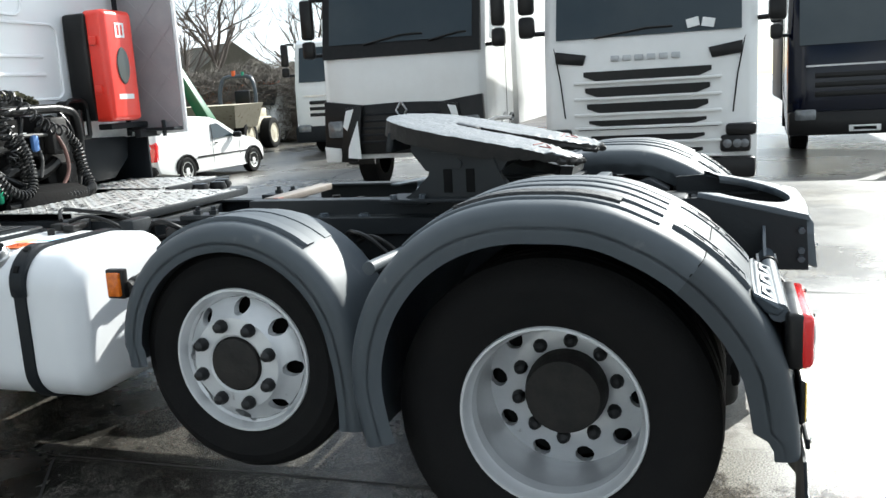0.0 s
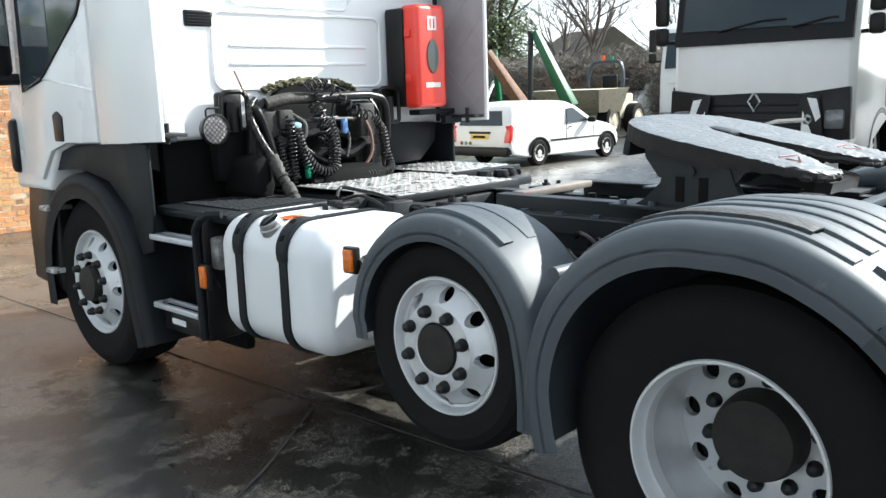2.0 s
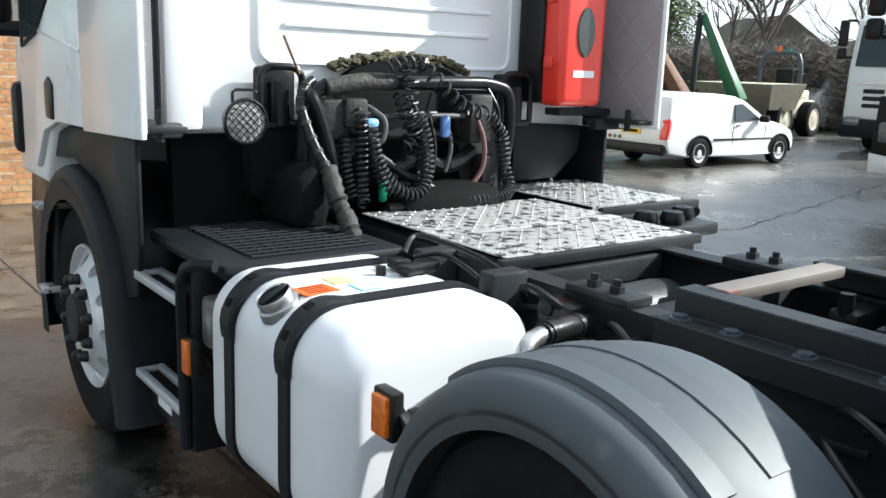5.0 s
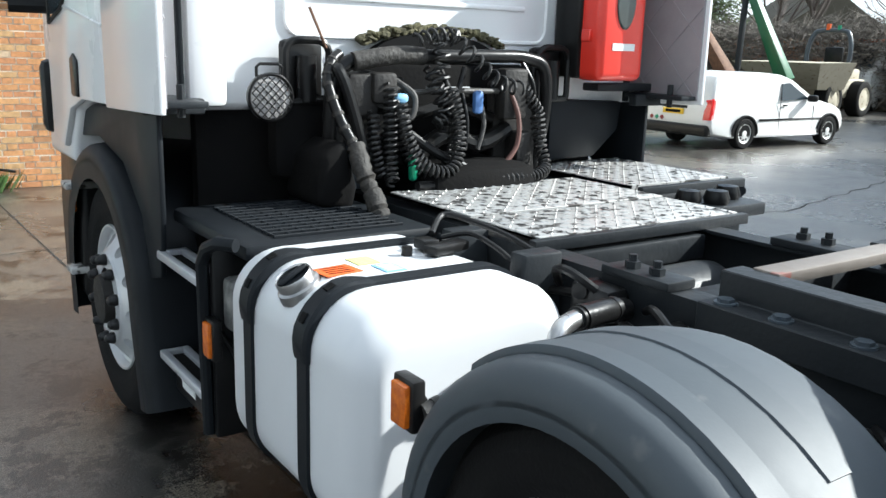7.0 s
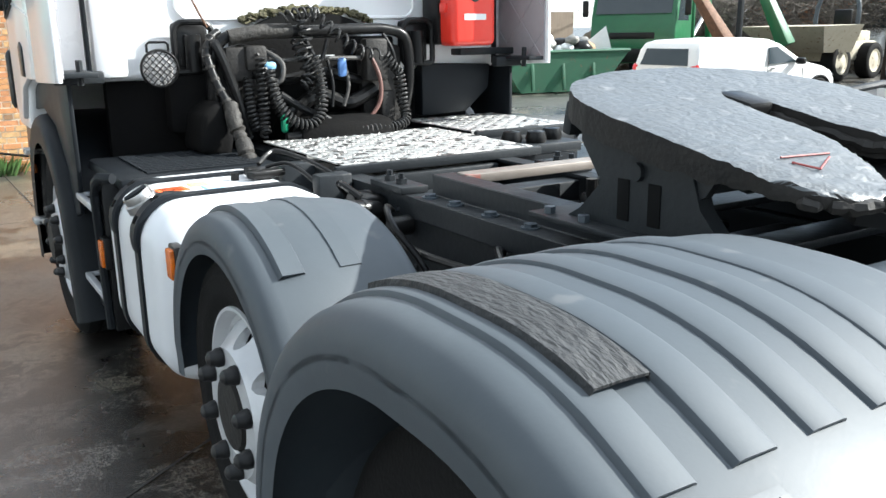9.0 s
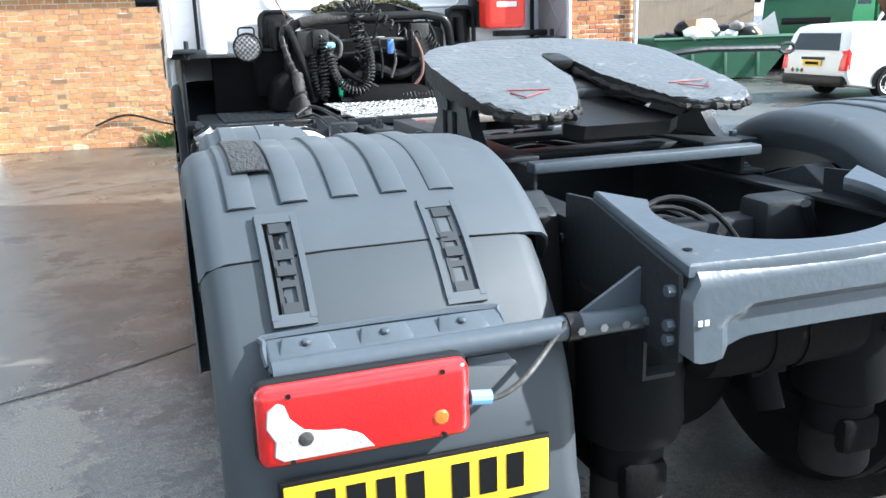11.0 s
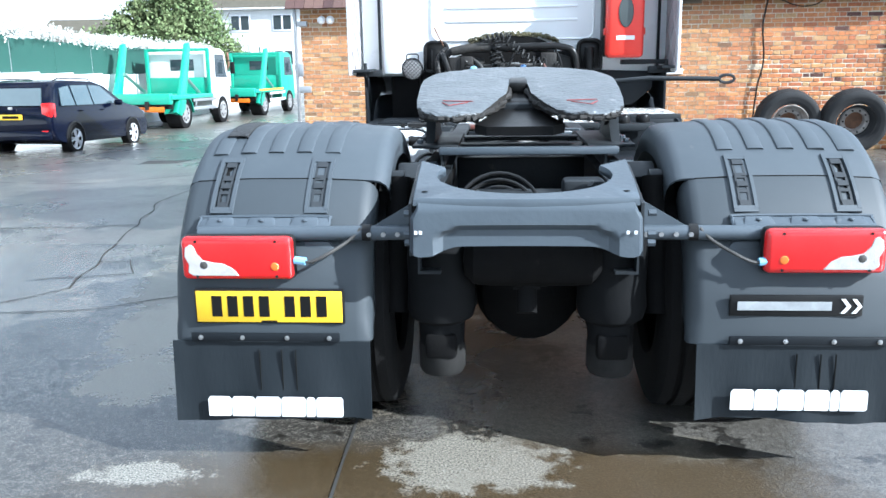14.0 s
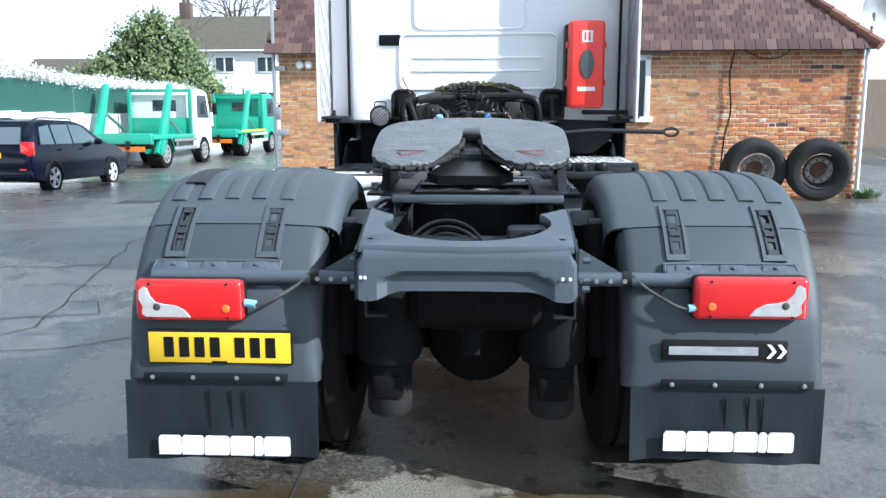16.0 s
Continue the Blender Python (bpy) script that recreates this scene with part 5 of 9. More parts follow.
part("side_box", Build().box((0.84, 1.66, 0.60), (0.5, 0.28, 0.36), 0.05), M_GUARD2, truck)

# fuel tank: its ends are drawn in and dished
TX, TZ, THX, THZ, TR = -0.825, 0.700, 0.312, 0.287, 0.14


def tank_ring(y, inset, grow=0.0):
    r = max(0.05, TR - 0.55 * inset)
    hx, hz = THX - inset + grow, THZ - inset + grow
    pts = []
    for cx, cz, a0 in ((hx - r, hz - r, 0), (r - hx, hz - r, 90), (r - hx, r - hz, 180), (hx - r, r - hz, 270)):
        pts += [(TX + cx + r * math.cos(radians(a0 + t)), y, TZ + cz + r * math.sin(radians(a0 + t))) for t in range(0, 91, 10)]
    return pts


ends = ((1.716, 0.125), (1.716, 0.075), (1.718, 0.058), (1.728, 0.047), (1.748, 0.026), (1.772, 0.008), (1.800, 0.0))
tank_slices = [tank_ring(y, k) for y, k in ends] + [tank_ring(4.20 - y, k) for y, k in reversed(ends)]
tank = part("fuel_tank", loft(tank_slices), M_TANKWHITE, truck, "white painted fuel tank with two black straps", smooth=50)
for y in (1.957, 2.285):
    st_ = loft([tank_ring(y - 0.026, 0, 0.001), tank_ring(y - 0.025, 0, 0.009), tank_ring(y + 0.025, 0, 0.009), tank_ring(y + 0.026, 0, 0.001)])
    part("tank_strap", st_, M_GUARD2, tank, "black tank strap")
    # moulded hood round the shoulder
    line = [(TX - THX, TZ + THZ - TR - 0.02)] + [(TX - THX + TR + TR * math.cos(radians(a)), TZ + THZ - TR + TR * math.sin(radians(a))) for a in range(180, 89, -10)] + [(TX - THX + TR + 0.03, TZ + THZ)]
    hood = Build()
    vs, fs = [], []
    for q, (px_, pz_) in enumerate(line):
        e = 0.024 * min(1.0, 0.55 + q / 6, 0.45 + (len(line) - 1 - q) / 5)
        nx, nz = (px_ - (TX - THX + TR)), (pz_ - (TZ + THZ - TR))
        d = Vector((min(nx, 0.0), max(nz, 0.0))).normalized()
        w = 0.034 * min(1.0, 0.80 + (len(line) - 1 - q) / 8)
        for dy, k in ((-w, 0.002), (-w, e * 0.7), (-w * 0.8, e), (w * 0.8, e), (w, e * 0.7), (w, 0.002)):
            vs.append((px_ + d.x * k, y + dy, pz_ + d.y * k))
    for q in range(len(line) - 1):
        for i in range(5):
            fs.append([q * 6 + i, q * 6 + i + 1, q * 6 + i + 7, q * 6 + i + 6])
    fs += [list(range(6)), [(len(line) - 1) * 6 + i for i in range(6)]]
    part("strap_clamp", hood.add(vs, fs), M_GUARD2, tank, "moulded black clamp hood")
    # black pads stand for the shaded holes of the hood
    for a in (150, 118):
        q = Vector((TX - THX + TR + (TR + 0.025) * math.cos(radians(a)), y, TZ + THZ - TR + (TR + 0.025) * math.sin(radians(a))))
        part("clamp_hole", Build().box(q, (0.026, 0.022, 0.006), 0.002, Matrix.Rotation(radians(90 - a), 4, "Y"), 1), M_INKSHADE, tank)
CAP = Matrix.Translation((-1.085, 2.098, 0.962)) @ Matrix.Rotation(radians(-30), 4, "Y")
part("filler_neck", Build().lathe([(0.058, -0.02), (0.055, 0.004), (0.048, 0.008), (0.048, 0.030), (0.046, 0.034), (0.043, 0.030)], "z", (0, 0, 0), 32, False), M_STEEL, tank, "bright filler neck ring", CAP)
part("fuel_cap", Build().lathe([(0.0, 0.027), (0.043, 0.027), (0.044, 0.022)], "z", (0, 0, 0), 28, False).box((0, 0, 0.033), (0.082, 0.018, 0.014), 0.006), M_GUARD2, tank, "dark fuel cap", CAP)
part("hazard_label", Build().box((-0.985, 2.092, 0.9885), (0.105, 0.080, 0.002), 0, Matrix.Rotation(0.12, 4, "Z")), M_ORANGE, tank, "orange paper label")
part("label", Build().box((-0.880, 2.148, 0.9885), (0.065, 0.075, 0.002)), M_PALEYEL, tank, "small yellow label")
part("label", Build().box((-0.855, 2.058, 0.9885), (0.060, 0.080, 0.002)), M_PALEBLUE, tank, "small blue label")
for k in range(5):
    part("label_line", Build().box((-0.880, 2.121 + 0.013 * k, 0.990), (0.050, 0.003, 0.001)), M_GREYINK, tank)
    part("label_line", Build().box((-0.855, 2.031 + 0.013 * k, 0.990), (0.046, 0.004, 0.001)), M_WHITEINK, tank)
for k in range(4):
    part("label_line", Build().box((-0.985, 2.066 + 0.017 * k, 0.990), (0.070, 0.004, 0.001)), M_INKSHADE, tank)
part("sender", Build().lathe([(0.035, 0), (0.035, 0.015), (0, 0.018)], "z", (-0.650, 2.125, 0.986), 16).box((-0.640, 2.115, 1.006), (0.14, 0.05, 0.028), 0.008, Matrix.Rotation(0.25, 4, "Z")).box((-0.67, 2.17, 1.008), (0.05, 0.06, 0.030), 0.006).tube(spline([(-0.62, 2.17, 1.02), (-0.56, 2.12, 1.035), (-0.53, 2.04, 1.01), (-0.50, 1.99, 0.97)]), 0.008, 8), M_BLACK, tank, "black level sender with its plug")
part("fuel_line", Build().tube(spline([(-0.64, 2.19, 1.03), (-0.56, 2.25, 1.065), (-0.50, 2.18, 1.05), (-0.47, 2.06, 1.03), (-0.41, 1.97, 0.98)]), 0.009), M_BLACK, tank)
part("vent_cap", Build().cyl((-0.745, 2.150, 0.98), (-0.745, 2.150, 1.012), 0.015, 12), M_BLACK, tank)
for y in (1.957, 2.285):
    part("tank_bracket", Build().box((-0.455, y, 0.86), (0.13, 0.07, 0.30), 0.01), M_FRAME, truck)
pipe = spline([(-0.730, 1.55, 0.84), (-0.730, 1.56, 0.91), (-0.712, 1.57, 0.943), (-0.665, 1.585, 0.952), (-0.61, 1.595, 0.953)], 6)
part("elbow_pipe", Build().tube(pipe, 0.022, 16), M_STEEL, truck, "bright elbow pipe into a black hose")
part("rubber_hose", Build().tube(spline([(-0.650, 1.588, 0.952), (-0.545, 1.612, 0.948), (-0.44, 1.645, 0.928)]), 0.029, 16), M_BLACK, truck)
for q in ((-0.630, 1.592, 0.952), (-0.50, 1.625, 0.941)):
    part("hose_clip", Build().cyl((q[0] - 0.008, q[1] - 0.002, q[2]), (q[0] + 0.008, q[1] + 0.002, q[2]), 0.032, 16), M_BLACK, truck)
arm_line = spline([(-1.115, 1.490, 0.868), (-1.03, 1.480, 0.890), (-0.92, 1.480, 0.902), (-0.81, 1.50, 0.900), (-0.715, 1.545, 0.885)], 6)
part("bracket_arm", Build().tube(arm_line, 0.021, 12), M_OLD, truck, "dirty tube arm carrying the side marker")
for q in (2, 6, 13, 18):
    part("arm_clip", Build().cyl(arm_line[q], arm_line[q + 1], 0.024, 14), M_BLACK, truck)
part("valve", Build().cyl((-0.40, 1.50, 0.90), (-0.47, 1.50, 0.90), 0.032, 14), M_BLACK, truck, "black round valve on the rail")
part("valve_block", Build().box((-0.43, 1.74, 0.90), (0.08, 0.14, 0.14), 0.02).cyl((-0.40, 1.78, 0.95), (-0.48, 1.76, 0.95), 0.022, 12).tube(spline([(-0.46, 1.72, 0.96), (-0.50, 1.78, 1.0), (-0.47, 1.86, 0.98), (-0.42, 1.9, 0.93)]), 0.012, 8), M_BLACK, truck, "black valves and lines beside the rail")

# marker reflectors
def marker(x, y, z, w, h, tilt=0):
    mk = part("side_marker", Build().box((x + 0.014, y, z), (0.03, w + 0.02, h + 0.02), 0.006), M_BLACK, truck, "amber side marker in a black holder")
    part("lens", Build().box((x - 0.004, y, z), (0.018, w, h), 0.005), M_AMBER, mk)
    part("holder", Build().tube(spline([(x + 0.03, y, z + 0.02), (x + 0.06, y - 0.01, z - 0.03), (x + 0.08, y + 0.0, z - 0.07)]), 0.008), M_BLACK, mk)


marker(-1.137, 1.530, 0.881, 0.052, 0.085)
marker(-1.14, 2.60, 0.68, 0.05, 0.105)

# steps, platform and front wheel arch on both sides
for s in (-1, 1):
    fr = Build()
    fr.tube([(s * 1.10, 2.47, 0.985), (s * 1.135, 2.52, 0.985), (s * 1.138, 2.60, 0.955), (s * 1.138, 2.645, 0.90), (s * 1.135, 2.65, 0.60), (s * 1.13, 2.655, 0.36)], 0.020, 10)
    st = part("step_frame", fr, M_GUARD2, truck, "dark plastic cab step frame")
    for z, y0, y1 in ((0.825, 2.68, 3.10), (0.465, 2.69, 3.12)):
        for x in (1.128, 1.052):
            part("step_tread", Build().box((s * x, (y0 + y1) / 2, z + 0.004), (0.026, y1 - y0, 0.030), 0.006), M_STEPALU, st, "clean aluminium step bar")
        part("step_end", Build().box((s * 1.09, y1 - 0.012, z + 0.004), (0.054, 0.024, 0.028), 0.004), M_STEPALU, st, "aluminium step end")
        part("step_plate", Build().box((s * 1.03, (y0 + y1) / 2, z - 0.01), (0.19, y1 - y0, 0.02), 0.008), M_SHADEBLACK, st)
    part("step_back", Build().box((s * 0.90, 2.88, 0.62), (0.06, 0.55, 0.72), 0.02), M_SHADEBLACK, st)
    part("step_side", Build().box((s * 1.02, 2.63, 0.65), (0.20, 0.03, 0.60), 0.01), M_BLACK, st)
    part("valve_unit", Build().box((s * 1.05, 2.56, 0.79), (0.10, 0.08, 0.16), 0.02), mat("mottled_casting_%s" % ("left" if s < 0 else "right"), (0.28, 0.28, 0.27), 0.5, 0.4, col2=(0.05, 0.05, 0.05), scale=18, amount=0.4), st)
    part("lower_skirt", Build().box((s * 1.08, 2.88, 0.385), (0.03, 0.44, 0.10), 0.012), M_BLACK, st)
    part("skirt_print", Build().box((s * 1.097, 2.95, 0.39), (0.003, 0.13, 0.03)), M_WHITEINK, st, "small white printed bar")
    pf = part("platform", Build().box((s * 0.755, 2.80, 0.955), (0.64, 0.66, 0.05), 0.02), M_GUARD2, truck, "dark moulded step platform with a grip grid")
    for i in range(12):
        part("grip_bar", Build().box((s * 0.745, 2.53 + 0.045 * i, 0.984), (0.44, 0.012, 0.010), 0.002, None, 1), M_GUARD2, pf)
    for i in range(9):
        part("grip_bar", Build().box((s * (0.54 + 0.052 * i), 2.775, 0.983), (0.010, 0.50, 0.008), 0.002, None, 1), M_GUARD2, pf)
    FA = arc(3.80, 0.52, 0.605, -12, 200, 28)
    FA = [(3.80 + 0.62 * math.cos(radians(-18)), 0.30)] + FA
    FA = FA[:-3] + [(3.17, 0.45), (3.12, 0.25)]
    part("wheel_arch", shell(Build(), FA, section(s * 1.185, s * 0.72, 0.05, 0.13)), M_GUARD2, truck, "dark grey plastic front wheel arch")
    part("arch_panel", Build().prism([(3.05, 0.95), (3.05, 1.31), (3.3, 1.30), (4.15, 1.26), (4.2, 1.12), (3.85, 1.15), (3.5, 1.09), (3.28, 0.93), (3.2, 0.72), (3.08, 0.75)], s * 1.135, s * 1.115).bevel(0.006), M_GUARD2, truck, "grey panel behind the front wheel arch")
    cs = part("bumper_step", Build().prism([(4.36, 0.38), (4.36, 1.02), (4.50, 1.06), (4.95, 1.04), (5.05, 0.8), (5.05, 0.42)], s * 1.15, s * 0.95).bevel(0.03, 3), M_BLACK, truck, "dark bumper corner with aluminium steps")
    for z in (0.90, 0.52):
        part("step_tread", Build().box((s * 1.13, 4.42, z), (0.16, 0.17, 0.03), 0.008), M_ALU, cs)
    part("side_lamp", Build().box((s * 1.165, 4.47, 0.80), (0.02, 0.07, 0.05), 0.006), M_AMBER, cs)
    part("front_axle_stub", Build().cyl((s * 0.8, 3.8, 0.493), (s * 0.3, 3.8, 0.47), 0.07, 14), M_FRAME, truck)
part("lift_axle", Build().cyl((-0.9, 1.07, 0.615), (0.9, 1.07, 0.615), 0.06, 16), M_FRAME, truck)
part("engine_block", Build().box((0.03, 3.9, 0.95), (0.62, 1.5, 0.7), 0.06).box((0.03, 3.02, 0.88), (0.5, 0.45, 0.45), 0.06), M_SHADEBLACK, truck, "dark engine and gearbox under the cab")
# added panel, closes the view and stands for shade under the cab
part("bulkhead", Build().box((0, 3.26, 1.03), (1.9, 0.06, 0.54), 0.01), M_SHADEBLACK, truck, "added black panel standing for the shaded space under the cab")
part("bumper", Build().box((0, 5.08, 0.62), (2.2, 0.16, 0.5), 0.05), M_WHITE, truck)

# cab
def cab_shape(truck):
    w, z0, z1 = 1.185, 1.295, 3.02
    b = Build()
    prof = [(3.20, z0), (3.20, z1 - 0.12), (3.32, z1), (4.55, z1 + 0.02), (4.90, z1 - 0.10), (5.02, 2.75), (5.14, 1.95), (5.16, 1.0), (4.36, 1.0), (4.30, 1.09), (4.12, 1.235), (3.86, 1.285)]
    b.prism(prof, -w + 0.02, w - 0.02).bevel(0.03, 3, 25)
    cab = part("cab", b, M_WHITE, truck, "white driver's cab with a flat ribbed rear wall")
    back = 3.20
    # raised rear wall fields
    for (x0, x1, za, zb) in ((-0.50, 0.36, 2.02, 2.55), (-0.62, 0.60, 1.56, 1.98)):
        fr = Build()
        r = 0.06
        ring = []
        for cx, cz, a0 in ((x1 - r, zb - r, 0), (x0 + r, zb - r, 90), (x0 + r, za + r, 180), (x1 - r, za + r, 270)):
            ring += [(cx + r * math.cos(radians(a0 + t)), back - 0.006, cz + r * math.sin(radians(a0 + t))) for t in range(0, 91, 15)]
        ring.append(ring[0])
        part("pressed_field", fr.tube(ring, 0.009, 6), M_WHITE, cab)
    for z in (1.80, 1.70):
        part("swage", Build().box((-0.02, back - 0.004, z), (1.0, 0.014, 0.020), 0.006), M_WHITE, cab)
    part("air_vent", Build().box((-0.70, back - 0.004, 1.935), (0.17, 0.02, 0.085), 0.012), M_BLACK, cab, "black slotted air vent")
    for k in range(5):
        part("vent_slat", Build().box((-0.70, back - 0.016, 1.905 + 0.015 * k), (0.15, 0.01, 0.004)), M_GUARD2, cab)
    part("left_pillar", Build().box((-0.93, back - 0.03, 2.16), (0.14, 0.08, 1.70), 0.025), M_WHITE, cab)
    part("gutter_strip", Build().box((-1.02, back - 0.05, 2.16), (0.02, 0.03, 1.70), 0.006), M_GUARD2, cab, "dark seal strip")
    part("gutter_strip", Build().box((1.08, back - 0.05, 2.16), (0.02, 0.03, 1.70), 0.006), M_GUARD2, cab)
    for s in (-1, 1):
        # side panel and door
        fo = 0.035 if s > 0 else 0.0
        part("side_fairing", Build().prism([(2.765, 1.318), (2.775, 2.95), (2.90, 3.0), (3.40, 3.0), (3.40, 1.295)], s * 1.205 - fo, s * 1.185 - fo).bevel(0.005, 2), M_WHITE, cab, "white cab side fairing")
        b2 = Build().prism([(2.785, 1.335), (2.79, 2.93), (3.185, 2.93), (3.185, 1.335)], s * 1.184 - fo, s * 1.176 - fo)
        ln = part("fairing_lining", b2, M_LINER, cab, "grey quilted lining of the fairing")
        for k in range(-3, 8):
            for d in (1, -1):
                z0q = 1.34 + 0.25 * k
                a, c = Vector((s * 1.174 - fo, 2.79, z0q if d > 0 else z0q + 0.395 * 1.0)), Vector((s * 1.174 - fo, 3.18, z0q + 0.395 if d > 0 else z0q))
                lo, hi = 1.345, 2.92
                if a.z > c.z:
                    a, c = c, a
                if c.z < lo or a.z > hi:
                    continue
                if a.z < lo:
                    a = a.lerp(c, (lo - a.z) / (c.z - a.z))
                if c.z > hi:
                    c = a.lerp(c, (hi - a.z) / (c.z - a.z))
                part("quilt_ridge", Build().tube([a, c], 0.003, 5), M_LINER, cab)
        part("fairing_foot", Build().box((s * 1.12, 2.96, 1.345), (0.14, 0.34, 0.02), 0.004).box((s * 1.09, 3.02, 1.325), (0.20, 0.05, 0.05), 0.008).cyl((s * 1.10, 2.90, 1.30), (s * 1.10, 2.90, 1.40), 0.013, 8), M_FRAME, cab, "dark bracket at the fairing's foot")
        part("door", Build().prism([(3.46, 1.30), (3.46, 2.85), (4.45, 2.85), (4.62, 2.5), (4.75, 1.75), (4.75, 1.10), (4.42, 1.07), (4.15, 1.24), (3.86, 1.292)], s * 1.192, s * 1.16).bevel(0.012, 2), M_WHITE, cab, "white cab door")
        part("door_window", Build().prism([(3.52, 2.72), (3.50, 2.06), (3.56, 1.98), (4.18, 1.66), (4.60, 1.60), (4.52, 2.3), (4.38, 2.74)], s * 1.197, s * 1.193), M_DARKGLASS, cab, "dark door window")
        part("window_seal", Build().tube([(s * 1.194, y, z) for y, z in ((3.50, 2.74), (3.48, 2.05), (3.55, 1.965), (4.18, 1.645), (4.61, 1.585), (4.53, 2.3), (4.39, 2.76), (3.50, 2.74))], 0.010, 6), M_BLACK, cab)
        part("door_handle", Build().prism([(3.87, 1.30), (3.86, 1.44), (3.93, 1.47), (4.0, 1.45), (3.99, 1.30)], s * 1.202, s * 1.18).bevel(0.01), M_BLACK, cab, "black recessed door handle")
        part("swage", Build().box((s * 1.193, 3.9, 1.62), (0.008, 0.9, 0.012), 0.004, Matrix.Rotation(radians(6), 4, "X")), M_WHITE, cab)
        mi = part("mirror", Build().box((s * 1.31, 4.72, 1.97), (0.19, 0.11, 0.60), 0.05, seg=4), M_BLACK, cab, "black door mirror housing")
        part("mirror_glass", Build().box((s * 1.31, 4.66, 2.04), (0.15, 0.006, 0.38), 0.002), M_MIRROR, mi)
        part("mirror_arm", Build().tube([(s * 1.19, 4.70, 1.66), (s * 1.34, 4.72, 1.66)], 0.035, 10), M_BLACK, cab)
        part("mirror_arm", Build().tube([(s * 1.19, 4.72, 2.28), (s * 1.36, 4.73, 2.28)], 0.02, 10), M_BLACK, cab)
        part("corner_deflector", Build().box((s * 1.15, 5.06, 1.26), (0.10, 0.14, 0.34), 0.04), M_BLACK, cab)
    part("windscreen", Build().prism([(5.035, 2.72), (5.145, 1.92), (5.150, 1.92), (5.04, 2.72)], -1.05, 1.05), M_DARKGLASS, cab)
    part("roof_lining_rail", Build().box((0, 3.24, 3.02), (1.6, 0.05, 0.03), 0.01), M_WHITE, cab)
    return cab


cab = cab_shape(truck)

# extinguisher cabinet on the cab's rear wall
ex = part("extinguisher_cabinet", Build().box((0.715, 3.115, 1.73), (0.13, 0.16, 0.62), 0.02), M_BLACK, truck, "red plastic extinguisher cabinet with a black back")
rb = Build().box((0.805, 3.00, 1.735), (0.27, 0.16, 0.645), 0.035, seg=4)
part("lid", rb, M_RED, ex, "red plastic lid")
part("viewing_window", Build().lathe([(0.0, -0.006), (0.05, -0.005), (0.054, 0.0)], "y", (0, 0, 0), 28, False).mesh(35), M_VIEW, ex, "oval viewing window", Matrix.Translation((0.805, 2.918, 1.735)) @ Matrix.Diagonal((1, 1, 2.0, 1)))
part("instruction_label", Build().box((0.805, 2.9185, 1.94), (0.08, 0.003, 0.085), 0.0), M_WHITEINK, ex, "white paper label")
for k in (-0.015, 0.015):
    part("label_mark", Build().box((0.805 + k, 2.9165, 1.94), (0.014, 0.002, 0.06)), M_RED, ex)
part("emblem_bar", Build().box((0.805, 2.9185, 1.555), (0.13, 0.003, 0.03)), M_WHITEINK, ex, "white emblem bar")
for z in (1.60, 1.88):
    for x in (0.945, 0.665):
        part("hinge", Build().box((x, 3.0, z), (0.02, 0.05, 0.05), 0.005), M_RED, ex)
part("cabinet_bracket", Build().box((0.98, 3.10, 1.38), (0.36, 0.10, 0.035), 0.006), M_FRAME, truck)

# work lamp, intake and the service panel behind the cab
wl_ = part("work_lamp", Build().lathe([(0, 0.075), (0.042, 0.07), (0.068, 0.045), (0.081, 0.01), (0.083, -0.01), (0.077, -0.016), (0.071, -0.006)], "y", (-0.76, 3.015, 1.352), 32, False), M_BLACK, truck, "round black work lamp with a wire grille")
part("lamp_glass", Build().lathe([(0.072, -0.004), (0.042, -0.010), (0, -0.012)], "y", (-0.76, 3.015, 1.352), 28, False), M_LENSWH, wl_, "clear lamp glass")
gr = Build()
for k in range(-3, 4):
    h = math.sqrt(max(0, 0.073 ** 2 - (0.020 * k) ** 2))
    for d in (45, -45):
        c, sn = math.cos(radians(d)), math.sin(radians(d))
        p = [(0.020 * k * c - t * h * sn, 0.020 * k * sn + t * h * c) for t in (-1, 1)]
        gr.tube([(-0.76 + p[0][0], 2.996, 1.352 + p[0][1]), (-0.76 + p[1][0], 2.996, 1.352 + p[1][1])], 0.0022, 5)
part("wire_grille", gr, M_BLACK, wl_)
part("lamp_handle", Build().tube([(-0.805, 3.02, 1.42), (-0.805, 3.02, 1.452), (-0.793, 3.02, 1.462), (-0.727, 3.02, 1.462), (-0.715, 3.02, 1.452), (-0.715, 3.02, 1.42)], 0.0055, 6), M_BLACK, wl_)
part("lamp_arm", Build().tube([(-0.74, 3.09, 1.34), (-0.64, 3.12, 1.30), (-0.50, 3.12, 1.30)], 0.018, 8), M_BLACK, wl_)

sp = part("service_panel", Build().box((-0.57, 3.13, 1.20), (0.30, 0.10, 0.30), 0.05).box((0.03, 3.17, 1.22), (0.86, 0.05, 0.50), 0.02), M_SHADEBLACK, truck, "dark panel with hose fittings behind the cab")
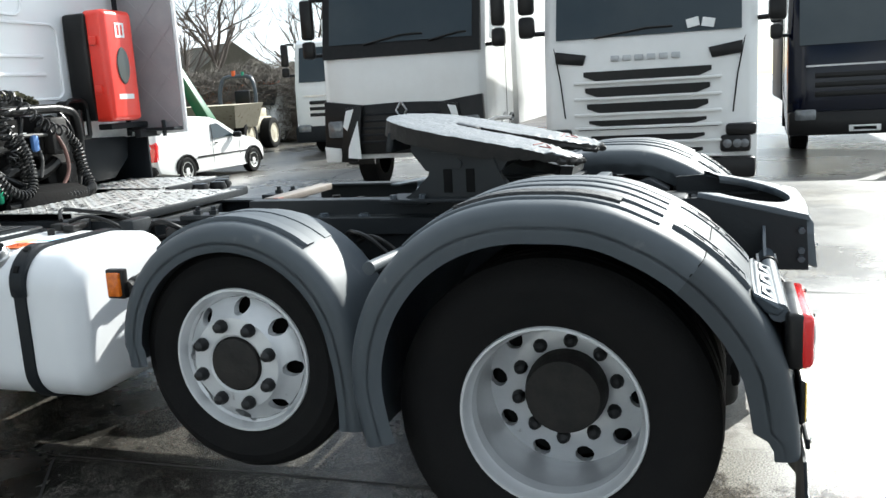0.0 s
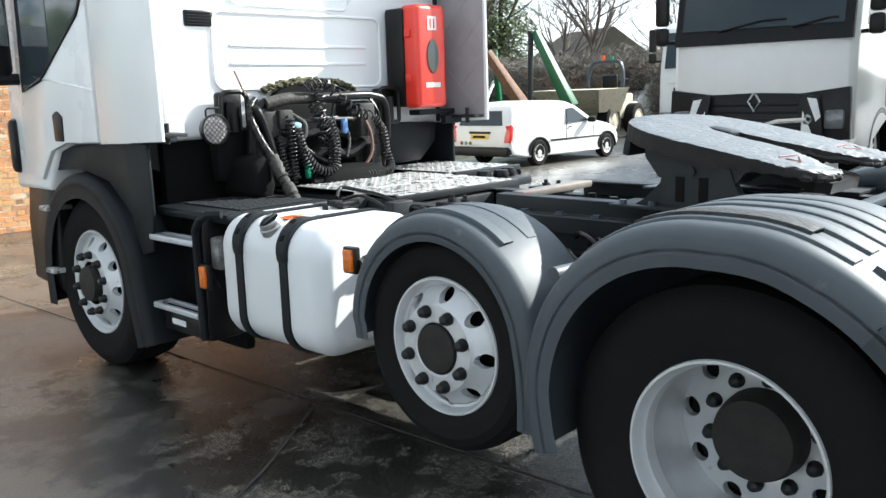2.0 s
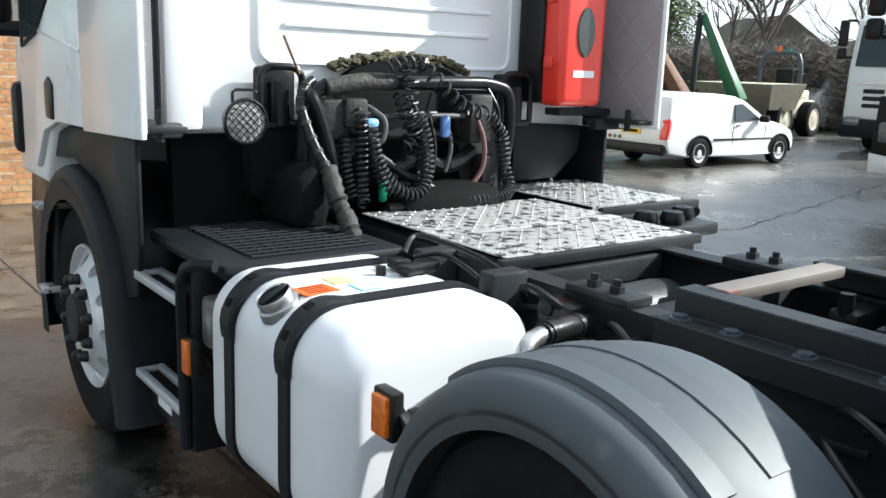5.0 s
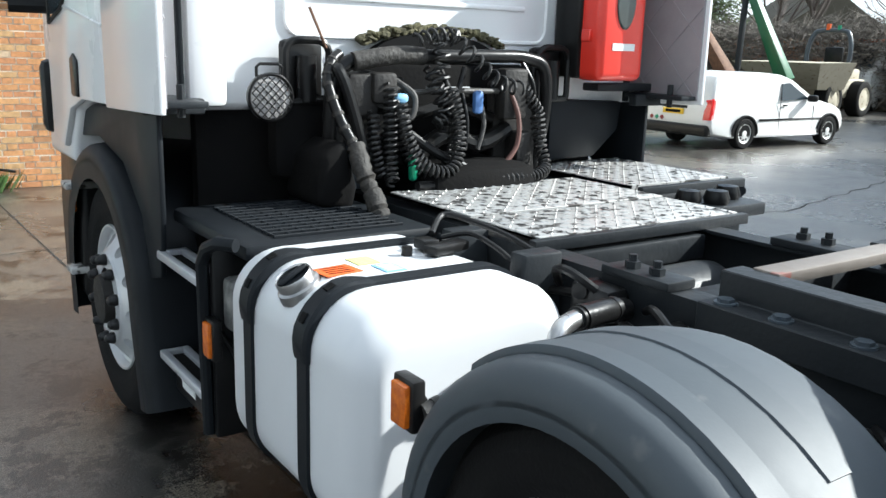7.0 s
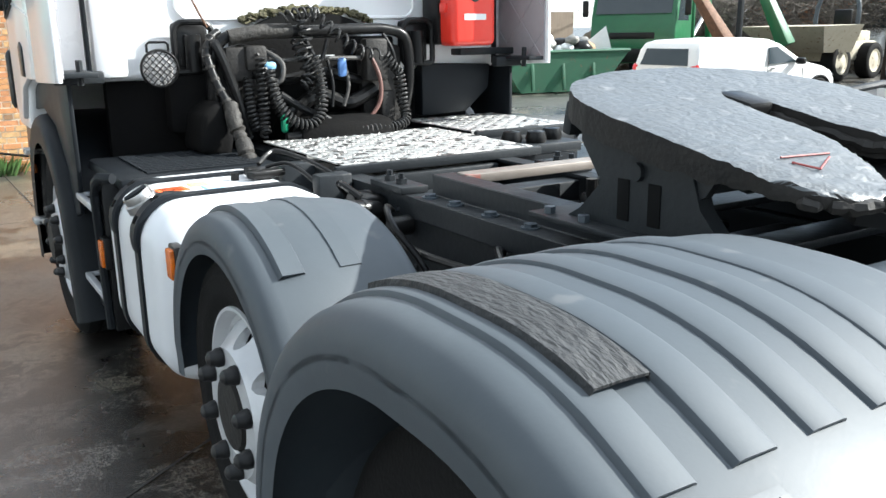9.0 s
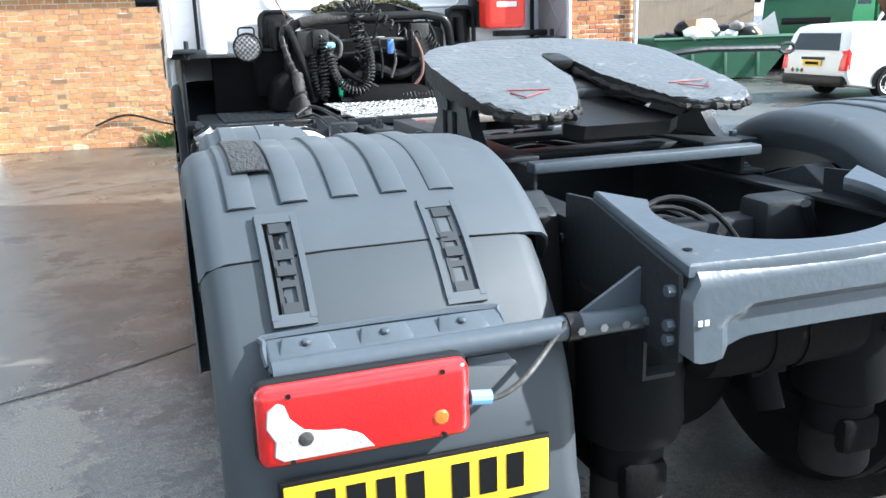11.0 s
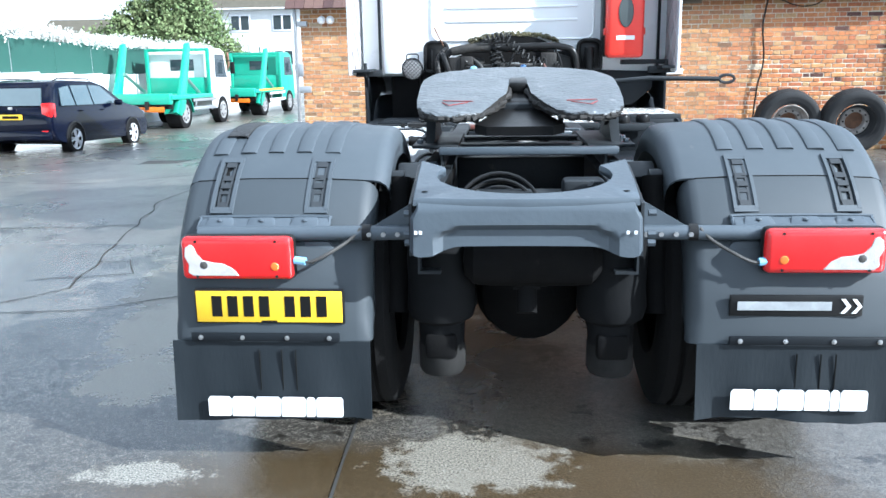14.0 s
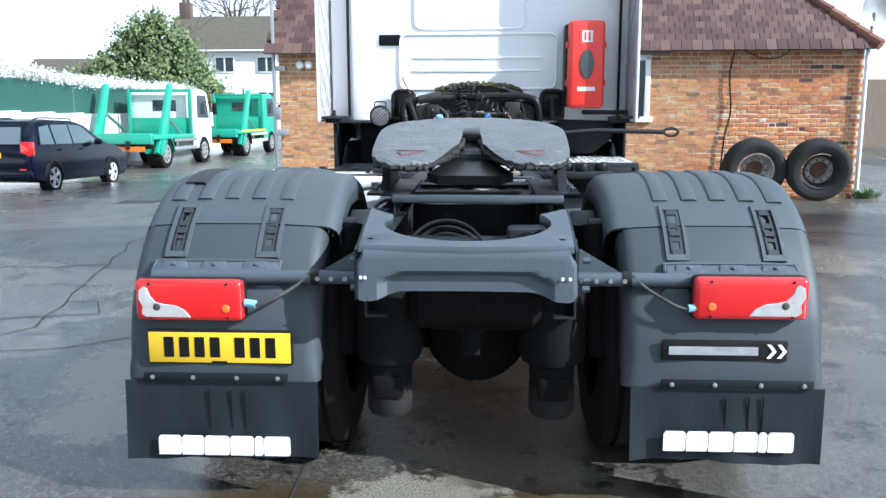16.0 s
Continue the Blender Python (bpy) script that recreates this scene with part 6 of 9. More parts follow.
for x, lx in ((-0.585, 0.20), (0.565, 0.18)):
    fr = Build()
    ring = []
    r, hw, z0, z1 = 0.05, 0.085, 1.33, 1.545
    for cx, cz, a0 in ((hw - r, z1 - r, 0), (-hw + r, z1 - r, 90), (-hw + 0.02, z0 + 0.02, 180), (hw - 0.02, z0 + 0.02, 270)):
        rr = r if a0 < 180 else 0.02
        ring += [(x + cx + rr * math.cos(radians(a0 + t)), 3.09, cz + rr * math.sin(radians(a0 + t))) for t in range(0, 91, 18)]
    ring.append(ring[0])
    part("socket_frame", fr.tube(ring, 0.014, 8).box((x, 3.15, 1.44), (0.165, 0.04, 0.21), 0.02).cyl((x, 3.10, 1.33), (x, 3.10, 1.49), 0.036, 16), M_BLACK, sp, "black framed socket housing")
def across(pts, k=0.85, d=-0.17):
    """Narrows the hoses across the truck and shifts them left of its middle, to fit the camera's view."""
    return [(k * p[0] + d, p[1], p[2]) for p in pts]


hoop = spline(across([(-0.40, 3.06, 1.02), (-0.43, 3.02, 1.25), (-0.42, 3.0, 1.40), (-0.35, 3.0, 1.475), (-0.20, 2.99, 1.497), (0.15, 2.99, 1.50), (0.40, 2.99, 1.505), (0.60, 3.0, 1.50), (0.72, 3.0, 1.45), (0.75, 3.02, 1.25), (0.72, 3.06, 1.04)]), 8)
part("hose_hoop", Build().tube(hoop, 0.026, 12), M_BLACK, truck, "black tube hoop carrying the hoses")
part("hose_rail", Build().tube(across([(-0.30, 2.98, 1.36), (0.10, 2.96, 1.375), (0.42, 2.98, 1.37)]), 0.011, 8), M_OLD, truck)
part("wrapped_section", Build().tube(spline(across([(-0.34, 2.985, 1.475), (-0.15, 2.975, 1.50), (0.0, 2.98, 1.50)])), 0.034, 12), M_TAPE, truck, "tape-wrapped hose bundle over the hoop")
foam = Build()
random.seed(5)
for k in range(150):
    t = k / 149
    x = -0.33 + 0.66 * t
    z = 1.545 + 0.060 * math.sin(math.pi * t) ** 0.5
    foam.box((x + random.uniform(-0.01, 0.01), 3.165 + random.uniform(-0.015, 0.01), z + random.uniform(-0.022, 0.008)), (random.uniform(0.012, 0.04), 0.03, random.uniform(0.008, 0.022)), 0.004, Matrix.Rotation(random.uniform(-0.6, 0.6), 4, "Y"), 1)
part("crumbling_seal", foam, mat("crumbling_foam", (0.16, 0.145, 0.07), 0.9, col2=(0.022, 0.02, 0.015), scale=14, amount=0.5, bump=0.8, bscale=60), truck, "crumbling yellow-black foam seal above the hoses")
# no real opening: a black sheet paints the intake's shade
part("intake_hole", Build().prism([(-0.30 + 0.60 * (0.5 - 0.5 * math.cos(radians(a))), 1.48 + 0.105 * math.sin(radians(a))) for a in range(0, 181, 10)], 3.19, 3.145, "y"), M_INKSHADE, truck, "black sheet standing for the shaded opening in the cab's rear wall")

COILS = [
    ([(0.05, 2.95, 1.565), (0.06, 2.93, 1.50), (0.05, 2.92, 1.40), (0.06, 2.92, 1.30), (0.05, 2.92, 1.24)], 0.034, 0.036),
    ([(-0.19, 2.94, 1.40), (-0.20, 2.92, 1.25), (-0.21, 2.90, 1.10), (-0.22, 2.87, 1.05)], 0.026, 0.020),
    ([(-0.14, 2.93, 1.30), (-0.13, 2.91, 1.18), (-0.06, 2.90, 1.085), (0.04, 2.89, 1.075), (0.11, 2.90, 1.16), (0.12, 2.92, 1.28), (0.10, 2.94, 1.38)], 0.025, 0.019),
    ([(0.64, 2.96, 1.27), (0.645, 2.93, 1.16), (0.63, 2.88, 1.075), (0.54, 2.84, 1.05), (0.38, 2.82, 1.048), (0.22, 2.84, 1.052)], 0.026, 0.020),
    ([(0.02, 2.95, 1.46), (0.03, 2.93, 1.40), (0.09, 2.92, 1.30), (0.02, 2.91, 1.26)], 0.030, 0.026),
    ([(-0.06, 2.95, 1.555), (0.02, 2.94, 1.575), (0.10, 2.94, 1.58), (0.16, 2.95, 1.57)], 0.028, 0.030),
    ([(0.10, 2.93, 1.58), (0.18, 2.91, 1.52), (0.26, 2.90, 1.46), (0.36, 2.895, 1.405), (0.48, 2.90, 1.385)], 0.032, 0.044),
    ([(-0.17, 2.90, 1.34), (-0.15, 2.86, 1.20), (-0.08, 2.83, 1.11), (0.02, 2.82, 1.09), (0.09, 2.84, 1.15), (0.11, 2.87, 1.27), (0.09, 2.90, 1.38)], 0.024, 0.018),
    ([(0.12, 2.95, 1.36), (0.10, 2.93, 1.28), (0.08, 2.93, 1.22)], 0.022, 0.016),
    ([(-0.26, 2.96, 1.30), (-0.27, 2.93, 1.18), (-0.25, 2.91, 1.07)], 0.022, 0.017),
    ([(0.55, 2.96, 1.39), (0.60, 2.95, 1.33), (0.645, 2.95, 1.28), (0.648, 2.93, 1.16)], 0.024, 0.019),
]
for pts, r, pitch in COILS:
    part("coiled_air_line", Build().tube(coil(across(pts), r * 0.86, pitch * 1.0 + 0.002), 0.0062, 6), M_COIL, truck, "black coiled air line hanging behind the cab")
CABLES = [
    ([(-0.40, 3.02, 1.42), (-0.42, 2.97, 1.45), (-0.39, 2.95, 1.38), (-0.33, 2.95, 1.22), (-0.28, 2.95, 1.04)], 0.022, M_BLACK, "ribbed black conduit"),
    ([(-0.16, 2.98, 1.42), (-0.08, 2.93, 1.36), (-0.10, 2.92, 1.28), (-0.16, 2.94, 1.30)], 0.012, M_OLD, "dirty hose"),
    ([(-0.10, 2.93, 1.22), (0.02, 2.90, 1.15), (0.14, 2.88, 1.10), (0.18, 2.86, 1.05), (0.05, 2.84, 1.04), (-0.12, 2.84, 1.04)], 0.018, M_BLACK, "black cable"),
    ([(0.30, 2.97, 1.36), (0.31, 2.94, 1.25), (0.27, 2.93, 1.15)], 0.009, M_OLD, "thin cable"),
    ([(0.45, 2.96, 1.40), (0.50, 2.93, 1.28), (0.49, 2.92, 1.16), (0.40, 2.92, 1.07)], 0.010, mat("reddish_cable", (0.16, 0.075, 0.06), 0.6), "faded red cable"),
    ([(0.20, 2.97, 1.38), (0.215, 2.94, 1.26), (0.20, 2.93, 1.15)], 0.008, M_BLACK, "thin cable"),
    ([(0.56, 2.98, 1.48), (0.60, 2.95, 1.40), (0.62, 2.95, 1.30), (0.645, 2.96, 1.27)], 0.009, M_BLACK, "thin cable"),
    ([(-0.42, 3.06, 1.52), (-0.47, 3.05, 1.60), (-0.50, 3.05, 1.655)], 0.005, M_RUST, "thin rusty rod"),
    ([(0.08, 2.97, 1.46), (0.14, 2.94, 1.36), (0.20, 2.95, 1.46)], 0.011, M_BLACK, "cable loop"),
    ([(-0.05, 3.0, 1.10), (0.15, 3.02, 1.2), (0.35, 3.02, 1.16), (0.52, 3.02, 1.22)], 0.035, M_BLACK, "dark hose"),
    ([(-0.22, 3.02, 1.32), (-0.02, 3.05, 1.28), (0.2, 3.06, 1.31), (0.45, 3.05, 1.26)], 0.025, M_BLACK, "dark hose"),
]
for pts, r, mm, lab in CABLES:
    part("cable", Build().tube(spline(across(pts), 7), r, 10), mm, truck, lab)
loom = spline([(-0.49, 3.03, 1.50), (-0.535, 3.005, 1.47), (-0.565, 2.97, 1.40), (-0.548, 2.91, 1.28), (-0.512, 2.855, 1.175), (-0.505, 2.81, 1.10)], 10)
lm = part("cable_loom", Build().tube(loom, 0.019, 12), M_BLACK, truck, "black cable loom with taped rings")
for q in range(8, 48, 4):
    part("tape_ring", Build().cyl(loom[q], loom[q + 1], 0.0215, 12), M_TAPE, lm)
sleeve = spline([(-0.513, 2.862, 1.185), (-0.508, 2.80, 1.09), (-0.500, 2.74, 1.01), (-0.497, 2.70, 0.945), (-0.490, 2.67, 0.90)], 7)
rl = random.Random(23)
part("loom_sleeve", Build().tube([p + Vector((rl.uniform(-1, 1), rl.uniform(-1, 1), 0)) * 0.003 for p in sleeve], [0.026 + rl.uniform(0, 0.011) for p in sleeve], 12), M_TAPE, truck, "thick dirty torn sleeve on the loom")
for c, sz, mm, lab in (((-0.21, 2.975, 1.385), (0.10, 0.07, 0.11), M_HUB, "dirty hose coupling"), ((-0.30, 3.0, 1.36), (0.12, 0.08, 0.15), M_HUB, "dirty bracket"),
                       ((0.28, 2.95, 1.33), (0.045, 0.03, 0.09), M_BLUE, "blue electrical plug"), ((-0.15, 2.92, 1.35), (0.055, 0.03, 0.035), M_PALEBLUE, "pale blue coupling"),
                       ((-0.10, 2.90, 1.10), (0.034, 0.034, 0.10), M_GREENP, "green hose coupling"), ((0.50, 2.98, 1.36), (0.12, 0.07, 0.20), M_HUB, "dirty socket plate"),
                       ((0.57, 3.0, 1.10), (0.08, 0.10, 0.22), M_HUB, "dirty bracket foot"),
                       ((-0.30, 3.0, 1.10), (0.10, 0.06, 0.16), M_GUARD, "grey bracket")):
    part("fitting", Build().box(across([c])[0], sz, 0.015), mm, truck, lab)
part("engine_wing", Build().prism([(0.62, 1.325), (1.06, 1.31), (1.045, 1.18), (0.90, 1.06), (0.62, 1.05)], 3.15, 3.28, "y").bevel(0.012, 2), M_GUARD2, truck, "dark plastic wing behind the cab")
part("hose_mounting", Build().prism([(-0.50, 1.02), (-0.52, 1.40), (-0.40, 1.45), (-0.22, 1.42), (-0.20, 1.30), (-0.33, 1.20), (-0.36, 1.02)], 3.02, 3.08, "y").bevel(0.012, 2), M_HUB, truck, "dirty cast mounting plate for the hoses")
part("hose_mounting", Build().prism([(0.22, 1.02), (0.20, 1.40), (0.30, 1.46), (0.43, 1.42), (0.44, 1.02)], 3.03, 3.08, "y").bevel(0.012, 2), M_HUB, truck, "dirty cast mounting plate for the hoses")
part("arch_liner", Build().prism([(-0.66, 0.99), (-0.64, 1.16), (-0.55, 1.22), (-0.50, 1.05), (-0.52, 0.96)], 2.86, 3.14, "y").bevel(0.03, 3), M_SHADEBLACK, truck, "black moulded liner beside the platform")
part("warning_strip", Build().box((-0.06, 2.97, 1.378), (0.20, 0.006, 0.022), 0.002), M_GREYINK, truck, "pale worn strip on the hose rail")

# service lines along the left rail, inside the wheel arches
for pts, r in (([(-0.42, 1.95, 0.90), (-0.45, 1.75, 0.93), (-0.46, 1.55, 0.88), (-0.44, 1.35, 0.84), (-0.43, 0.9, 0.86)], 0.012), ([(-0.41, 1.60, 0.93), (-0.47, 1.52, 0.96), (-0.50, 1.42, 0.92), (-0.46, 1.34, 0.83), (-0.43, 1.30, 0.74)], 0.011),
               ([(-0.41, 0.98, 0.92), (-0.47, 0.92, 0.95), (-0.52, 0.82, 0.93), (-0.54, 0.72, 0.85), (-0.50, 0.66, 0.76)], 0.010), ([(-0.41, 0.92, 0.90), (-0.46, 0.84, 0.93), (-0.50, 0.75, 0.90), (-0.51, 0.66, 0.82), (-0.47, 0.60, 0.74)], 0.010),
               ([(-0.41, 1.02, 0.86), (-0.50, 0.95, 0.88), (-0.57, 0.84, 0.84), (-0.58, 0.74, 0.76)], 0.009)):
    part("brake_line", Build().tube(spline(pts, 7), r, 8), M_BLACK, truck, "black brake line looping beside the rail")
for pts in ([(-0.22, 1.10, 0.97), (-0.05, 1.02, 1.0), (0.12, 1.08, 0.98), (0.25, 0.98, 0.96)], [(-0.26, 0.92, 0.96), (-0.06, 0.88, 1.01), (0.14, 0.94, 0.99), (0.27, 0.86, 0.97)], [(-0.25, 0.80, 0.95), (0.0, 0.80, 1.0), (0.22, 0.78, 0.95)]):
    part("air_line", Build().tube(spline(pts, 7), 0.012, 8), M_BLACK, truck, "black air line between the rails")
part("coupling_lever", Build().box((0.10, 0.82, 1.06), (0.34, 0.035, 0.018), 0.004, Matrix.Rotation(0.3, 4, "Z")).box((0.18, 0.90, 1.075), (0.26, 0.05, 0.010), 0.003, Matrix.Rotation(-0.25, 4, "Z")).cyl((0.05, 0.80, 1.03), (0.05, 0.80, 1.09), 0.02, 10), M_FRAMEG, truck, "grey levers and plates ahead of the coupling")

# number plate and dealer plate
npl = part("number_plate", Build().box((-0.905, -0.682, 0.602), (0.535, 0.012, 0.128), 0.006).box((-0.905, -0.688, 0.602), (0.525, 0.006, 0.118), 0.003), M_BLACK, truck, "yellow number plate on a black backing")
part("plate_face", Build().box((-0.905, -0.6925, 0.602), (0.52, 0.004, 0.113), 0.002), M_YELLOW, npl)
for k, x in enumerate((0, 1, 2, 3, 4.6, 5.6, 6.6)):
    part("plate_bar", Build().box((-1.09 + 0.0565 * x, -0.6953, 0.604), (0.036, 0.0015, 0.075)), M_INKSHADE, npl)
part("plate_print", Build().box((-0.905, -0.6953, 0.549), (0.055, 0.0015, 0.007)), M_INKSHADE, npl)
dp = part("dealer_plate", Build().box((0.90, -0.682, 0.612), (0.44, 0.012, 0.075), 0.006), M_BLACK, truck, "black plate with white marks")
part("dealer_bar", Build().box((0.86, -0.690, 0.612), (0.31, 0.003, 0.030)), M_GREYINK, dp, "grey printed bar")
for k in range(2):
    x = 1.045 + 0.036 * k
    part("chevron", Build().prism([(x, 0.637), (x + 0.014, 0.637), (x + 0.034, 0.612), (x + 0.014, 0.587), (x, 0.587), (x + 0.020, 0.612)], -0.6915, -0.688, "y"), M_WHITEINK, dp, "white chevron")

# rear fittings are shifted, and the cab's front squeezed, to fit the camera's view
for ob in truck.children:
    n = ob.name.split(".")[0]
    ob.location.y += {"tail_lamp": 0.035, "lamp_bracket": 0.042, "mud_flap": -0.008, "number_plate": -0.010, "dealer_plate": -0.010}.get(n, 0)
    if n == "mud_flap":
        ob.location.x += 0.012
    if n == "lamp_bracket":
        ob.location.z -= 0.024
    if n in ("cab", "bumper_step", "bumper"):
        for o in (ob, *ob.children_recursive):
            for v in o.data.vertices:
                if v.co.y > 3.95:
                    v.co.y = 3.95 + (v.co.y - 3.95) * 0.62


# ---- ground ----
def fall(x, y):
    """The lane on the left side drops away past the building."""
    k = max(0.0, min(1.0, (-3.2 - x) / 2.2))
    k = k * k * (3 - 2 * k)
    z = 0.0
    for y0, z0, y1, z1 in ((5, 0, 15, -0.46), (15, -0.46, 24, -0.75), (24, -0.75, 34, -0.93), (34, -0.93, 60, -1.1)):
        if y >= y0:
            z = z0 + (z1 - z0) * min(1, (y - y0) / (y1 - y0))
    return z * k


def ground_sheet():
    xs = [-900, -300, -120, -60, -40] + [-30 + 0.8 * i for i in range(0, 38)] + [1, 2, 4, 6, 8, 10, 14, 18, 24, 30, 40, 60, 120, 300, 900]
    ys = [-900, -300, -100, -40, -20, -12, -8, -4, 0, 2, 4] + [5 + i for i in range(0, 32)] + [40, 50, 60, 80, 120, 300, 900]
    vs = [(x, y, fall(x, y)) for y in ys for x in xs]
    n = len(xs)
    fs = [[j * n + i, j * n + i + 1, (j + 1) * n + i + 1, (j + 1) * n + i] for j in range(len(ys) - 1) for i in range(n - 1)]
    return fix(mesh_of(vs, fs, 0), 60)


solo("ground", ground_sheet(), M_GROUND, "worn damp concrete and asphalt yard with oil stains", "ground", kind="structure")


def ribbon(pts, w, z=0.004):
    b = Build()
    pts = [Vector((p[0], p[1], 0)) for p in pts]
    vs, fs = [], []
    for i, p in enumerate(pts):
        t = (pts[min(i + 1, len(pts) - 1)] - pts[max(i - 1, 0)]).normalized()
        q = Vector((-t.y, t.x, 0)) * w * (0.6 + 0.8 * noise.noise(p * 3.1 + Vector((0, 0, 4))) ** 2 + 0.4 * random.random()) / 2
        g = fall(p.x, p.y)
        vs += [(p.x - q.x, p.y - q.y, g + z), (p.x + q.x, p.y + q.y, g + z)]
    fs = [[2 * i, 2 * i + 1, 2 * i + 3, 2 * i + 2] for i in range(len(pts) - 1)]
    return b.add(vs, fs)


def wander(pts, step=0.12, amp=0.03):
    out = []
    for a, c in zip(pts, pts[1:]):
        a, c = Vector((*a, 0)), Vector((*c, 0))
        n = max(1, int((c - a).length / step))
        for i in range(n):
            p = a.lerp(c, i / n)
            out.append((p.x + amp * noise.noise(p * 2.3), p.y + amp * noise.noise(p * 2.3 + Vector((9, 9, 9)))))
    out.append((c.x, c.y))
    return out


random.seed(3)
CRACKS = [([(-0.68, -3.2), (-0.675, -0.3), (-0.66, 3.0), (-0.64, 9.9)], 0.014, 0.004), ([(-3.9, 0.4), (-2.86, 1.77), (-3.0, 2.6), (-3.24, 3.9), (-3.5, 5.2), (-3.3, 7.5)], 0.013, 0.05),
          ([(-3.0, 2.5), (-2.75, 2.55), (-2.58, 2.15), (-3.2, 2.0)], 0.012, 0.05), ([(-5.8, 3.7), (-4.6, 3.75), (-3.24, 3.9)], 0.02, 0.08), ([(-4.8, 1.2), (-2.6, 1.25), (-1.3, 1.9), (-0.7, 2.3)], 0.014, 0.06),
          ([(-2.6, 6.2), (-1.4, 6.9), (-0.66, 6.95), (2, 7.0)], 0.014, 0.02), ([(2.2, 0.6), (2.6, -0.6), (2.5, -1.6), (2.9, -3.0)], 0.014, 0.06), ([(1.7, -0.4), (2.4, -0.9), (3.2, -1.0)], 0.012, 0.05),
          ([(3.5, 6), (6, 5.2), (12, 6.4), (18, 6.2)], 0.02, 0.10), ([(-7.5, 8.0), (-5.8, 7.2), (-3.4, 7.4)], 0.018, 0.08)]
cb = Build()
for pts, w, amp in CRACKS:
    r = ribbon(wander(pts, 0.12, amp), w)
    cb.add(r.v, r.f)
solo("ground_cracks", cb, M_TAR, "dark cracks and slab joints in the yard", "cracks", kind="stuff", smooth=0)


lid = thing("manhole_cover", "dark iron manhole cover set in the lane", "manhole cover", Matrix.Translation((-5.42, 10.60, fall(-5.42, 10.60))))
part("plate", Build().box((0, 0, 0.004), (0.75, 0.55, 0.012), 0.003), M_TAR, lid)
part("rim", Build().box((0, 0.29, 0.006), (0.8, 0.03, 0.014)).box((0, -0.29, 0.006), (0.8, 0.03, 0.014)).box((0.39, 0, 0.006), (0.03, 0.6, 0.014)).box((-0.39, 0, 0.006), (0.03, 0.6, 0.014)), M_FRAME, lid)
grate = thing("drain_grate", "dark iron drain grate beside the building", "drain", Matrix.Translation((-3.36, 10.28, fall(-3.36, 10.28))))
part("surround", Build().box((0, 0.19, 0.004), (0.42, 0.03, 0.014)).box((0, -0.19, 0.004), (0.42, 0.03, 0.014)).box((0.2, 0, 0.004), (0.03, 0.35, 0.014)).box((-0.2, 0, 0.004), (0.03, 0.35, 0.014)), M_FRAME, grate)
# black slab standing for the shade below the grate
part("gully", Build().box((0, 0, 0.002), (0.38, 0.36, 0.006)), M_INKSHADE, grate)
for k in range(7):
    part("bar", Build().box((-0.15 + 0.05 * k, 0, 0.007), (0.018, 0.35, 0.008), 0.002), M_FRAME, grate)


# ---- vehicles ----
def car_shell(prof, hw, belt, tumble):
    """prof: the side outline (along, up), the car facing +y; narrower above the belt line."""
    cy = sum(p[0] for p in prof) / len(prof)
    cz = sum(p[1] for p in prof) / len(prof)
    out = []
    for s, k in ((-1.0, 0.965), (-0.95, 0.99), (-0.8, 1.0), (0.8, 1.0), (0.95, 0.99), (1.0, 0.965)):
        row = []
        for y, z in prof:
            x = s * (hw - max(0, z - belt) * tumble)
            row.append((x, cy + (y - cy) * k, cz + (z - cz) * k))
        out.append(row)
    return loft(out)


def small_wheel(parent, c, r, out, rim_mat, w=0.19, spokes=0, face=1.0):
    t = part("wheel", Build().lathe([(r * 0.64, 0.0), (r * 0.70, -0.012), (r * 0.92, -0.012), (r, 0.012), (r, w - 0.012), (r * 0.92, w + 0.01), (r * 0.6, w)], n=36, close=False), M_TYRE, parent, "black tyre on a pale wheel", Matrix.Translation(c) @ (Matrix() if out < 0 else Matrix.Rotation(math.pi, 4, "Z")))
    if face > 1:
        # a trim of five double spokes over a black disc, the well's shade
        part("well", Build().lathe([(r * 0.66, 0.05), (0.0, 0.06)], n=30, close=False), M_INKSHADE, t)
        b = Build().lathe([(r * 0.62, 0.02), (r * 0.72, 0.004), (r * 0.73, -0.006), (r * 0.68, -0.008), (r * 0.60, 0.004)], n=36, close=False)
        b.lathe([(r * 0.22, 0.02), (r * 0.20, -0.004), (0, -0.008)], n=20, close=False)
        for i in range(10):
            a = 2 * math.pi * (i // 2) / 5 + (0.17 if i % 2 else -0.17)
            b.tube([(0.0, r * 0.16 * math.cos(a), r * 0.16 * math.sin(a)), (0.004, r * 0.64 * math.cos(a), r * 0.64 * math.sin(a))], [r * 0.055, r * 0.075], 6)
        part("rim", b, rim_mat, t)
        return t
    b = Build().lathe([(r * 0.66, 0.012), (r * 0.64, 0.0), (r * 0.58, 0.006), (r * 0.52, 0.022), (r * 0.2, 0.004), (0, -0.004)], n=30, close=False)
    part("rim", b, rim_mat, t)
    if spokes:
        # black discs paint the shade of the wheel's holes
        for i in range(spokes):
            a = 2 * math.pi * i / spokes
            part("hole", Build().lathe([(r * 0.085, -0.001), (0, -0.003)], "x", (0.010, r * 0.42 * math.cos(a), r * 0.42 * math.sin(a)), 10, False), M_INKSHADE, t)
    return t


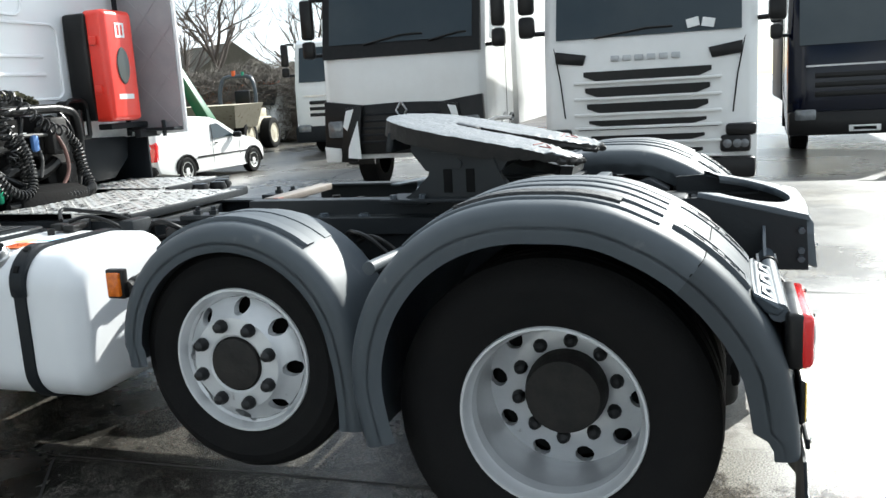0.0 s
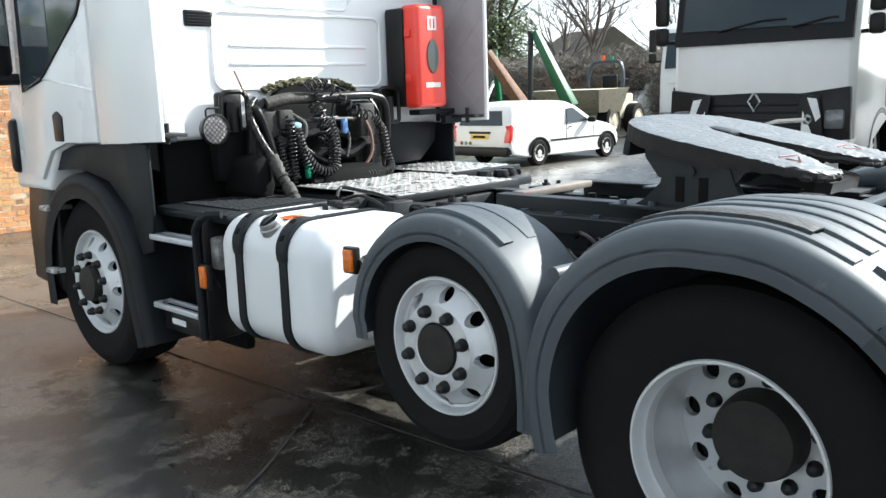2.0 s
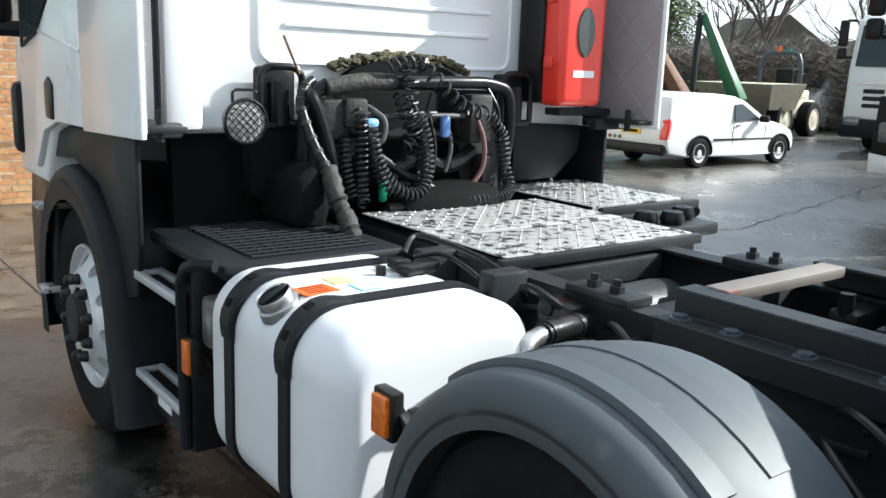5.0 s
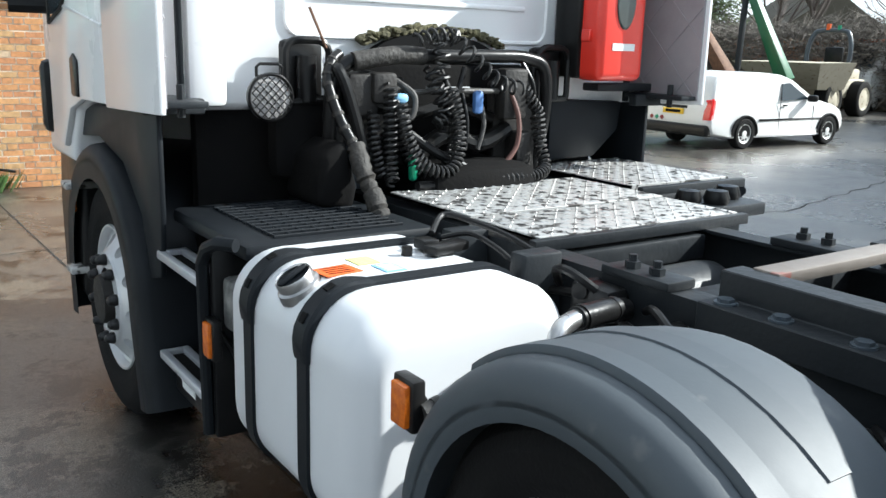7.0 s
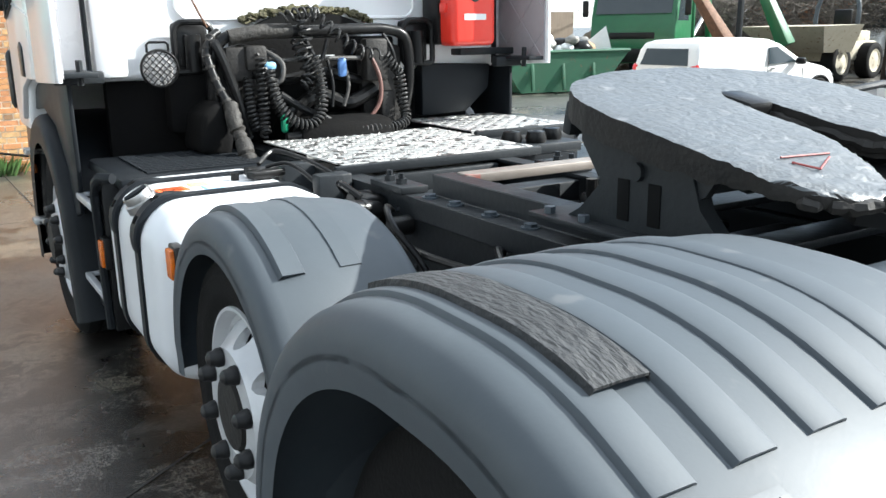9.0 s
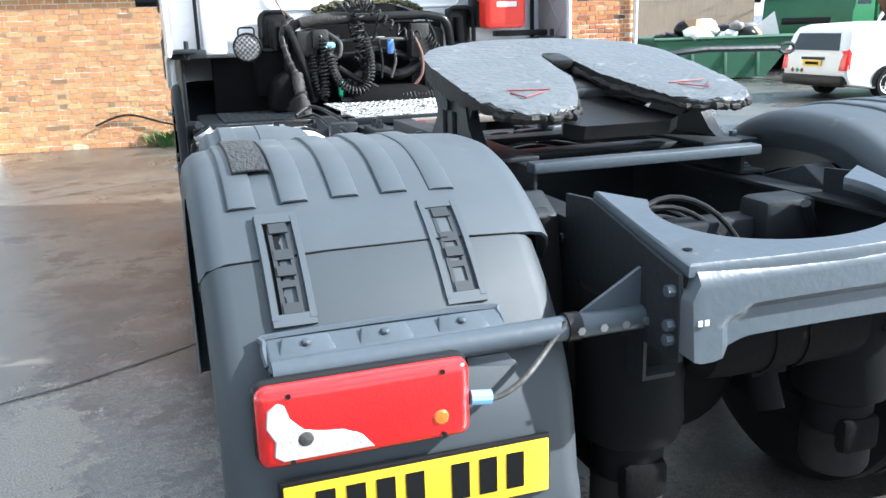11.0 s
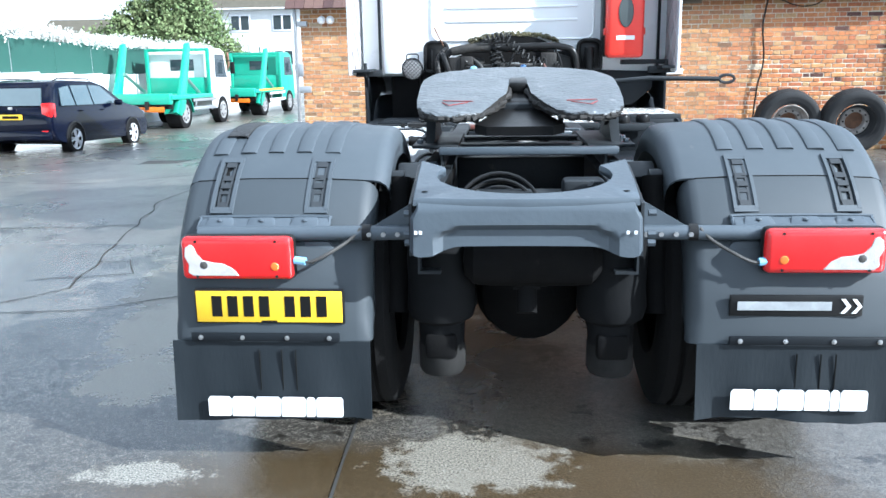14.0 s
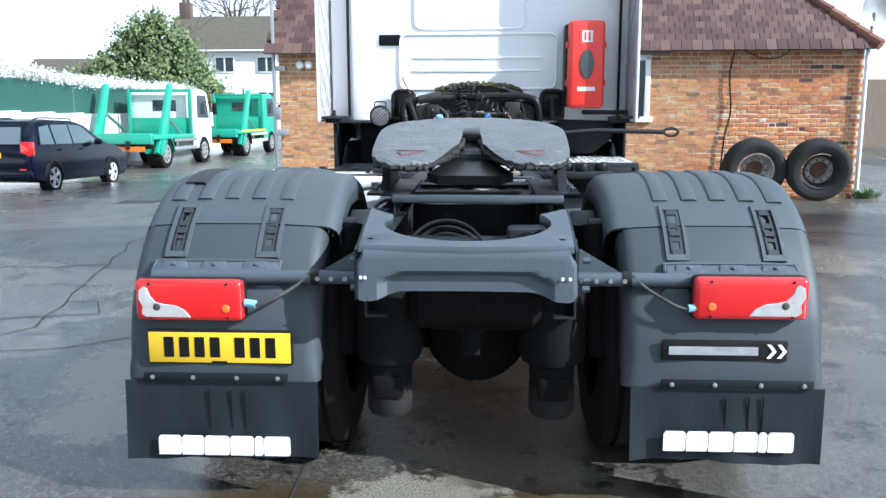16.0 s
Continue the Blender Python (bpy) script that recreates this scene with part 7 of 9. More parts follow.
def arch_ring(parent, y, z, r, x, s):
    pts = [(x, y + r * math.cos(radians(a)), z + r * math.sin(radians(a))) for a in range(-5, 186, 12)]
    part("wheel_arch", Build().tube(pts, 0.022, 6), M_BLACK, parent)
    # shade of the wheel well as a black sheet on the body side
    part("arch_shadow", Build().prism([(y + r * math.cos(radians(a)), z + r * math.sin(radians(a))) for a in range(-10, 191, 10)], x - s * 0.10, x + s * 0.003), M_INKSHADE, parent, "black sheet standing for the shade in the wheel well")


# white van, facing +x
van = thing("van", "white small panel van with dark rear window and bumper", "van", pose(9.85, 9.88, 0, 0, 0, -92.9) @ Matrix.Diagonal((0.90, 0.90, 0.80, 1)))
vp = [(0.10, 0.32), (0.02, 0.45), (0.0, 0.62), (0.03, 0.95), (0.13, 1.36), (0.24, 1.50), (0.5, 1.56), (1.6, 1.59), (2.1, 1.55), (2.45, 1.44), (3.02, 1.10), (3.12, 1.04), (3.75, 0.90), (4.02, 0.78), (4.14, 0.60), (4.16, 0.42), (4.08, 0.28), (3.6, 0.22), (0.7, 0.22)]
part("body", car_shell(vp, 0.855, 0.95, 0.16).bevel(0.012, 2, 30), M_WHITE2, van, "white painted steel body")
for s in (-1, 1):
    x = s * 0.857
    for y in (1.02, 3.62):
        wv = small_wheel(van, (s * 0.868, y, 0.322), 0.285, s, M_WHITE2, 0.17, 9)
        wv.matrix_basis = wv.matrix_basis @ Matrix.Diagonal((1, 1, 0.90 / 0.80, 1))
        arch_ring(van, y, 0.335, 0.36, s * 0.860, s)
    part("side_window", loft([[(s * (0.862 - (z - 0.95) * 0.165 - d), y, z) for y, z in ((2.05, 1.00), (2.08, 1.36), (2.32, 1.38), (2.9, 1.03))] for d in (0, 0.01)]), M_DARKGLASS, van, "dark side window")
    part("rubbing_strip", Build().box((x, 2.4, 0.60), (0.02, 1.95, 0.045), 0.006), M_BLACK, van)
    part("sill", Build().box((x - s * 0.01, 2.3, 0.27), (0.03, 1.9, 0.07), 0.01), M_WHITE2, van)
    part("door_gap", Build().box((s * 0.8515, 2.02, 0.72), (0.008, 0.008, 0.65)), M_INKSHADE, van)
    part("door_gap", Build().box((s * 0.8515, 3.08, 0.62), (0.008, 0.008, 0.55)), M_INKSHADE, van)
    part("door_handle", Build().box((x - s * 0.002, 2.16, 0.90), (0.02, 0.13, 0.03), 0.006), M_BLACK, van)
    part("mirror", Build().box((s * 0.96, 2.86, 1.05), (0.20, 0.12, 0.15), 0.04), M_BLACK, van)
    part("tail_light", Build().prism([(-0.005, 0.62), (0.05, 1.02), (0.10, 1.06), (0.16, 0.98), (0.13, 0.62)], s * 0.70, s * 0.853).bevel(0.01), M_LENSRED, van, "tall red tail light")
    part("headlight", Build().box((s * 0.66, 4.02, 0.68), (0.34, 0.16, 0.14), 0.04), M_HEAD, van)
part("rear_window", loft([[(x * k, y - d, z) for x, y, z in ((-0.63, 0.045, 1.03), (0.63, 0.045, 1.03), (0.55, 0.135, 1.38), (-0.55, 0.135, 1.38))] for k, d in ((1, 0.012), (1, -0.02))]), M_DARKGLASS, van, "dark rear window")
part("rear_bumper", Build().box((0, 0.07, 0.40), (1.66, 0.20, 0.24), 0.06, seg=3), M_BLACK, van, "black plastic rear bumper")
part("front_bumper", Build().box((0, 4.10, 0.38), (1.60, 0.16, 0.26), 0.06, seg=3), M_BLACK, van)
part("windscreen", loft([[(x, y, z + d) for x, y, z in ((-0.68, 3.0, 1.12), (0.68, 3.0, 1.12), (0.6, 2.42, 1.455), (-0.6, 2.42, 1.455))] for d in (0.012, -0.01)]), M_DARKGLASS, van)
part("plate_recess", Build().box((0, 0.01, 0.86), (0.62, 0.03, 0.06), 0.01), M_BLACK, van)
vpl = part("number_plate", Build().box((0, -0.005, 0.76), (0.50, 0.02, 0.115), 0.004), M_YELLOW, van, "yellow number plate")
part("plate_bar", Build().box((0, -0.0165, 0.76), (0.36, 0.003, 0.055)), M_INKSHADE, van)
for k, mm in enumerate((M_RED_MARK, M_GREENP, M_RED_MARK)):
    part("diamond_sticker", Build().box((-0.53 + 0.13 * k, -0.004, 0.60), (0.075, 0.01, 0.075), 0, Matrix.Rotation(radians(45), 4, "Y")), mm, van, "small diamond sticker")

# dark estate car facing +y
car = thing("estate_car", "dark navy estate car parked by the white wall", "car", pose(-9.62, 14.55, fall(-9.6, 16.0), -2.0, 0, -4))
cp = [(-0.72, 0.30), (-0.85, 0.48), (-0.88, 0.72), (-0.80, 0.98), (-0.62, 1.38), (-0.48, 1.50), (0.0, 1.55), (1.1, 1.53), (1.55, 1.44), (2.30, 1.06), (2.42, 1.02), (3.05, 0.92), (3.35, 0.78), (3.50, 0.58), (3.50, 0.34), (3.36, 0.22), (-0.4, 0.22)]
part("body", car_shell(cp, 0.865, 0.92, 0.20).bevel(0.015, 2, 30), M_NAVY, car, "dark navy painted body")
for s in (-1, 1):
    for y in (0.0, 2.63):
        small_wheel(car, (s * 0.878, y, 0.31), 0.325, s, M_SILVER, 0.19, 7, 1.1)
        arch_ring(car, y, 0.31, 0.36, s * 0.870, s)
    for q in (((-0.42, 1.02), (-0.34, 1.38), (0.02, 1.43), (0.12, 1.02)), ((0.18, 1.02), (0.10, 1.43), (0.78, 1.44), (0.86, 1.02)), ((0.92, 1.02), (0.84, 1.44), (1.35, 1.42), (2.05, 1.04))):
        part("side_window", loft([[(s * (0.872 - (z - 0.92) * 0.205 - d), y, z) for y, z in q] for d in (0, 0.02)]), M_CARGLASS, car, "dark side window")
    part("roof_rail", Build().tube([(s * 0.66, -0.35, 1.53), (s * 0.67, -0.2, 1.575), (s * 0.67, 1.0, 1.575), (s * 0.66, 1.15, 1.54)], 0.016, 6), M_BLACK, car)
    part("tail_light", Build().box((s * 0.74, -0.74, 0.93), (0.22, 0.20, 0.30), 0.03), M_LENSRED, car, "red tail light")
    part("mirror", Build().box((s * 0.97, 1.80, 1.05), (0.18, 0.10, 0.13), 0.035), M_NAVY, car)
    part("door_handle", Build().box((s * 0.868, 0.35, 0.90), (0.02, 0.12, 0.03), 0.005).box((s * 0.868, 1.25, 0.90), (0.02, 0.12, 0.03), 0.005), M_NAVY, car)
    part("headlight", Build().box((s * 0.66, 3.33, 0.74), (0.34, 0.22, 0.16), 0.05), M_HEAD, car)
    part("reflector", Build().box((s * 0.70, -0.875, 0.50), (0.14, 0.02, 0.05), 0.005), M_LENSRED, car)
part("rear_window", loft([[(x, y - d, z) for x, y, z in ((-0.62, -0.80, 1.03), (0.62, -0.80, 1.03), (0.56, -0.64, 1.38), (-0.56, -0.64, 1.38))] for d in (0.012, -0.03)]), M_CARGLASS, car, "dark rear window")
part("windscreen", loft([[(x, y, z + d) for x, y, z in ((-0.70, 2.28, 1.08), (0.70, 2.28, 1.08), (0.6, 1.58, 1.44), (-0.6, 1.58, 1.44))] for d in (0.014, -0.02)]), M_CARGLASS, car)
part("number_plate", Build().box((0, -0.895, 0.80), (0.50, 0.02, 0.11), 0.004), M_YELLOW, car, "yellow number plate")
part("plate_bar", Build().box((0, -0.9065, 0.80), (0.36, 0.003, 0.055)), M_INKSHADE, car)
part("emblem", Build().box((0, -0.88, 0.98), (0.10, 0.02, 0.06), 0.01), M_STEEL, car)
part("rear_bumper", Build().box((0, -0.83, 0.42), (1.62, 0.14, 0.20), 0.05), M_NAVY, car)


def skip_lorry(name, label, m, cabcol, frame_col, arms=True, second=False):
    """Two-axle skip loader, facing +y, rear axle at the origin."""
    t = thing(name, label, "skip lorry", m, "skip lorries in the lane")
    part("chassis", Build().box((-0.42, 1.5, 0.78), (0.10, 5.6, 0.26), 0.01).box((0.42, 1.5, 0.78), (0.10, 5.6, 0.26), 0.01).box((0, -0.9, 0.75), (2.2, 0.12, 0.18), 0.02), M_BLACK, t)
    part("deck", Build().box((0, 0.6, 1.02), (2.4, 3.4, 0.14), 0.02), frame_col, t, "green loader deck")
    cabp = [(2.35, 0.75), (2.35, 2.45), (2.45, 2.62), (3.4, 2.62), (3.75, 2.5), (4.05, 1.75), (4.12, 1.3), (4.12, 0.55), (2.35, 0.55)]
    cb_ = part("cab", Build().prism(cabp, -1.12, 1.12).bevel(0.04, 3, 25), cabcol, t, "lorry cab")
    part("rear_window", Build().box((0.1, 2.345, 2.05), (0.85, 0.02, 0.38), 0.02), M_DARKGLASS, cb_)
    for s in (-1, 1):
        part("side_window", Build().prism([(2.75, 2.42), (2.75, 1.62), (3.85, 1.62), (3.6, 2.42)], s * 1.125, s * 1.10), M_DARKGLASS, cb_, "dark cab window")
        part("mirror", Build().box((s * 1.36, 3.85, 1.95), (0.16, 0.08, 0.42), 0.03).tube([(s * 1.12, 3.8, 2.2), (s * 1.35, 3.85, 2.2)], 0.02, 6), M_BLACK, cb_)
        for y, w in ((0, 0.5), (3.3, 0.28)):
            small_wheel(t, (s * 1.14, y, 0.48), 0.48, s, M_LORRYRIM, w, 8)
        gpts = arc(0, 0.5, 0.58, 0, 180, 14)
        part("mudguard", shell(Build(), gpts, [(s * 1.18, -0.05), (s * 1.18, 0.0), (s * 0.66, 0.0), (s * 0.66, -0.05)]), frame_col if not second else M_BLACK, t)
        for z in (0.62, 0.90):
            part("side_guard", Build().box((s * 1.14, 1.65, z), (0.03, 2.0, 0.11), 0.008), M_GALV if not second else M_WHITE2, t, "pale side guard rail")
        part("guard_post", Build().box((s * 1.12, 0.9, 0.75), (0.04, 0.06, 0.45)).box((s * 1.12, 2.3, 0.75), (0.04, 0.06, 0.45)), M_GALV, t)
        a0, a1 = Vector((s * 1.08, -0.35, 0.95)), Vector((s * 1.02, 0.55, 2.62))
        arm = part("lift_arm", Build().prism([(-0.75, 0.55), (-0.20, 1.35), (0.42, 2.70), (0.60, 2.75), (0.66, 2.60), (0.20, 1.30), (-0.05, 0.62), (-0.4, 0.42)], s * 1.16, s * 1.02).bevel(0.015), frame_col, t, "green lifting arm")
        part("ram", Build().cyl((s * 0.95, 1.6, 1.12), (s * 0.98, 0.25, 1.75), 0.06, 12), M_STEEL, t)
        part("headboard_post", Build().box((s * 1.10, 2.20, 1.82), (0.12, 0.12, 1.55), 0.015), frame_col, t)
    part("headboard", Build().box((0, 2.20, 2.56), (2.3, 0.10, 0.10), 0.015).box((0, 2.22, 1.35), (2.3, 0.06, 0.55), 0.015), frame_col, t, "green open headboard")
    part("tail_cross", Build().box((0, -1.05, 0.98), (2.3, 0.25, 0.34), 0.03), frame_col, t)
    part("tail_board", Build().box((0, -1.19, 0.66), (1.9, 0.03, 0.16), 0.006), M_AMBER, t, "orange rear marker board")
    if second:
        part("side_stripe", Build().box((1.205, 0.8, 1.06), (0.01, 3.0, 0.07)), M_YELLOW, t)
    return t


z1 = fall(-9.7, 25)
l1 = skip_lorry("skip_lorry", "white-cabbed skip lorry with bright green loader, empty deck", pose(-10.75, 24.2, z1, -1.2, 0, -4.5), M_WHITE2, M_TEAL)
arm = Build().prism([(-1.05, 0.85), (-0.75, 1.55), (-0.62, 2.35), (-0.50, 2.55), (-0.30, 2.50), (-0.26, 2.30), (-0.5, 2.1), (-0.55, 1.5), (-0.75, 0.8)], -1.75, -1.55).bevel(0.02)
part("swung_arm", arm, M_TEAL, l1, "green arm folded over the tail")
l2 = skip_lorry("skip_lorry", "all-green skip lorry with a yellow side stripe", pose(-10.15, 32.3, fall(-9, 33), -0.8, 0, -6), M_TEAL, M_TEAL, second=True)
part("hanging_chain", Build().tube(spline([(-0.7, 0.8, 2.6), (-0.62, 0.7, 2.1), (-0.75, 0.65, 1.8), (-0.60, 0.6, 1.5)]), 0.05, 6), M_RUST, l2)


def parked_tractor(name, label, m, style):
    """Cab-over lorry front, facing -y at y = 0; x across; z from the ground."""
    t = thing(name, label, "truck", m, "lorries parked facing the yard")
    wide = 1.235
    if style == "white_high":
        front = [(0.0, 0.55), (-0.02, 1.35), (0.0, 2.08), (0.30, 3.55), (0.6, 3.7), (2.2, 3.7), (2.2, 1.0), (1.7, 0.9), (0.6, 0.55)]
        shellm = M_WHITE2
    elif style == "white_grille":
        front = [(0.0, 0.32), (-0.03, 1.0), (0.0, 1.95), (0.22, 3.0), (0.5, 3.15), (2.2, 3.15), (2.2, 1.0), (1.6, 0.9), (0.6, 0.35)]
        shellm = M_WHITE2
    else:
        front = [(0.0, 0.35), (-0.03, 1.0), (0.0, 1.85), (0.22, 2.9), (0.5, 3.05), (2.2, 3.05), (2.2, 1.0), (1.6, 0.9), (0.6, 0.35)]
        shellm = M_NAVY if style == "dark" else M_WHITE2
    out = []
    for s, k in ((-1, 0.13), (-0.93, 0.035), (-0.72, 0.0), (0.72, 0.0), (0.93, 0.035), (1, 0.13)):
        out.append([(s * wide, y + (k if y < 1 else 0), z) for y, z in front])
    cabm = part("cab", loft(out).bevel(0.02, 2, 35), shellm, t, "lorry cab")
    for s in (-1, 1):
        small_wheel(t, (s * 1.12, 1.45, 0.5), 0.5, s, M_RIM, 0.3, 10)
        part("wheel_arch", shell(Build(), arc(1.45, 0.5, 0.6, -10, 190, 14), [(s * 1.235, -0.06), (s * 1.24, 0.0), (s * 0.8, 0.0), (s * 0.8, -0.05)]), M_BLACK, t)
        part("mirror", Build().box((s * 1.44, 0.10, 2.62), (0.20, 0.13, 0.58), 0.05).box((s * 1.44, 0.10, 2.18), (0.20, 0.13, 0.26), 0.05), M_BLACK, t, "black mirror pair")
        for z in (2.9, 2.1):
            part("mirror_arm", Build().tube([(s * 1.20, 0.2, z), (s * 1.40, 0.12, z)], 0.03, 8), M_BLACK, t)
        part("side_window", Build().prism([(0.45, 2.2), (0.62, 2.95), (1.5, 2.95), (1.5, 2.15)], s * (wide + 0.002), s * (wide - 0.01)), M_DARKGLASS, cabm)
        part("door_seam", Build().box((s * (wide + 0.001), 1.62, 1.9), (0.006, 0.012, 1.7)), M_INKSHADE, cabm)
    if style == "white_high":
        part("windscreen_surround", Build().prism([(-0.03, 2.02), (0.26, 3.40), (0.30, 3.40), (0.05, 2.02)], -1.19, 1.19), M_BLACK, cabm)
        part("windscreen", Build().prism([(-0.008, 2.22), (0.235, 3.36), (0.24, 3.36), (0.0, 2.22)], -1.08, 1.08), M_DARKGLASS, cabm, "wide dark windscreen")
        part("wiper", Build().tube([(-0.55, -0.02, 2.20), (0.05, -0.008, 2.31), (0.35, -0.002, 2.31)], 0.014, 6).tube([(0.45, -0.02, 2.20), (0.9, -0.005, 2.29), (1.0, 0.0, 2.29)], 0.014, 6), M_BLACK, cabm)
        part("steering_wheel", Build().tube([(0.62 + 0.2 * math.cos(radians(a)), 0.42, 2.36 + 0.2 * math.sin(radians(a))) for a in range(0, 361, 24)], 0.02, 6), M_BLACK, cabm)
        gp = [(-1.20, 1.42), (-0.6, 1.34), (0.0, 1.36), (0.6, 1.34), (1.20, 1.42), (1.235, 0.62), (-1.235, 0.62)]
        part("lower_front", Build().prism(gp, -0.075, 0.06, "y").bevel(0.02, 2), M_BLACK, t, "black lower front with grille")
        for k in range(5):
            part("grille_bar", Build().box((0, -0.085, 0.80 + 0.10 * k), (1.3, 0.02, 0.035), 0.006), M_GUARD2, t)
        r = 0.10
        part("emblem", Build().tube([(0, -0.095, 1.24 + r * 1.25), (r * 0.8, -0.095, 1.24), (0, -0.095, 1.24 - r * 1.25), (-r * 0.8, -0.095, 1.24), (0, -0.095, 1.24 + r * 1.25)], 0.017, 6), M_STEEL, t, "chrome diamond emblem")
        for s in (-1, 1):
            part("headlight", Build().box((s * 1.03, -0.07, 1.0), (0.26, 0.10, 0.26), 0.05), M_HEAD, t, "clear headlight")
            part("bumper_corner", Build().prism([(s * 1.235, 0.75), (s * 0.98, 0.72), (s * 0.95, 0.52), (s * 1.22, 0.52)], -0.10, 0.2, "y").bevel(0.015), M_WHITE2, t, "white bumper corner")
            ch = part("hazard_panel", Build().prism([(s * 0.86, 1.30), (s * 0.58, 1.34), (s * 0.70, 0.52), (s * 0.96, 0.52)], -0.16, -0.11, "y").bevel(0.01), M_BLACK, t, "black and white hazard panel")
            part("white_stripe", Build().prism([(s * 0.83, 1.27), (s * 0.71, 1.29), (s * 0.83, 0.98), (s * 0.89, 1.04)], -0.167, -0.16, "y"), M_WHITEINK, ch)
            part("white_stripe", Build().prism([(s * 0.66, 1.12), (s * 0.64, 0.56), (s * 0.84, 0.58), (s * 0.83, 0.72)], -0.167, -0.16, "y"), M_WHITEINK, ch)
        part("sun_visor", Build().box((0, 0.16, 3.52), (2.2, 0.3, 0.06), 0.02), M_BLACK, t)
        part("stack", Build().cyl((-1.05, 2.45, 0.9), (-1.05, 2.45, 3.4), 0.09, 14), M_GALV, t)
        part("box_body", Build().box((0, 5.2, 2.3), (2.5, 5.2, 2.9), 0.03), M_WHITE2, t, "pale box body")
    elif style == "white_grille":
        part("windscreen", Build().prism([(-0.012, 1.99), (0.185, 2.92), (0.19, 2.92), (0.0, 1.99)], -1.06, 1.06), M_DARKGLASS, cabm, "wide dark windscreen")
        part("wiper", Build().tube([(-0.6, -0.02, 1.99), (0.0, -0.005, 2.07), (0.3, 0.0, 2.07)], 0.014, 6), M_BLACK, cabm)
        for k, (x0, z0) in enumerate(((0.18, 2.06), (0.35, 2.05))):
            part("dash_paper", Build().box((x0 + 0.35, -0.025, z0 + 0.03), (0.14, 0.004, 0.10), 0, Matrix.Rotation(0.4 * (k - 0.5), 4, "Y")), M_WHITEINK, cabm, "pale paper behind the windscreen")
        for k, (z, hw) in enumerate(((1.545, 0.735), (1.355, 0.72), (1.165, 0.70), (0.985, 0.68), (0.80, 0.66), (0.63, 0.64))):
            hgt = 0.11 if k < 3 else 0.07
            part("grille_slot", Build().prism([(-hw, z + hgt / 2), (hw, z + hgt / 2), (hw, z + 0.0), (hw - 0.14, z - hgt / 2), (-hw + 0.14, z - hgt / 2), (-hw, z)], -0.036, -0.02, "y"), M_BLACK, cabm, "black grille slot")
            part("grille_lip", Build().box((0, -0.045, z - hgt / 2 - 0.02), (1.7, 0.05, 0.035), 0.012), M_WHITE2, cabm)
        part("panel_gap", Build().box((0, -0.038, 0.915), (1.62, 0.015, 0.02)), M_INKSHADE, cabm)
        for k in range(6):
            part("emblem_block", Build().box((-0.36 + 0.14 * k, -0.02, 1.74), (0.10, 0.02, 0.07), 0.008), M_GALV, cabm, "pale emblem block")
        for s in (-1, 1):
            part("corner_intake", Build().prism([(s * 0.70, 1.80), (s * 1.07, 1.86), (s * 1.07, 1.72), (s * 0.74, 1.68)], -0.035, 0.05, "y").bevel(0.008), M_BLACK, cabm, "dark corner intake")
            part("panel_gap", Build().tube([(s * 1.10, 0.035, 1.92), (s * 1.02, -0.012, 1.5), (s * 0.97, -0.022, 1.06)], 0.008, 5), M_INKSHADE, cabm)
            part("headlight", Build().box((s * 1.0, -0.005, 0.70), (0.34, 0.14, 0.20), 0.04), M_BLACK, t)
            for q in (-0.09, 0.02, 0.10):
                part("lamp", Build().lathe([(0.045, 0), (0.05, -0.02), (0.03, -0.03), (0, -0.03)], "y", (s * 1.0 + q, -0.065, 0.70), 16, False), M_HEAD, t, "clear round lamp")
        part("bumper", Build().box((0, 0.05, 0.42), (2.46, 0.26, 0.26), 0.06).box((-1.06, 0.0, 0.86), (0.34, 0.16, 0.14), 0.04).box((1.06, 0.0, 0.86), (0.34, 0.16, 0.14), 0.04), M_BLACK, t, "black bumper")
        part("number_plate", Build().box((-0.1, -0.09, 0.42), (0.5, 0.02, 0.11), 0.004), M_WHITE2, t, "white number plate")
        part("plate_bar", Build().box((-0.1, -0.102, 0.42), (0.36, 0.003, 0.055)), M_INKSHADE, t)
        part("box_body", Build().box((0, 5.2, 2.2), (2.5, 5.2, 2.7), 0.03), M_WHITE2, t)
    else:
        part("windscreen", Build().prism([(-0.015, 1.90), (0.185, 2.80), (0.19, 2.80), (0.0, 1.90)], -1.06, 1.06), M_DARKGLASS, cabm, "dark windscreen")
        part("bumper", Build().box((0, 0.02, 0.55), (2.46, 0.26, 0.42), 0.06), M_BLACK if style == "dark" else M_GUARD2, t)
        for k in range(3):
            part("grille_slot", Build().box((0, -0.035, 1.05 + 0.16 * k), (1.6, 0.02, 0.09), 0.01), M_BLACK, cabm)
        part("trim_line", Build().box((0, -0.04, 1.54), (1.9, 0.015, 0.03)), M_STEEL, cabm)
        for s in (-1, 1):
            part("headlight", Build().box((s * 0.95, -0.09, 0.70), (0.36, 0.10, 0.20), 0.04), M_HEAD, t)
        part("number_plate", Build().box((0, -0.12, 0.45), (0.5, 0.02, 0.11), 0.004), M_WHITE2, t)
        part("plate_bar", Build().box((0, -0.132, 0.45), (0.36, 0.003, 0.055)), M_INKSHADE, t)
        part("box_body", Build().box((0, 4.8, 2.3), (2.5, 4.6, 2.8), 0.03), M_FRAME if style == "dark" else M_WHITE2, t)
        for y in (0.1,):
            part("beacon", Build().cyl((0.6, 0.7, 3.05), (0.6, 0.7, 3.2), 0.07, 12), M_AMBER, t)
    return t


parked_tractor("white_tractor", "white lorry with dark windscreen, black grille and striped hazard panels", pose(8.40, 3.80, 0, 0, 0, -88), "white_high")
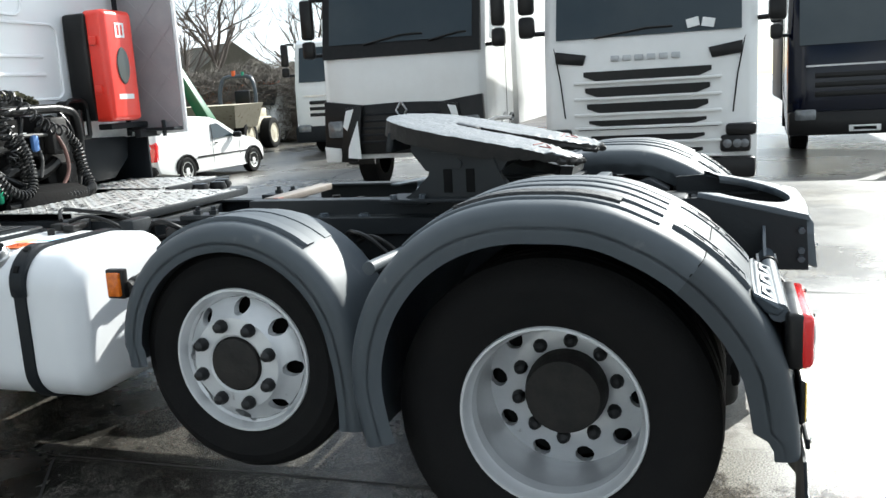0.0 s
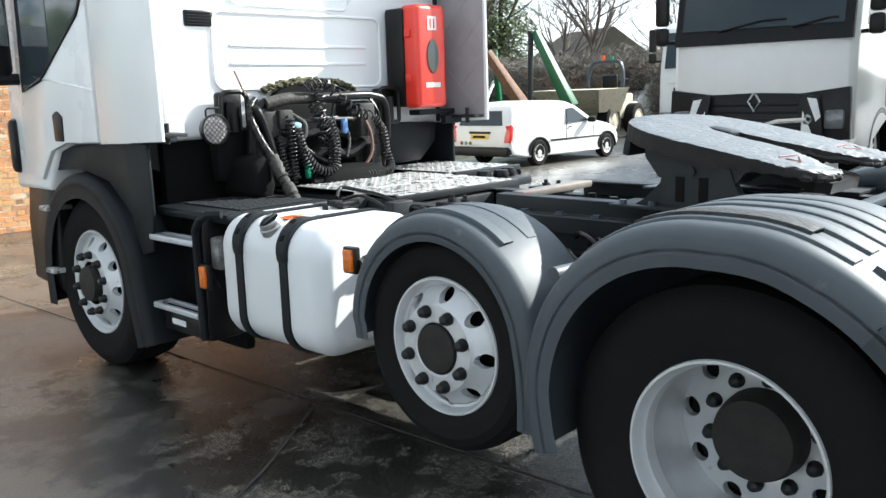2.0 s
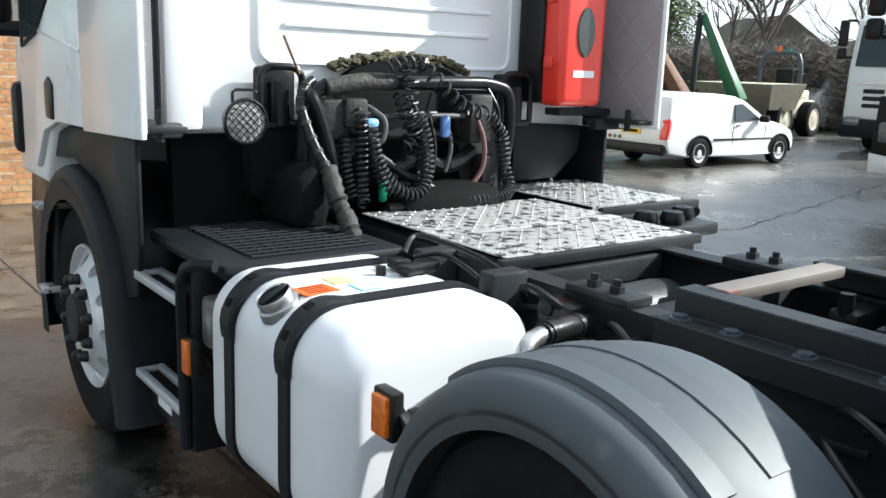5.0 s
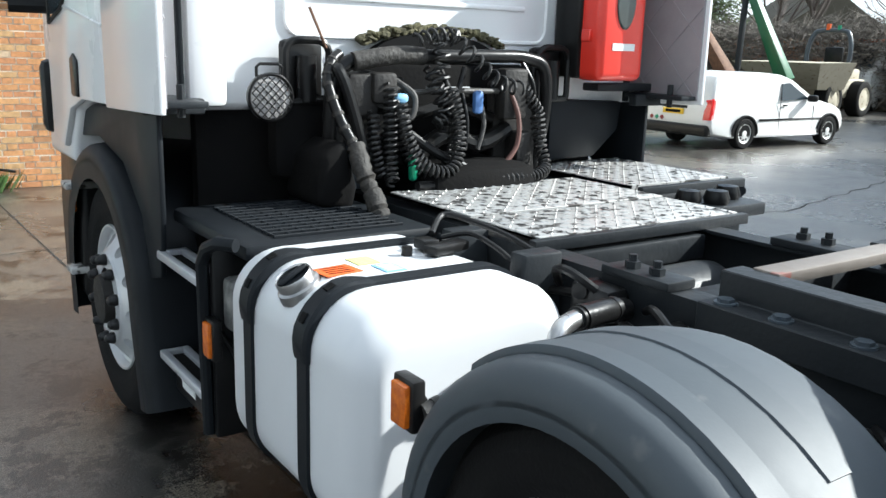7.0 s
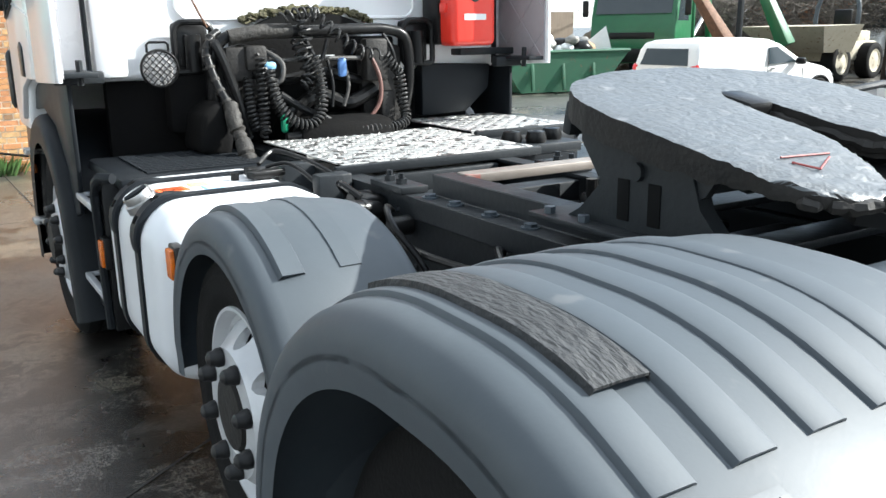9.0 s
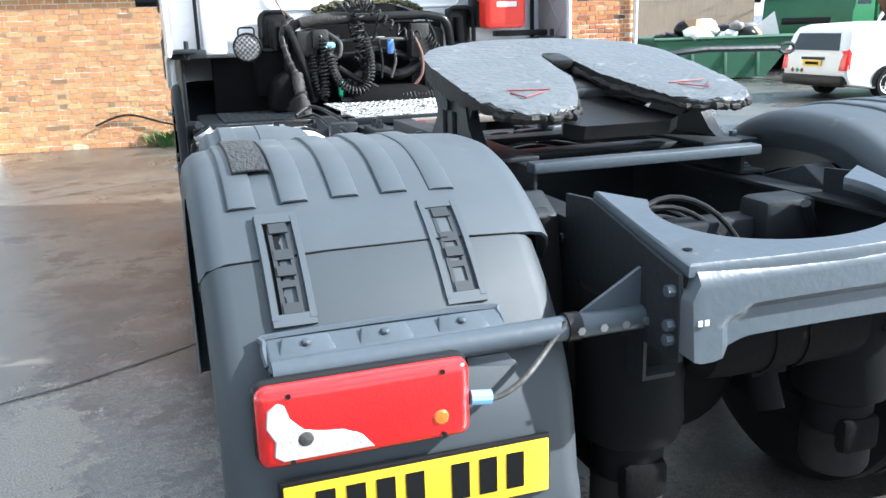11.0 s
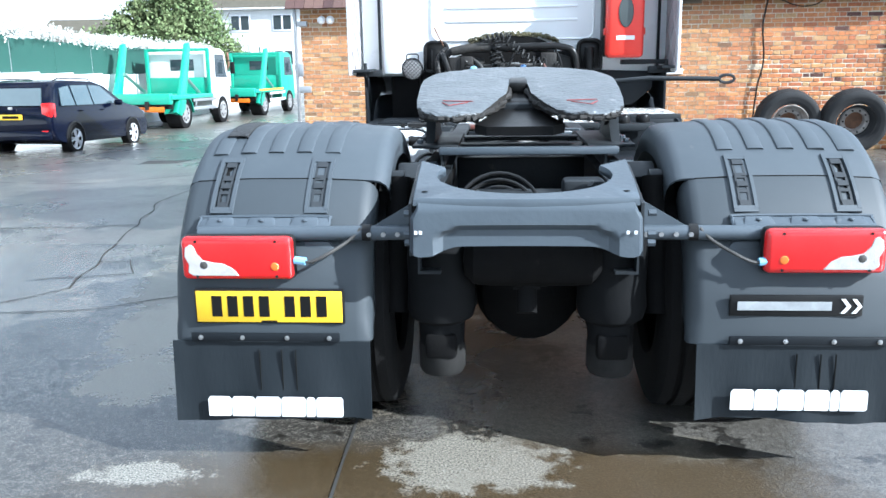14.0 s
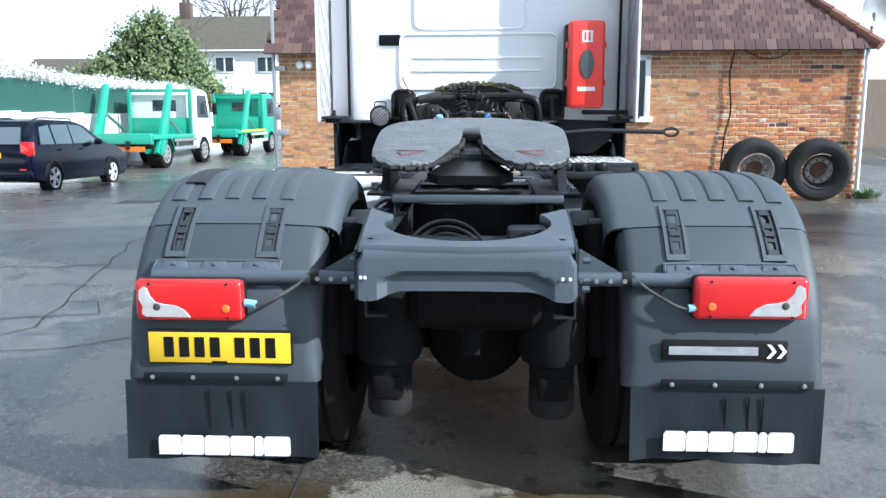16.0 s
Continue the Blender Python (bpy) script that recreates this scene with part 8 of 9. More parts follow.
parked_tractor("slatted_lorry", "white lorry with six black grille slots and black bumper", pose(7.0, 0.25, 0, 0, 0, -92), "white_grille")
parked_tractor("dark_lorry", "dark lorry in shade beside the white lorries", pose(12.9, -3.05, 0, 0, 0, -92), "dark")
parked_tractor("small_white_lorry", "white lorry with grey bumper parked behind the van", pose(17.4, 8.75, 0, 0, 0, -86), "plain")

# green lorry and its skip beyond the van
gl = skip_lorry("green_skip_lorry", "dark green skip lorry facing the yard, arms half raised", pose(18.6, 17.6, 0, 0, 0, 118), M_DKGREEN, M_DKGREEN)
part("windscreen", Build().prism([(3.80, 2.42), (4.055, 1.80), (4.075, 1.80), (3.83, 2.42)], -1.0, 1.0), M_DARKGLASS, gl, "wide dark windscreen")
part("front_grille", Build().box((0, 4.13, 1.25), (1.2, 0.03, 0.16), 0.01).box((0, 4.15, 0.75), (2.2, 0.10, 0.34), 0.03), M_BLACK, gl)
for s in (-1, 1):
    part("headlight", Build().box((s * 0.85, 4.19, 0.78), (0.34, 0.05, 0.18), 0.02), M_HEAD, gl)
inv = pose(18.6, 17.6, 0, 0, 0, 118).inverted()
for nm, a, c, mm, lab in (("raised_boom", (15.95, 11.75, 1.0), (15.60, 12.65, 2.98), M_DKGREEN, "dark green raised boom"), ("rusty_boom", (14.5, 12.2, 1.0), (13.9, 12.9, 2.45), M_RUST, "rusty brown boom"), ("boom_post", (15.50, 12.75, 0.6), (15.52, 12.72, 3.0), M_FRAME, "dark post behind the boom")):
    a, c = Vector(a), Vector(c)
    part(nm, Build().tube([a, a.lerp(c, 0.5), c], [0.22, 0.17, 0.13] if nm != "boom_post" else 0.08, 4).bevel(0.02), mm, gl, lab, inv)

sk = thing("skip", "open green skip heaped with rubbish bags and cardboard", "skip", pose(11.9, 15.4, 0, 0, 0, -12))
bs = Build()
lo_, hi_ = [(-1.05, -0.75), (1.05, -0.75), (1.05, 0.75), (-1.05, 0.75)], [(-1.75, -0.85), (1.75, -0.85), (1.75, 0.85), (-1.75, 0.85)]
vs = [(x, y, 0.03) for x, y in lo_] + [(x, y, 0.95) for x, y in hi_] + [(x * 0.96, y * 0.96, 0.95) for x, y in hi_] + [(x * 0.95, y * 0.95, 0.5) for x, y in lo_]
fs = [[0, 1, 2, 3], [0, 1, 5, 4], [1, 2, 6, 5], [2, 3, 7, 6], [3, 0, 4, 7], [4, 5, 9, 8], [5, 6, 10, 9], [6, 7, 11, 10], [7, 4, 8, 11], [8, 9, 13, 12], [9, 10, 14, 13], [10, 11, 15, 14], [11, 8, 12, 15], [12, 13, 14, 15]]
part("body", bs.add(vs, fs), M_SKIPGREEN, sk, "dented green steel body")
part("top_rim", Build().tube([(x, y, 0.95) for x, y in hi_ + hi_[:1]], 0.04, 8), M_SKIPGREEN, sk)
for x in (-0.8, 0, 0.8):
    part("stiffener", Build().box((x, -0.81, 0.5), (0.08, 0.06, 0.86), 0.01, Matrix.Rotation(radians(-6), 4, "X")), M_SKIPGREEN, sk)
random.seed(11)
for i in range(26):
    bag = bmesh.new()
    bmesh.ops.create_icosphere(bag, subdivisions=2, radius=1)
    sz = random.uniform(0.15, 0.32)
    off = random.random() * 50
    for v in bag.verts:
        v.co *= 1 + 0.35 * noise.noise(v.co * 1.8 + Vector((off, 0, 0)))
        v.co = Vector((v.co.x * sz, v.co.y * sz, v.co.z * sz * 0.7))
    me = bpy.data.meshes.new("bag")
    bag.to_mesh(me)
    bag.free()
    me.shade_smooth()
    mm = random.choice([M_BLACK, M_BLACK, M_INKSHADE, M_CARDBOARD, M_RUBBISH, M_WHITEINK, M_RUBBISH])
    solo("rubbish_bag", me, mm, "crumpled rubbish bag heaped in the skip", "rubbish bag", pose(11.9 + random.uniform(-1.3, 1.3), 15.35 + random.uniform(-0.5, 0.4), 0.88 + random.uniform(0.0, 0.32)), "rubbish in the skip")
solo("cardboard_sheet", Build().prism([(-0.5, 0.0), (0.35, 0.0), (0.05, 0.62)], -0.02, 0.02, "y"), M_WHITEINK, "pale torn board standing in the skip", "board", pose(13.2, 15.0, 0.90, 0, 10, -25))
solo("cardboard_box", Build().box((0, 0, 0.15), (0.55, 0.4, 0.3), 0.01), M_CARDBOARD, "brown cardboard box on the rubbish heap", "box", pose(11.3, 15.2, 1.05, 0, 8, 20))

dm = thing("dumper", "cream site dumper with a dark roll bar and tipping skip", "dumper", pose(20.4, 13.55, 0, 0, 0, 95))
part("tipping_skip", loft([[(-1.0, 0.75, 0.75), (1.0, 0.75, 0.75), (1.15, 0.5, 1.45), (-1.15, 0.5, 1.45)], [(-0.7, 1.6, 0.75), (0.7, 1.6, 0.75), (1.2, 2.6, 1.42), (-1.2, 2.6, 1.42)]]), M_SKIPCREAM, dm, "faded cream tipping skip")
part("chassis", Build().box((0, -0.3, 0.75), (1.1, 2.4, 0.5), 0.05), M_SKIPCREAM, dm)
part("bonnet", Build().box((0, -0.9, 1.10), (0.9, 0.9, 0.35), 0.06), M_SKIPCREAM, dm)
part("roll_bar", Build().tube(spline([(-0.55, -0.2, 0.95), (-0.60, -0.25, 1.7), (-0.50, -0.3, 2.15), (-0.3, -0.32, 2.28), (0.3, -0.32, 2.28), (0.50, -0.3, 2.15), (0.60, -0.25, 1.7), (0.55, -0.2, 0.95)]), 0.06, 10), M_FRAMEG, dm, "dark roll bar")
part("beacon", Build().cyl((0.1, -0.3, 2.3), (0.1, -0.3, 2.46), 0.06, 10), M_ORANGE, dm)
part("beacon", Build().cyl((-0.2, -0.3, 2.3), (-0.2, -0.3, 2.42), 0.05, 10), M_GREENP, dm)
part("seat", Build().box((0, -0.35, 1.3), (0.5, 0.5, 0.12), 0.04).box((0, -0.6, 1.6), (0.5, 0.12, 0.5), 0.04), M_BLACK, dm)
for s in (-1, 1):
    small_wheel(dm, (s * 0.85, 0.9, 0.48), 0.48, s, M_SKIPCREAM, 0.35, 0)
    small_wheel(dm, (s * 0.85, -0.9, 0.48), 0.48, s, M_SKIPCREAM, 0.35, 0)
bn = thing("minibus", "white van with a dark windscreen and orange roof beacon", "van", pose(26.0, 15.0, 0, 0, 0, 92))
part("body", car_shell([(-2.4, 0.35), (-2.45, 1.9), (-2.2, 2.05), (1.2, 2.05), (1.9, 1.30), (2.5, 1.05), (2.55, 0.4)], 0.95, 1.1, 0.12).bevel(0.02, 2, 30), M_WHITE2, bn)
part("windscreen", loft([[(x, y, z + d) for x, y, z in ((-0.8, 1.92, 1.33), (0.8, 1.92, 1.33), (0.7, 1.30, 1.98), (-0.7, 1.30, 1.98))] for d in (0.03, 0.0)]), M_DARKGLASS, bn)
part("beacon_bar", Build().box((0, 0.9, 2.13), (1.1, 0.2, 0.12), 0.03), M_ORANGE, bn)
for s in (-1, 1):
    small_wheel(bn, (s * 0.9, 1.7, 0.33), 0.33, s, M_WHITE2, 0.2, 0)
    small_wheel(bn, (s * 0.9, -1.5, 0.33), 0.33, s, M_WHITE2, 0.2, 0)

# spare tyres against the wall
M_SPARE = mat("stained_pale_rim", (0.46, 0.45, 0.43), 0.6, 0.2, col2=(0.16, 0.12, 0.10), scale=6, amount=0.6, bump=0.2)
M_DUSTYTYRE = mat("dusty_tyre_rubber", (0.040, 0.040, 0.041), 0.85, col2=(0.026, 0.026, 0.027), scale=5, amount=0.8, bump=0.3, bscale=90, spec=0.15)
for k, (x, y, z, yaw, lean) in enumerate(((4.27, 8.93, 0.437, -3, 9), (5.15, 8.80, 0.437, -6, 10))):
    st = thing("spare_tyre", "worn lorry tyre on a stained pale rim against the brick wall", "tyre", pose(x, y, z - 0.01, 0, 0, yaw) @ Matrix.Rotation(radians(lean), 4, "X") @ Matrix.Rotation(radians(-90), 4, "Z") @ Matrix.Rotation(math.pi, 4, "Z") @ Matrix.Scale(0.9, 4), "spare tyres at the wall")
    ty = WHEELS["front"][0].copy()
    ty.materials.clear()
    part("tyre", ty, M_DUSTYTYRE, st, "dusty worn tyre")
    part("rim", Build().lathe([(0.292, 0.0), (0.285, -0.004), (0.276, 0.008), (0.268, 0.05), (0.255, 0.085), (0.235, 0.10), (0.225, 0.10), (0.218, 0.13)], n=40, close=False), M_DUSTYTYRE if k else M_SPARE, st, "dull outer rim")
    part("rim_disc", Build().lathe([(0.222, 0.115), (0.205, 0.098), (0.150, 0.098), (0.142, 0.13), (0.140, 0.20)], n=40, close=False), M_SPARE, st, "stained pale rim")
    part("rim_well", Build().lathe([(0.141, 0.19), (0.0, 0.21)], n=30, close=False), M_RUST, st, "rusty well behind the rim")
    for i in range(10):
        a = 2 * math.pi * i / 10
        part("stud", Build().cyl((0.10, 0.178 * math.cos(a), 0.178 * math.sin(a)), (0.085, 0.178 * math.cos(a), 0.178 * math.sin(a)), 0.014, 8), M_INKSHADE, st)


# ---- brick building ----
BX, BY = -2.93, 10.13
BM = pose(BX, BY, 0, 0, 0, -5.5)
LEN, EAV = 8.84, 2.22
bld = thing("brick_building", "low sandy brick building with a dark clay tile roof", "building", BM)
WX0, WX1, WZ0, WZ1 = 4.75, 5.78, 1.12, 2.12
WALLS = [((WX0 / 2, 0.13, EAV / 2), (WX0, 0.22, EAV)), (((WX1 + LEN) / 2, 0.13, EAV / 2), (LEN - WX1, 0.22, EAV)), (((WX0 + WX1) / 2, 0.13, WZ0 / 2), (WX1 - WX0, 0.22, WZ0)), (((WX0 + WX1) / 2, 0.13, (WZ1 + EAV) / 2), (WX1 - WX0, 0.22, EAV - WZ1)),
         ((0.11, 3.165, EAV / 2 - 0.4), (0.22, 5.85, EAV + 0.8)), ((LEN - 0.11, 3.165, EAV / 2), (0.22, 5.85, EAV)), ((LEN / 2, 6.2, EAV / 2), (LEN, 0.22, EAV))]
walls = [part("wall", Build().box(c, d), M_MORTAR, bld, "mortar behind the bricks", smooth=0) for c, d in WALLS]
wall = walls[1]
wf = part("window", Build().box((WX0 + 0.04, 0.05, (WZ0 + WZ1) / 2), (0.08, 0.12, WZ1 - WZ0), 0.008).box((WX1 - 0.04, 0.05, (WZ0 + WZ1) / 2), (0.08, 0.12, WZ1 - WZ0), 0.008).box(((WX0 + WX1) / 2, 0.05, WZ1 - 0.04), (WX1 - WX0, 0.12, 0.08), 0.008).box(((WX0 + WX1) / 2, 0.05, WZ0 + 0.04), (WX1 - WX0 + 0.1, 0.18, 0.08), 0.008), M_WHITE, bld, "white plastic window frame")
part("pane", Build().box(((WX0 + WX1) / 2, 0.08, (WZ0 + WZ1) / 2), (WX1 - WX0 - 0.1, 0.012, WZ1 - WZ0 - 0.1)), M_DARKGLASS, wf)
part("lintel", Build().box(((WX0 + WX1) / 2 + 0.1, 0.0, WZ1 + 0.045), (WX1 - WX0 + 0.35, 0.06, 0.08), 0.006), M_DRYPATCH, bld, "pale stone lintel")

brick_v = Build().box((0, 0, 0), (0.185, 0.05, 0.0545), 0.006, None, 1)
BR = brick_v.mesh(40)
BR.materials.append(M_BRICK)
BRH = Build().box((0, 0, 0), (0.087, 0.05, 0.0540), 0.006, None, 1).mesh(40)
BRH.materials.append(M_BRICK)
mass = Build()
random.seed(21)
singles = []
for r in range(36):
    z = 0.032 + r * 0.0655
    if z > EAV - 0.02:
        break
    x, k = (-0.146 if r % 2 else 0.0), 0
    while x < LEN - 0.02:
        full = 0.186 if k % 2 == 0 else 0.088
        x0, x1 = max(x + 0.005, 0.0), min(x + 0.005 + full, LEN)
        cx, ln = (x0 + x1) / 2, x1 - x0
        if ln > 0.03 and not (WX0 - 0.02 < cx < WX1 + 0.02 and WZ0 - 0.03 < z < WZ1 + 0.09):
            p = (cx, 0.038 + random.uniform(-0.005, 0.004), z + random.uniform(-0.003, 0.003))
            if cx > 6.72 and ln > full - 0.01 and len(singles) < 300:
                singles.append((p, k % 2))
            else:
                mass.box(p, (ln - random.uniform(0, 0.006), 0.05, 0.0545 - random.uniform(0, 0.003)))
        x += full + 0.010
        k += 1
for j in range(0, 30):
    y = 0.15 + 0.196 * j
    for r in range(44):
        mass.box((0.019, y + (0.098 if r % 2 else 0), -0.75 + r * 0.0655 + 0.1), (0.05, 0.185, 0.0545)) if -0.75 + r * 0.0655 < EAV - 0.12 else None
ms = part("brickwork", mass, M_BRICKI, bld, "sandy orange bricks", smooth=0)
ms["kind"] = "stuff"

# tiled roof
PITCH = radians(47)
EY, EZ = -0.16, EAV - 0.02
dirn = Vector((0, math.cos(PITCH), math.sin(PITCH)))
rb_ = Build()
TOP = 3.2
rb_.add([(-0.15, EY, EZ), (LEN + 0.15, EY, EZ), (LEN + 0.15 - 2.6, EY + dirn.y * TOP, EZ + dirn.z * TOP), (-0.15, EY + dirn.y * TOP, EZ + dirn.z * TOP),
         (-0.15, 6.5, EZ), (LEN + 0.15, 6.5, EZ)], [[0, 1, 2, 3], [1, 5, 2], [5, 4, 3, 2], [4, 0, 3], [0, 4, 5, 1]])
roof = part("roof", rb_, M_TILE, bld, "dark clay tile roof", smooth=0)
tile_v = Build().box((0, 0, 0), (0.146, 0.020, 0.190), 0.004, None, 1)
TL = tile_v.mesh(40)
TL.materials.append(M_TILER)
tmass, tsingles = Build(), []
rot = Matrix.Rotation(-(math.pi / 2 - PITCH) - radians(-8), 4, "X")
for r in range(22):
    s = 0.05 + 0.128 * r
    base = Vector((0, EY, EZ)) + dirn * s + Vector((0, -math.sin(PITCH), math.cos(PITCH))) * 0.018
    x = -0.1 + (0.076 if r % 2 else 0)
    lim = LEN + 0.12 - 2.6 * s / TOP
    while x < lim:
        p = (x, base.y + random.uniform(-0.002, 0.002), base.z + random.uniform(-0.003, 0.002))
        if x > 6.0 and r < 15 and len(tsingles) < 290:
            tsingles.append(p)
        else:
            tmass.box(p, (0.146, 0.020, 0.190), 0, rot)
        x += 0.1515
tm = part("tile_field", tmass, M_TILE, roof, "", smooth=0)
tm["kind"] = "stuff"
hipb = Build()
for k in range(18):
    a = Vector((LEN + 0.15, EY, EZ)).lerp(Vector((LEN + 0.15 - 2.6, EY + dirn.y * TOP, EZ + dirn.z * TOP)), k / 18)
    c = Vector((LEN + 0.15, EY, EZ)).lerp(Vector((LEN + 0.15 - 2.6, EY + dirn.y * TOP, EZ + dirn.z * TOP)), (k + 0.96) / 18)
    hipb.cyl(a + Vector((0, -0.01, 0.03)), c + Vector((0, -0.01, 0.02)), 0.085, 10, 0.075)
part("hip_tiles", hipb, M_HIP, roof, "rounded hip tiles")
part("fascia", Build().box((LEN / 2, -0.06, EAV + 0.005), (LEN + 0.2, 0.03, 0.06), 0.005), M_TILE, bld)
part("downpipe", Build().cyl((LEN + 0.02, -0.04, 0.0), (LEN + 0.02, -0.04, EAV), 0.028, 12), M_WHITE, bld, "white downpipe at the corner")
post = part("corner_post", Build().box((-0.06, -0.06, 1.75), (0.045, 0.05, 3.0), 0.006).box((0.0, -0.07, 1.25), (0.09, 0.04, 0.20), 0.01), M_GALV, bld, "galvanised post bracketed to the corner")
part("post_plinth", Build().prism([(-0.16, -0.4), (0.02, -0.4), (-0.02, 0.32), (-0.10, 0.36)], -0.16, 0.02, "y"), M_MORTAR, bld)
part("post_bracket", Build().box((0.05, -0.05, 0.95), (0.20, 0.06, 0.10), 0.008), M_GALV, bld)
part("post_bracket", Build().box((0.05, -0.05, 1.95), (0.16, 0.06, 0.08), 0.008), M_GALV, bld)
part("wall_lamp", Build().lathe([(0.06, 0), (0.065, -0.04), (0.04, -0.08), (0, -0.09)], "y", (0.36, -0.02, 2.0), 16, False).lathe([(0.06, 0), (0.065, -0.04), (0.04, -0.08), (0, -0.09)], "y", (0.50, -0.02, 2.0), 16, False), M_WHITE, bld, "pair of round white lamps")
part("wall_cable", Build().tube(spline([(6.98, -0.028, 2.16), (6.93, -0.03, 1.8), (6.97, -0.03, 1.3), (6.90, -0.03, 0.9), (6.86, -0.03, 0.3)]), 0.012, 6).tube(spline([(7.1, -0.03, 2.18), (7.4, -0.03, 2.06), (7.65, -0.03, 2.08), (7.8, -0.03, 2.2)]), 0.008, 6), M_BLACK, bld, "dark cable down the wall")
part("wall_cable", Build().tube(spline([(2.35, -0.03, 2.1), (2.42, -0.03, 1.5), (2.40, -0.03, 1.15), (2.32, -0.03, 0.95)]), 0.012, 6), M_BLACK, bld)
part("drain_hose", Build().tube(spline([(1.2, -0.05, 0.30), (1.6, -0.04, 0.42), (2.1, -0.05, 0.28), (2.6, -0.06, 0.18)]), 0.015, 6), M_BLACK, bld)
part("dish_arm", Build().tube([(LEN + 0.0, 0.5, 2.25), (LEN + 0.18, 0.35, 2.45), (LEN + 0.2, 0.3, 2.72)], 0.025, 8), M_GALV, bld)
dm_ = Build().lathe([(0.0, 0.06), (0.10, 0.052), (0.20, 0.03), (0.27, 0.0), (0.275, -0.004), (0.20, 0.022), (0.10, 0.045), (0, 0.05)], "y", (0, 0, 0), 28, False).mesh(40)
part("satellite_dish", dm_, M_GALV, bld, "grey satellite dish", pose(LEN + 0.22, 0.25, 2.80, 12, 0, 20))

# weeds at the wall's foot
def tuft(name, x, y, z, n, sp, h, seed, label):
    random.seed(seed)
    b = Build()
    for i in range(n):
        a, r = random.random() * 6.28, random.random() * sp
        p = Vector((r * math.cos(a), r * math.sin(a) * 0.5, 0))
        d = Vector((math.cos(a) * 0.6, math.sin(a) * 0.6, 1)).normalized() * h * random.uniform(0.5, 1)
        s = Vector((-math.sin(a), math.cos(a), 0)) * random.uniform(0.012, 0.03)
        b.add([p - s * 0.4, p + s * 0.4, p + d * 0.6 + s, p + d, p + d * 0.6 - s], [[0, 1, 2, 3, 4]])
    return solo(name, b, M_WEED, label, "weed", Matrix.Translation((x, y, z)), "weeds at the wall", smooth=0)


tuft("weed", -0.75, 9.80, 0, 200, 0.42, 0.26, 4, "small green weed at the foot of the wall")
tuft("weed", 5.98, 9.15, 0, 60, 0.2, 0.2, 5, "small green weed at the building's corner")

# ---- left boundary: white wall, green mesh fence, blossom ----
fx = -12.3
fw_ = Build()
for j in range(24):
    y0, y1 = 2 + 2.0 * j, 4 + 2.0 * j
    z0 = fall(fx, (y0 + y1) / 2)
    fw_.box((fx, (y0 + y1) / 2, z0 + 0.75), (0.22, 2.0, 2.0))
solo("boundary_wall", fw_, M_RENDER, "long white rendered boundary wall", "wall", kind="structure", smooth=0)
fen = thing("mesh_fence", "dark green mesh fence with pale posts on the white wall", "fence")
for j in range(20):
    y0 = 2 + 2.4 * j
    z0 = fall(fx, y0 + 1.2)
    part("mesh_panel", Build().box((fx - 0.02, y0 + 1.2, z0 + 2.2), (0.02, 2.36, 0.95)), M_FENCE, fen)
    part("post", Build().cyl((fx - 0.05, y0, z0 + 1.7), (fx - 0.05, y0, z0 + 3.05), 0.04, 8), M_GALV if j % 2 else M_FENCE, fen)


def leaves(count, inside, size, seed, flat=0.6):
    """Many small four-cornered leaves in random directions."""
    rnd = random.Random(seed)
    vs, fs = [], []
    for i in range(count):
        c = inside(rnd)
        u = Vector((rnd.gauss(0, 1), rnd.gauss(0, 1), rnd.gauss(0, 1))).normalized()
        v = u.orthogonal().normalized()
        s = size * rnd.uniform(0.6, 1.4)
        o = len(vs)
        vs += [c - u * s, c + v * s * flat, c + u * s, c - v * s * flat]
        fs.append([o, o + 1, o + 2, o + 3])
    return vs, fs


def band(rnd):
    y = rnd.uniform(3, 40)
    k = noise.noise(Vector((y * 0.7, 3.3, 0)))
    return Vector((fx + rnd.gauss(-0.15, 0.28), y, fall(fx, y) + 2.82 + 0.14 * k + rnd.gauss(0, 0.10)))


solo("blossom_hedge", mesh_of(*leaves(26000, band, 0.036, 8), 0), M_BLOSSOM, "white blossoming hedge spilling over the fence", "hedge", kind="stuff")


def limb(b, p, d, length, r, depth, rnd, tips, bend=0.25, kids=(2, 4)):
    pts, rs = [p], [r]
    n = 5
    for i in range(n):
        d = (d + Vector((rnd.gauss(0, bend), rnd.gauss(0, bend), rnd.gauss(0.06, bend))) * 0.35).normalized()
        pts.append(pts[-1] + d * length / n)
        rs.append(r * (1 - 0.45 * (i + 1) / n))
    b.tube(pts, rs, 6 if depth > 1 else 4)
    tips.append(pts[-1])
    if depth == 0:
        return
    for k in range(rnd.randint(*kids)):
        j = rnd.randint(2, n)
        q = (d + Vector((rnd.gauss(0, 0.7), rnd.gauss(0, 0.7), rnd.gauss(0.25, 0.4)))).normalized()
        limb(b, pts[j], q, length * rnd.uniform(0.5, 0.8), rs[j] * 0.62, depth - 1, rnd, tips, bend, kids)


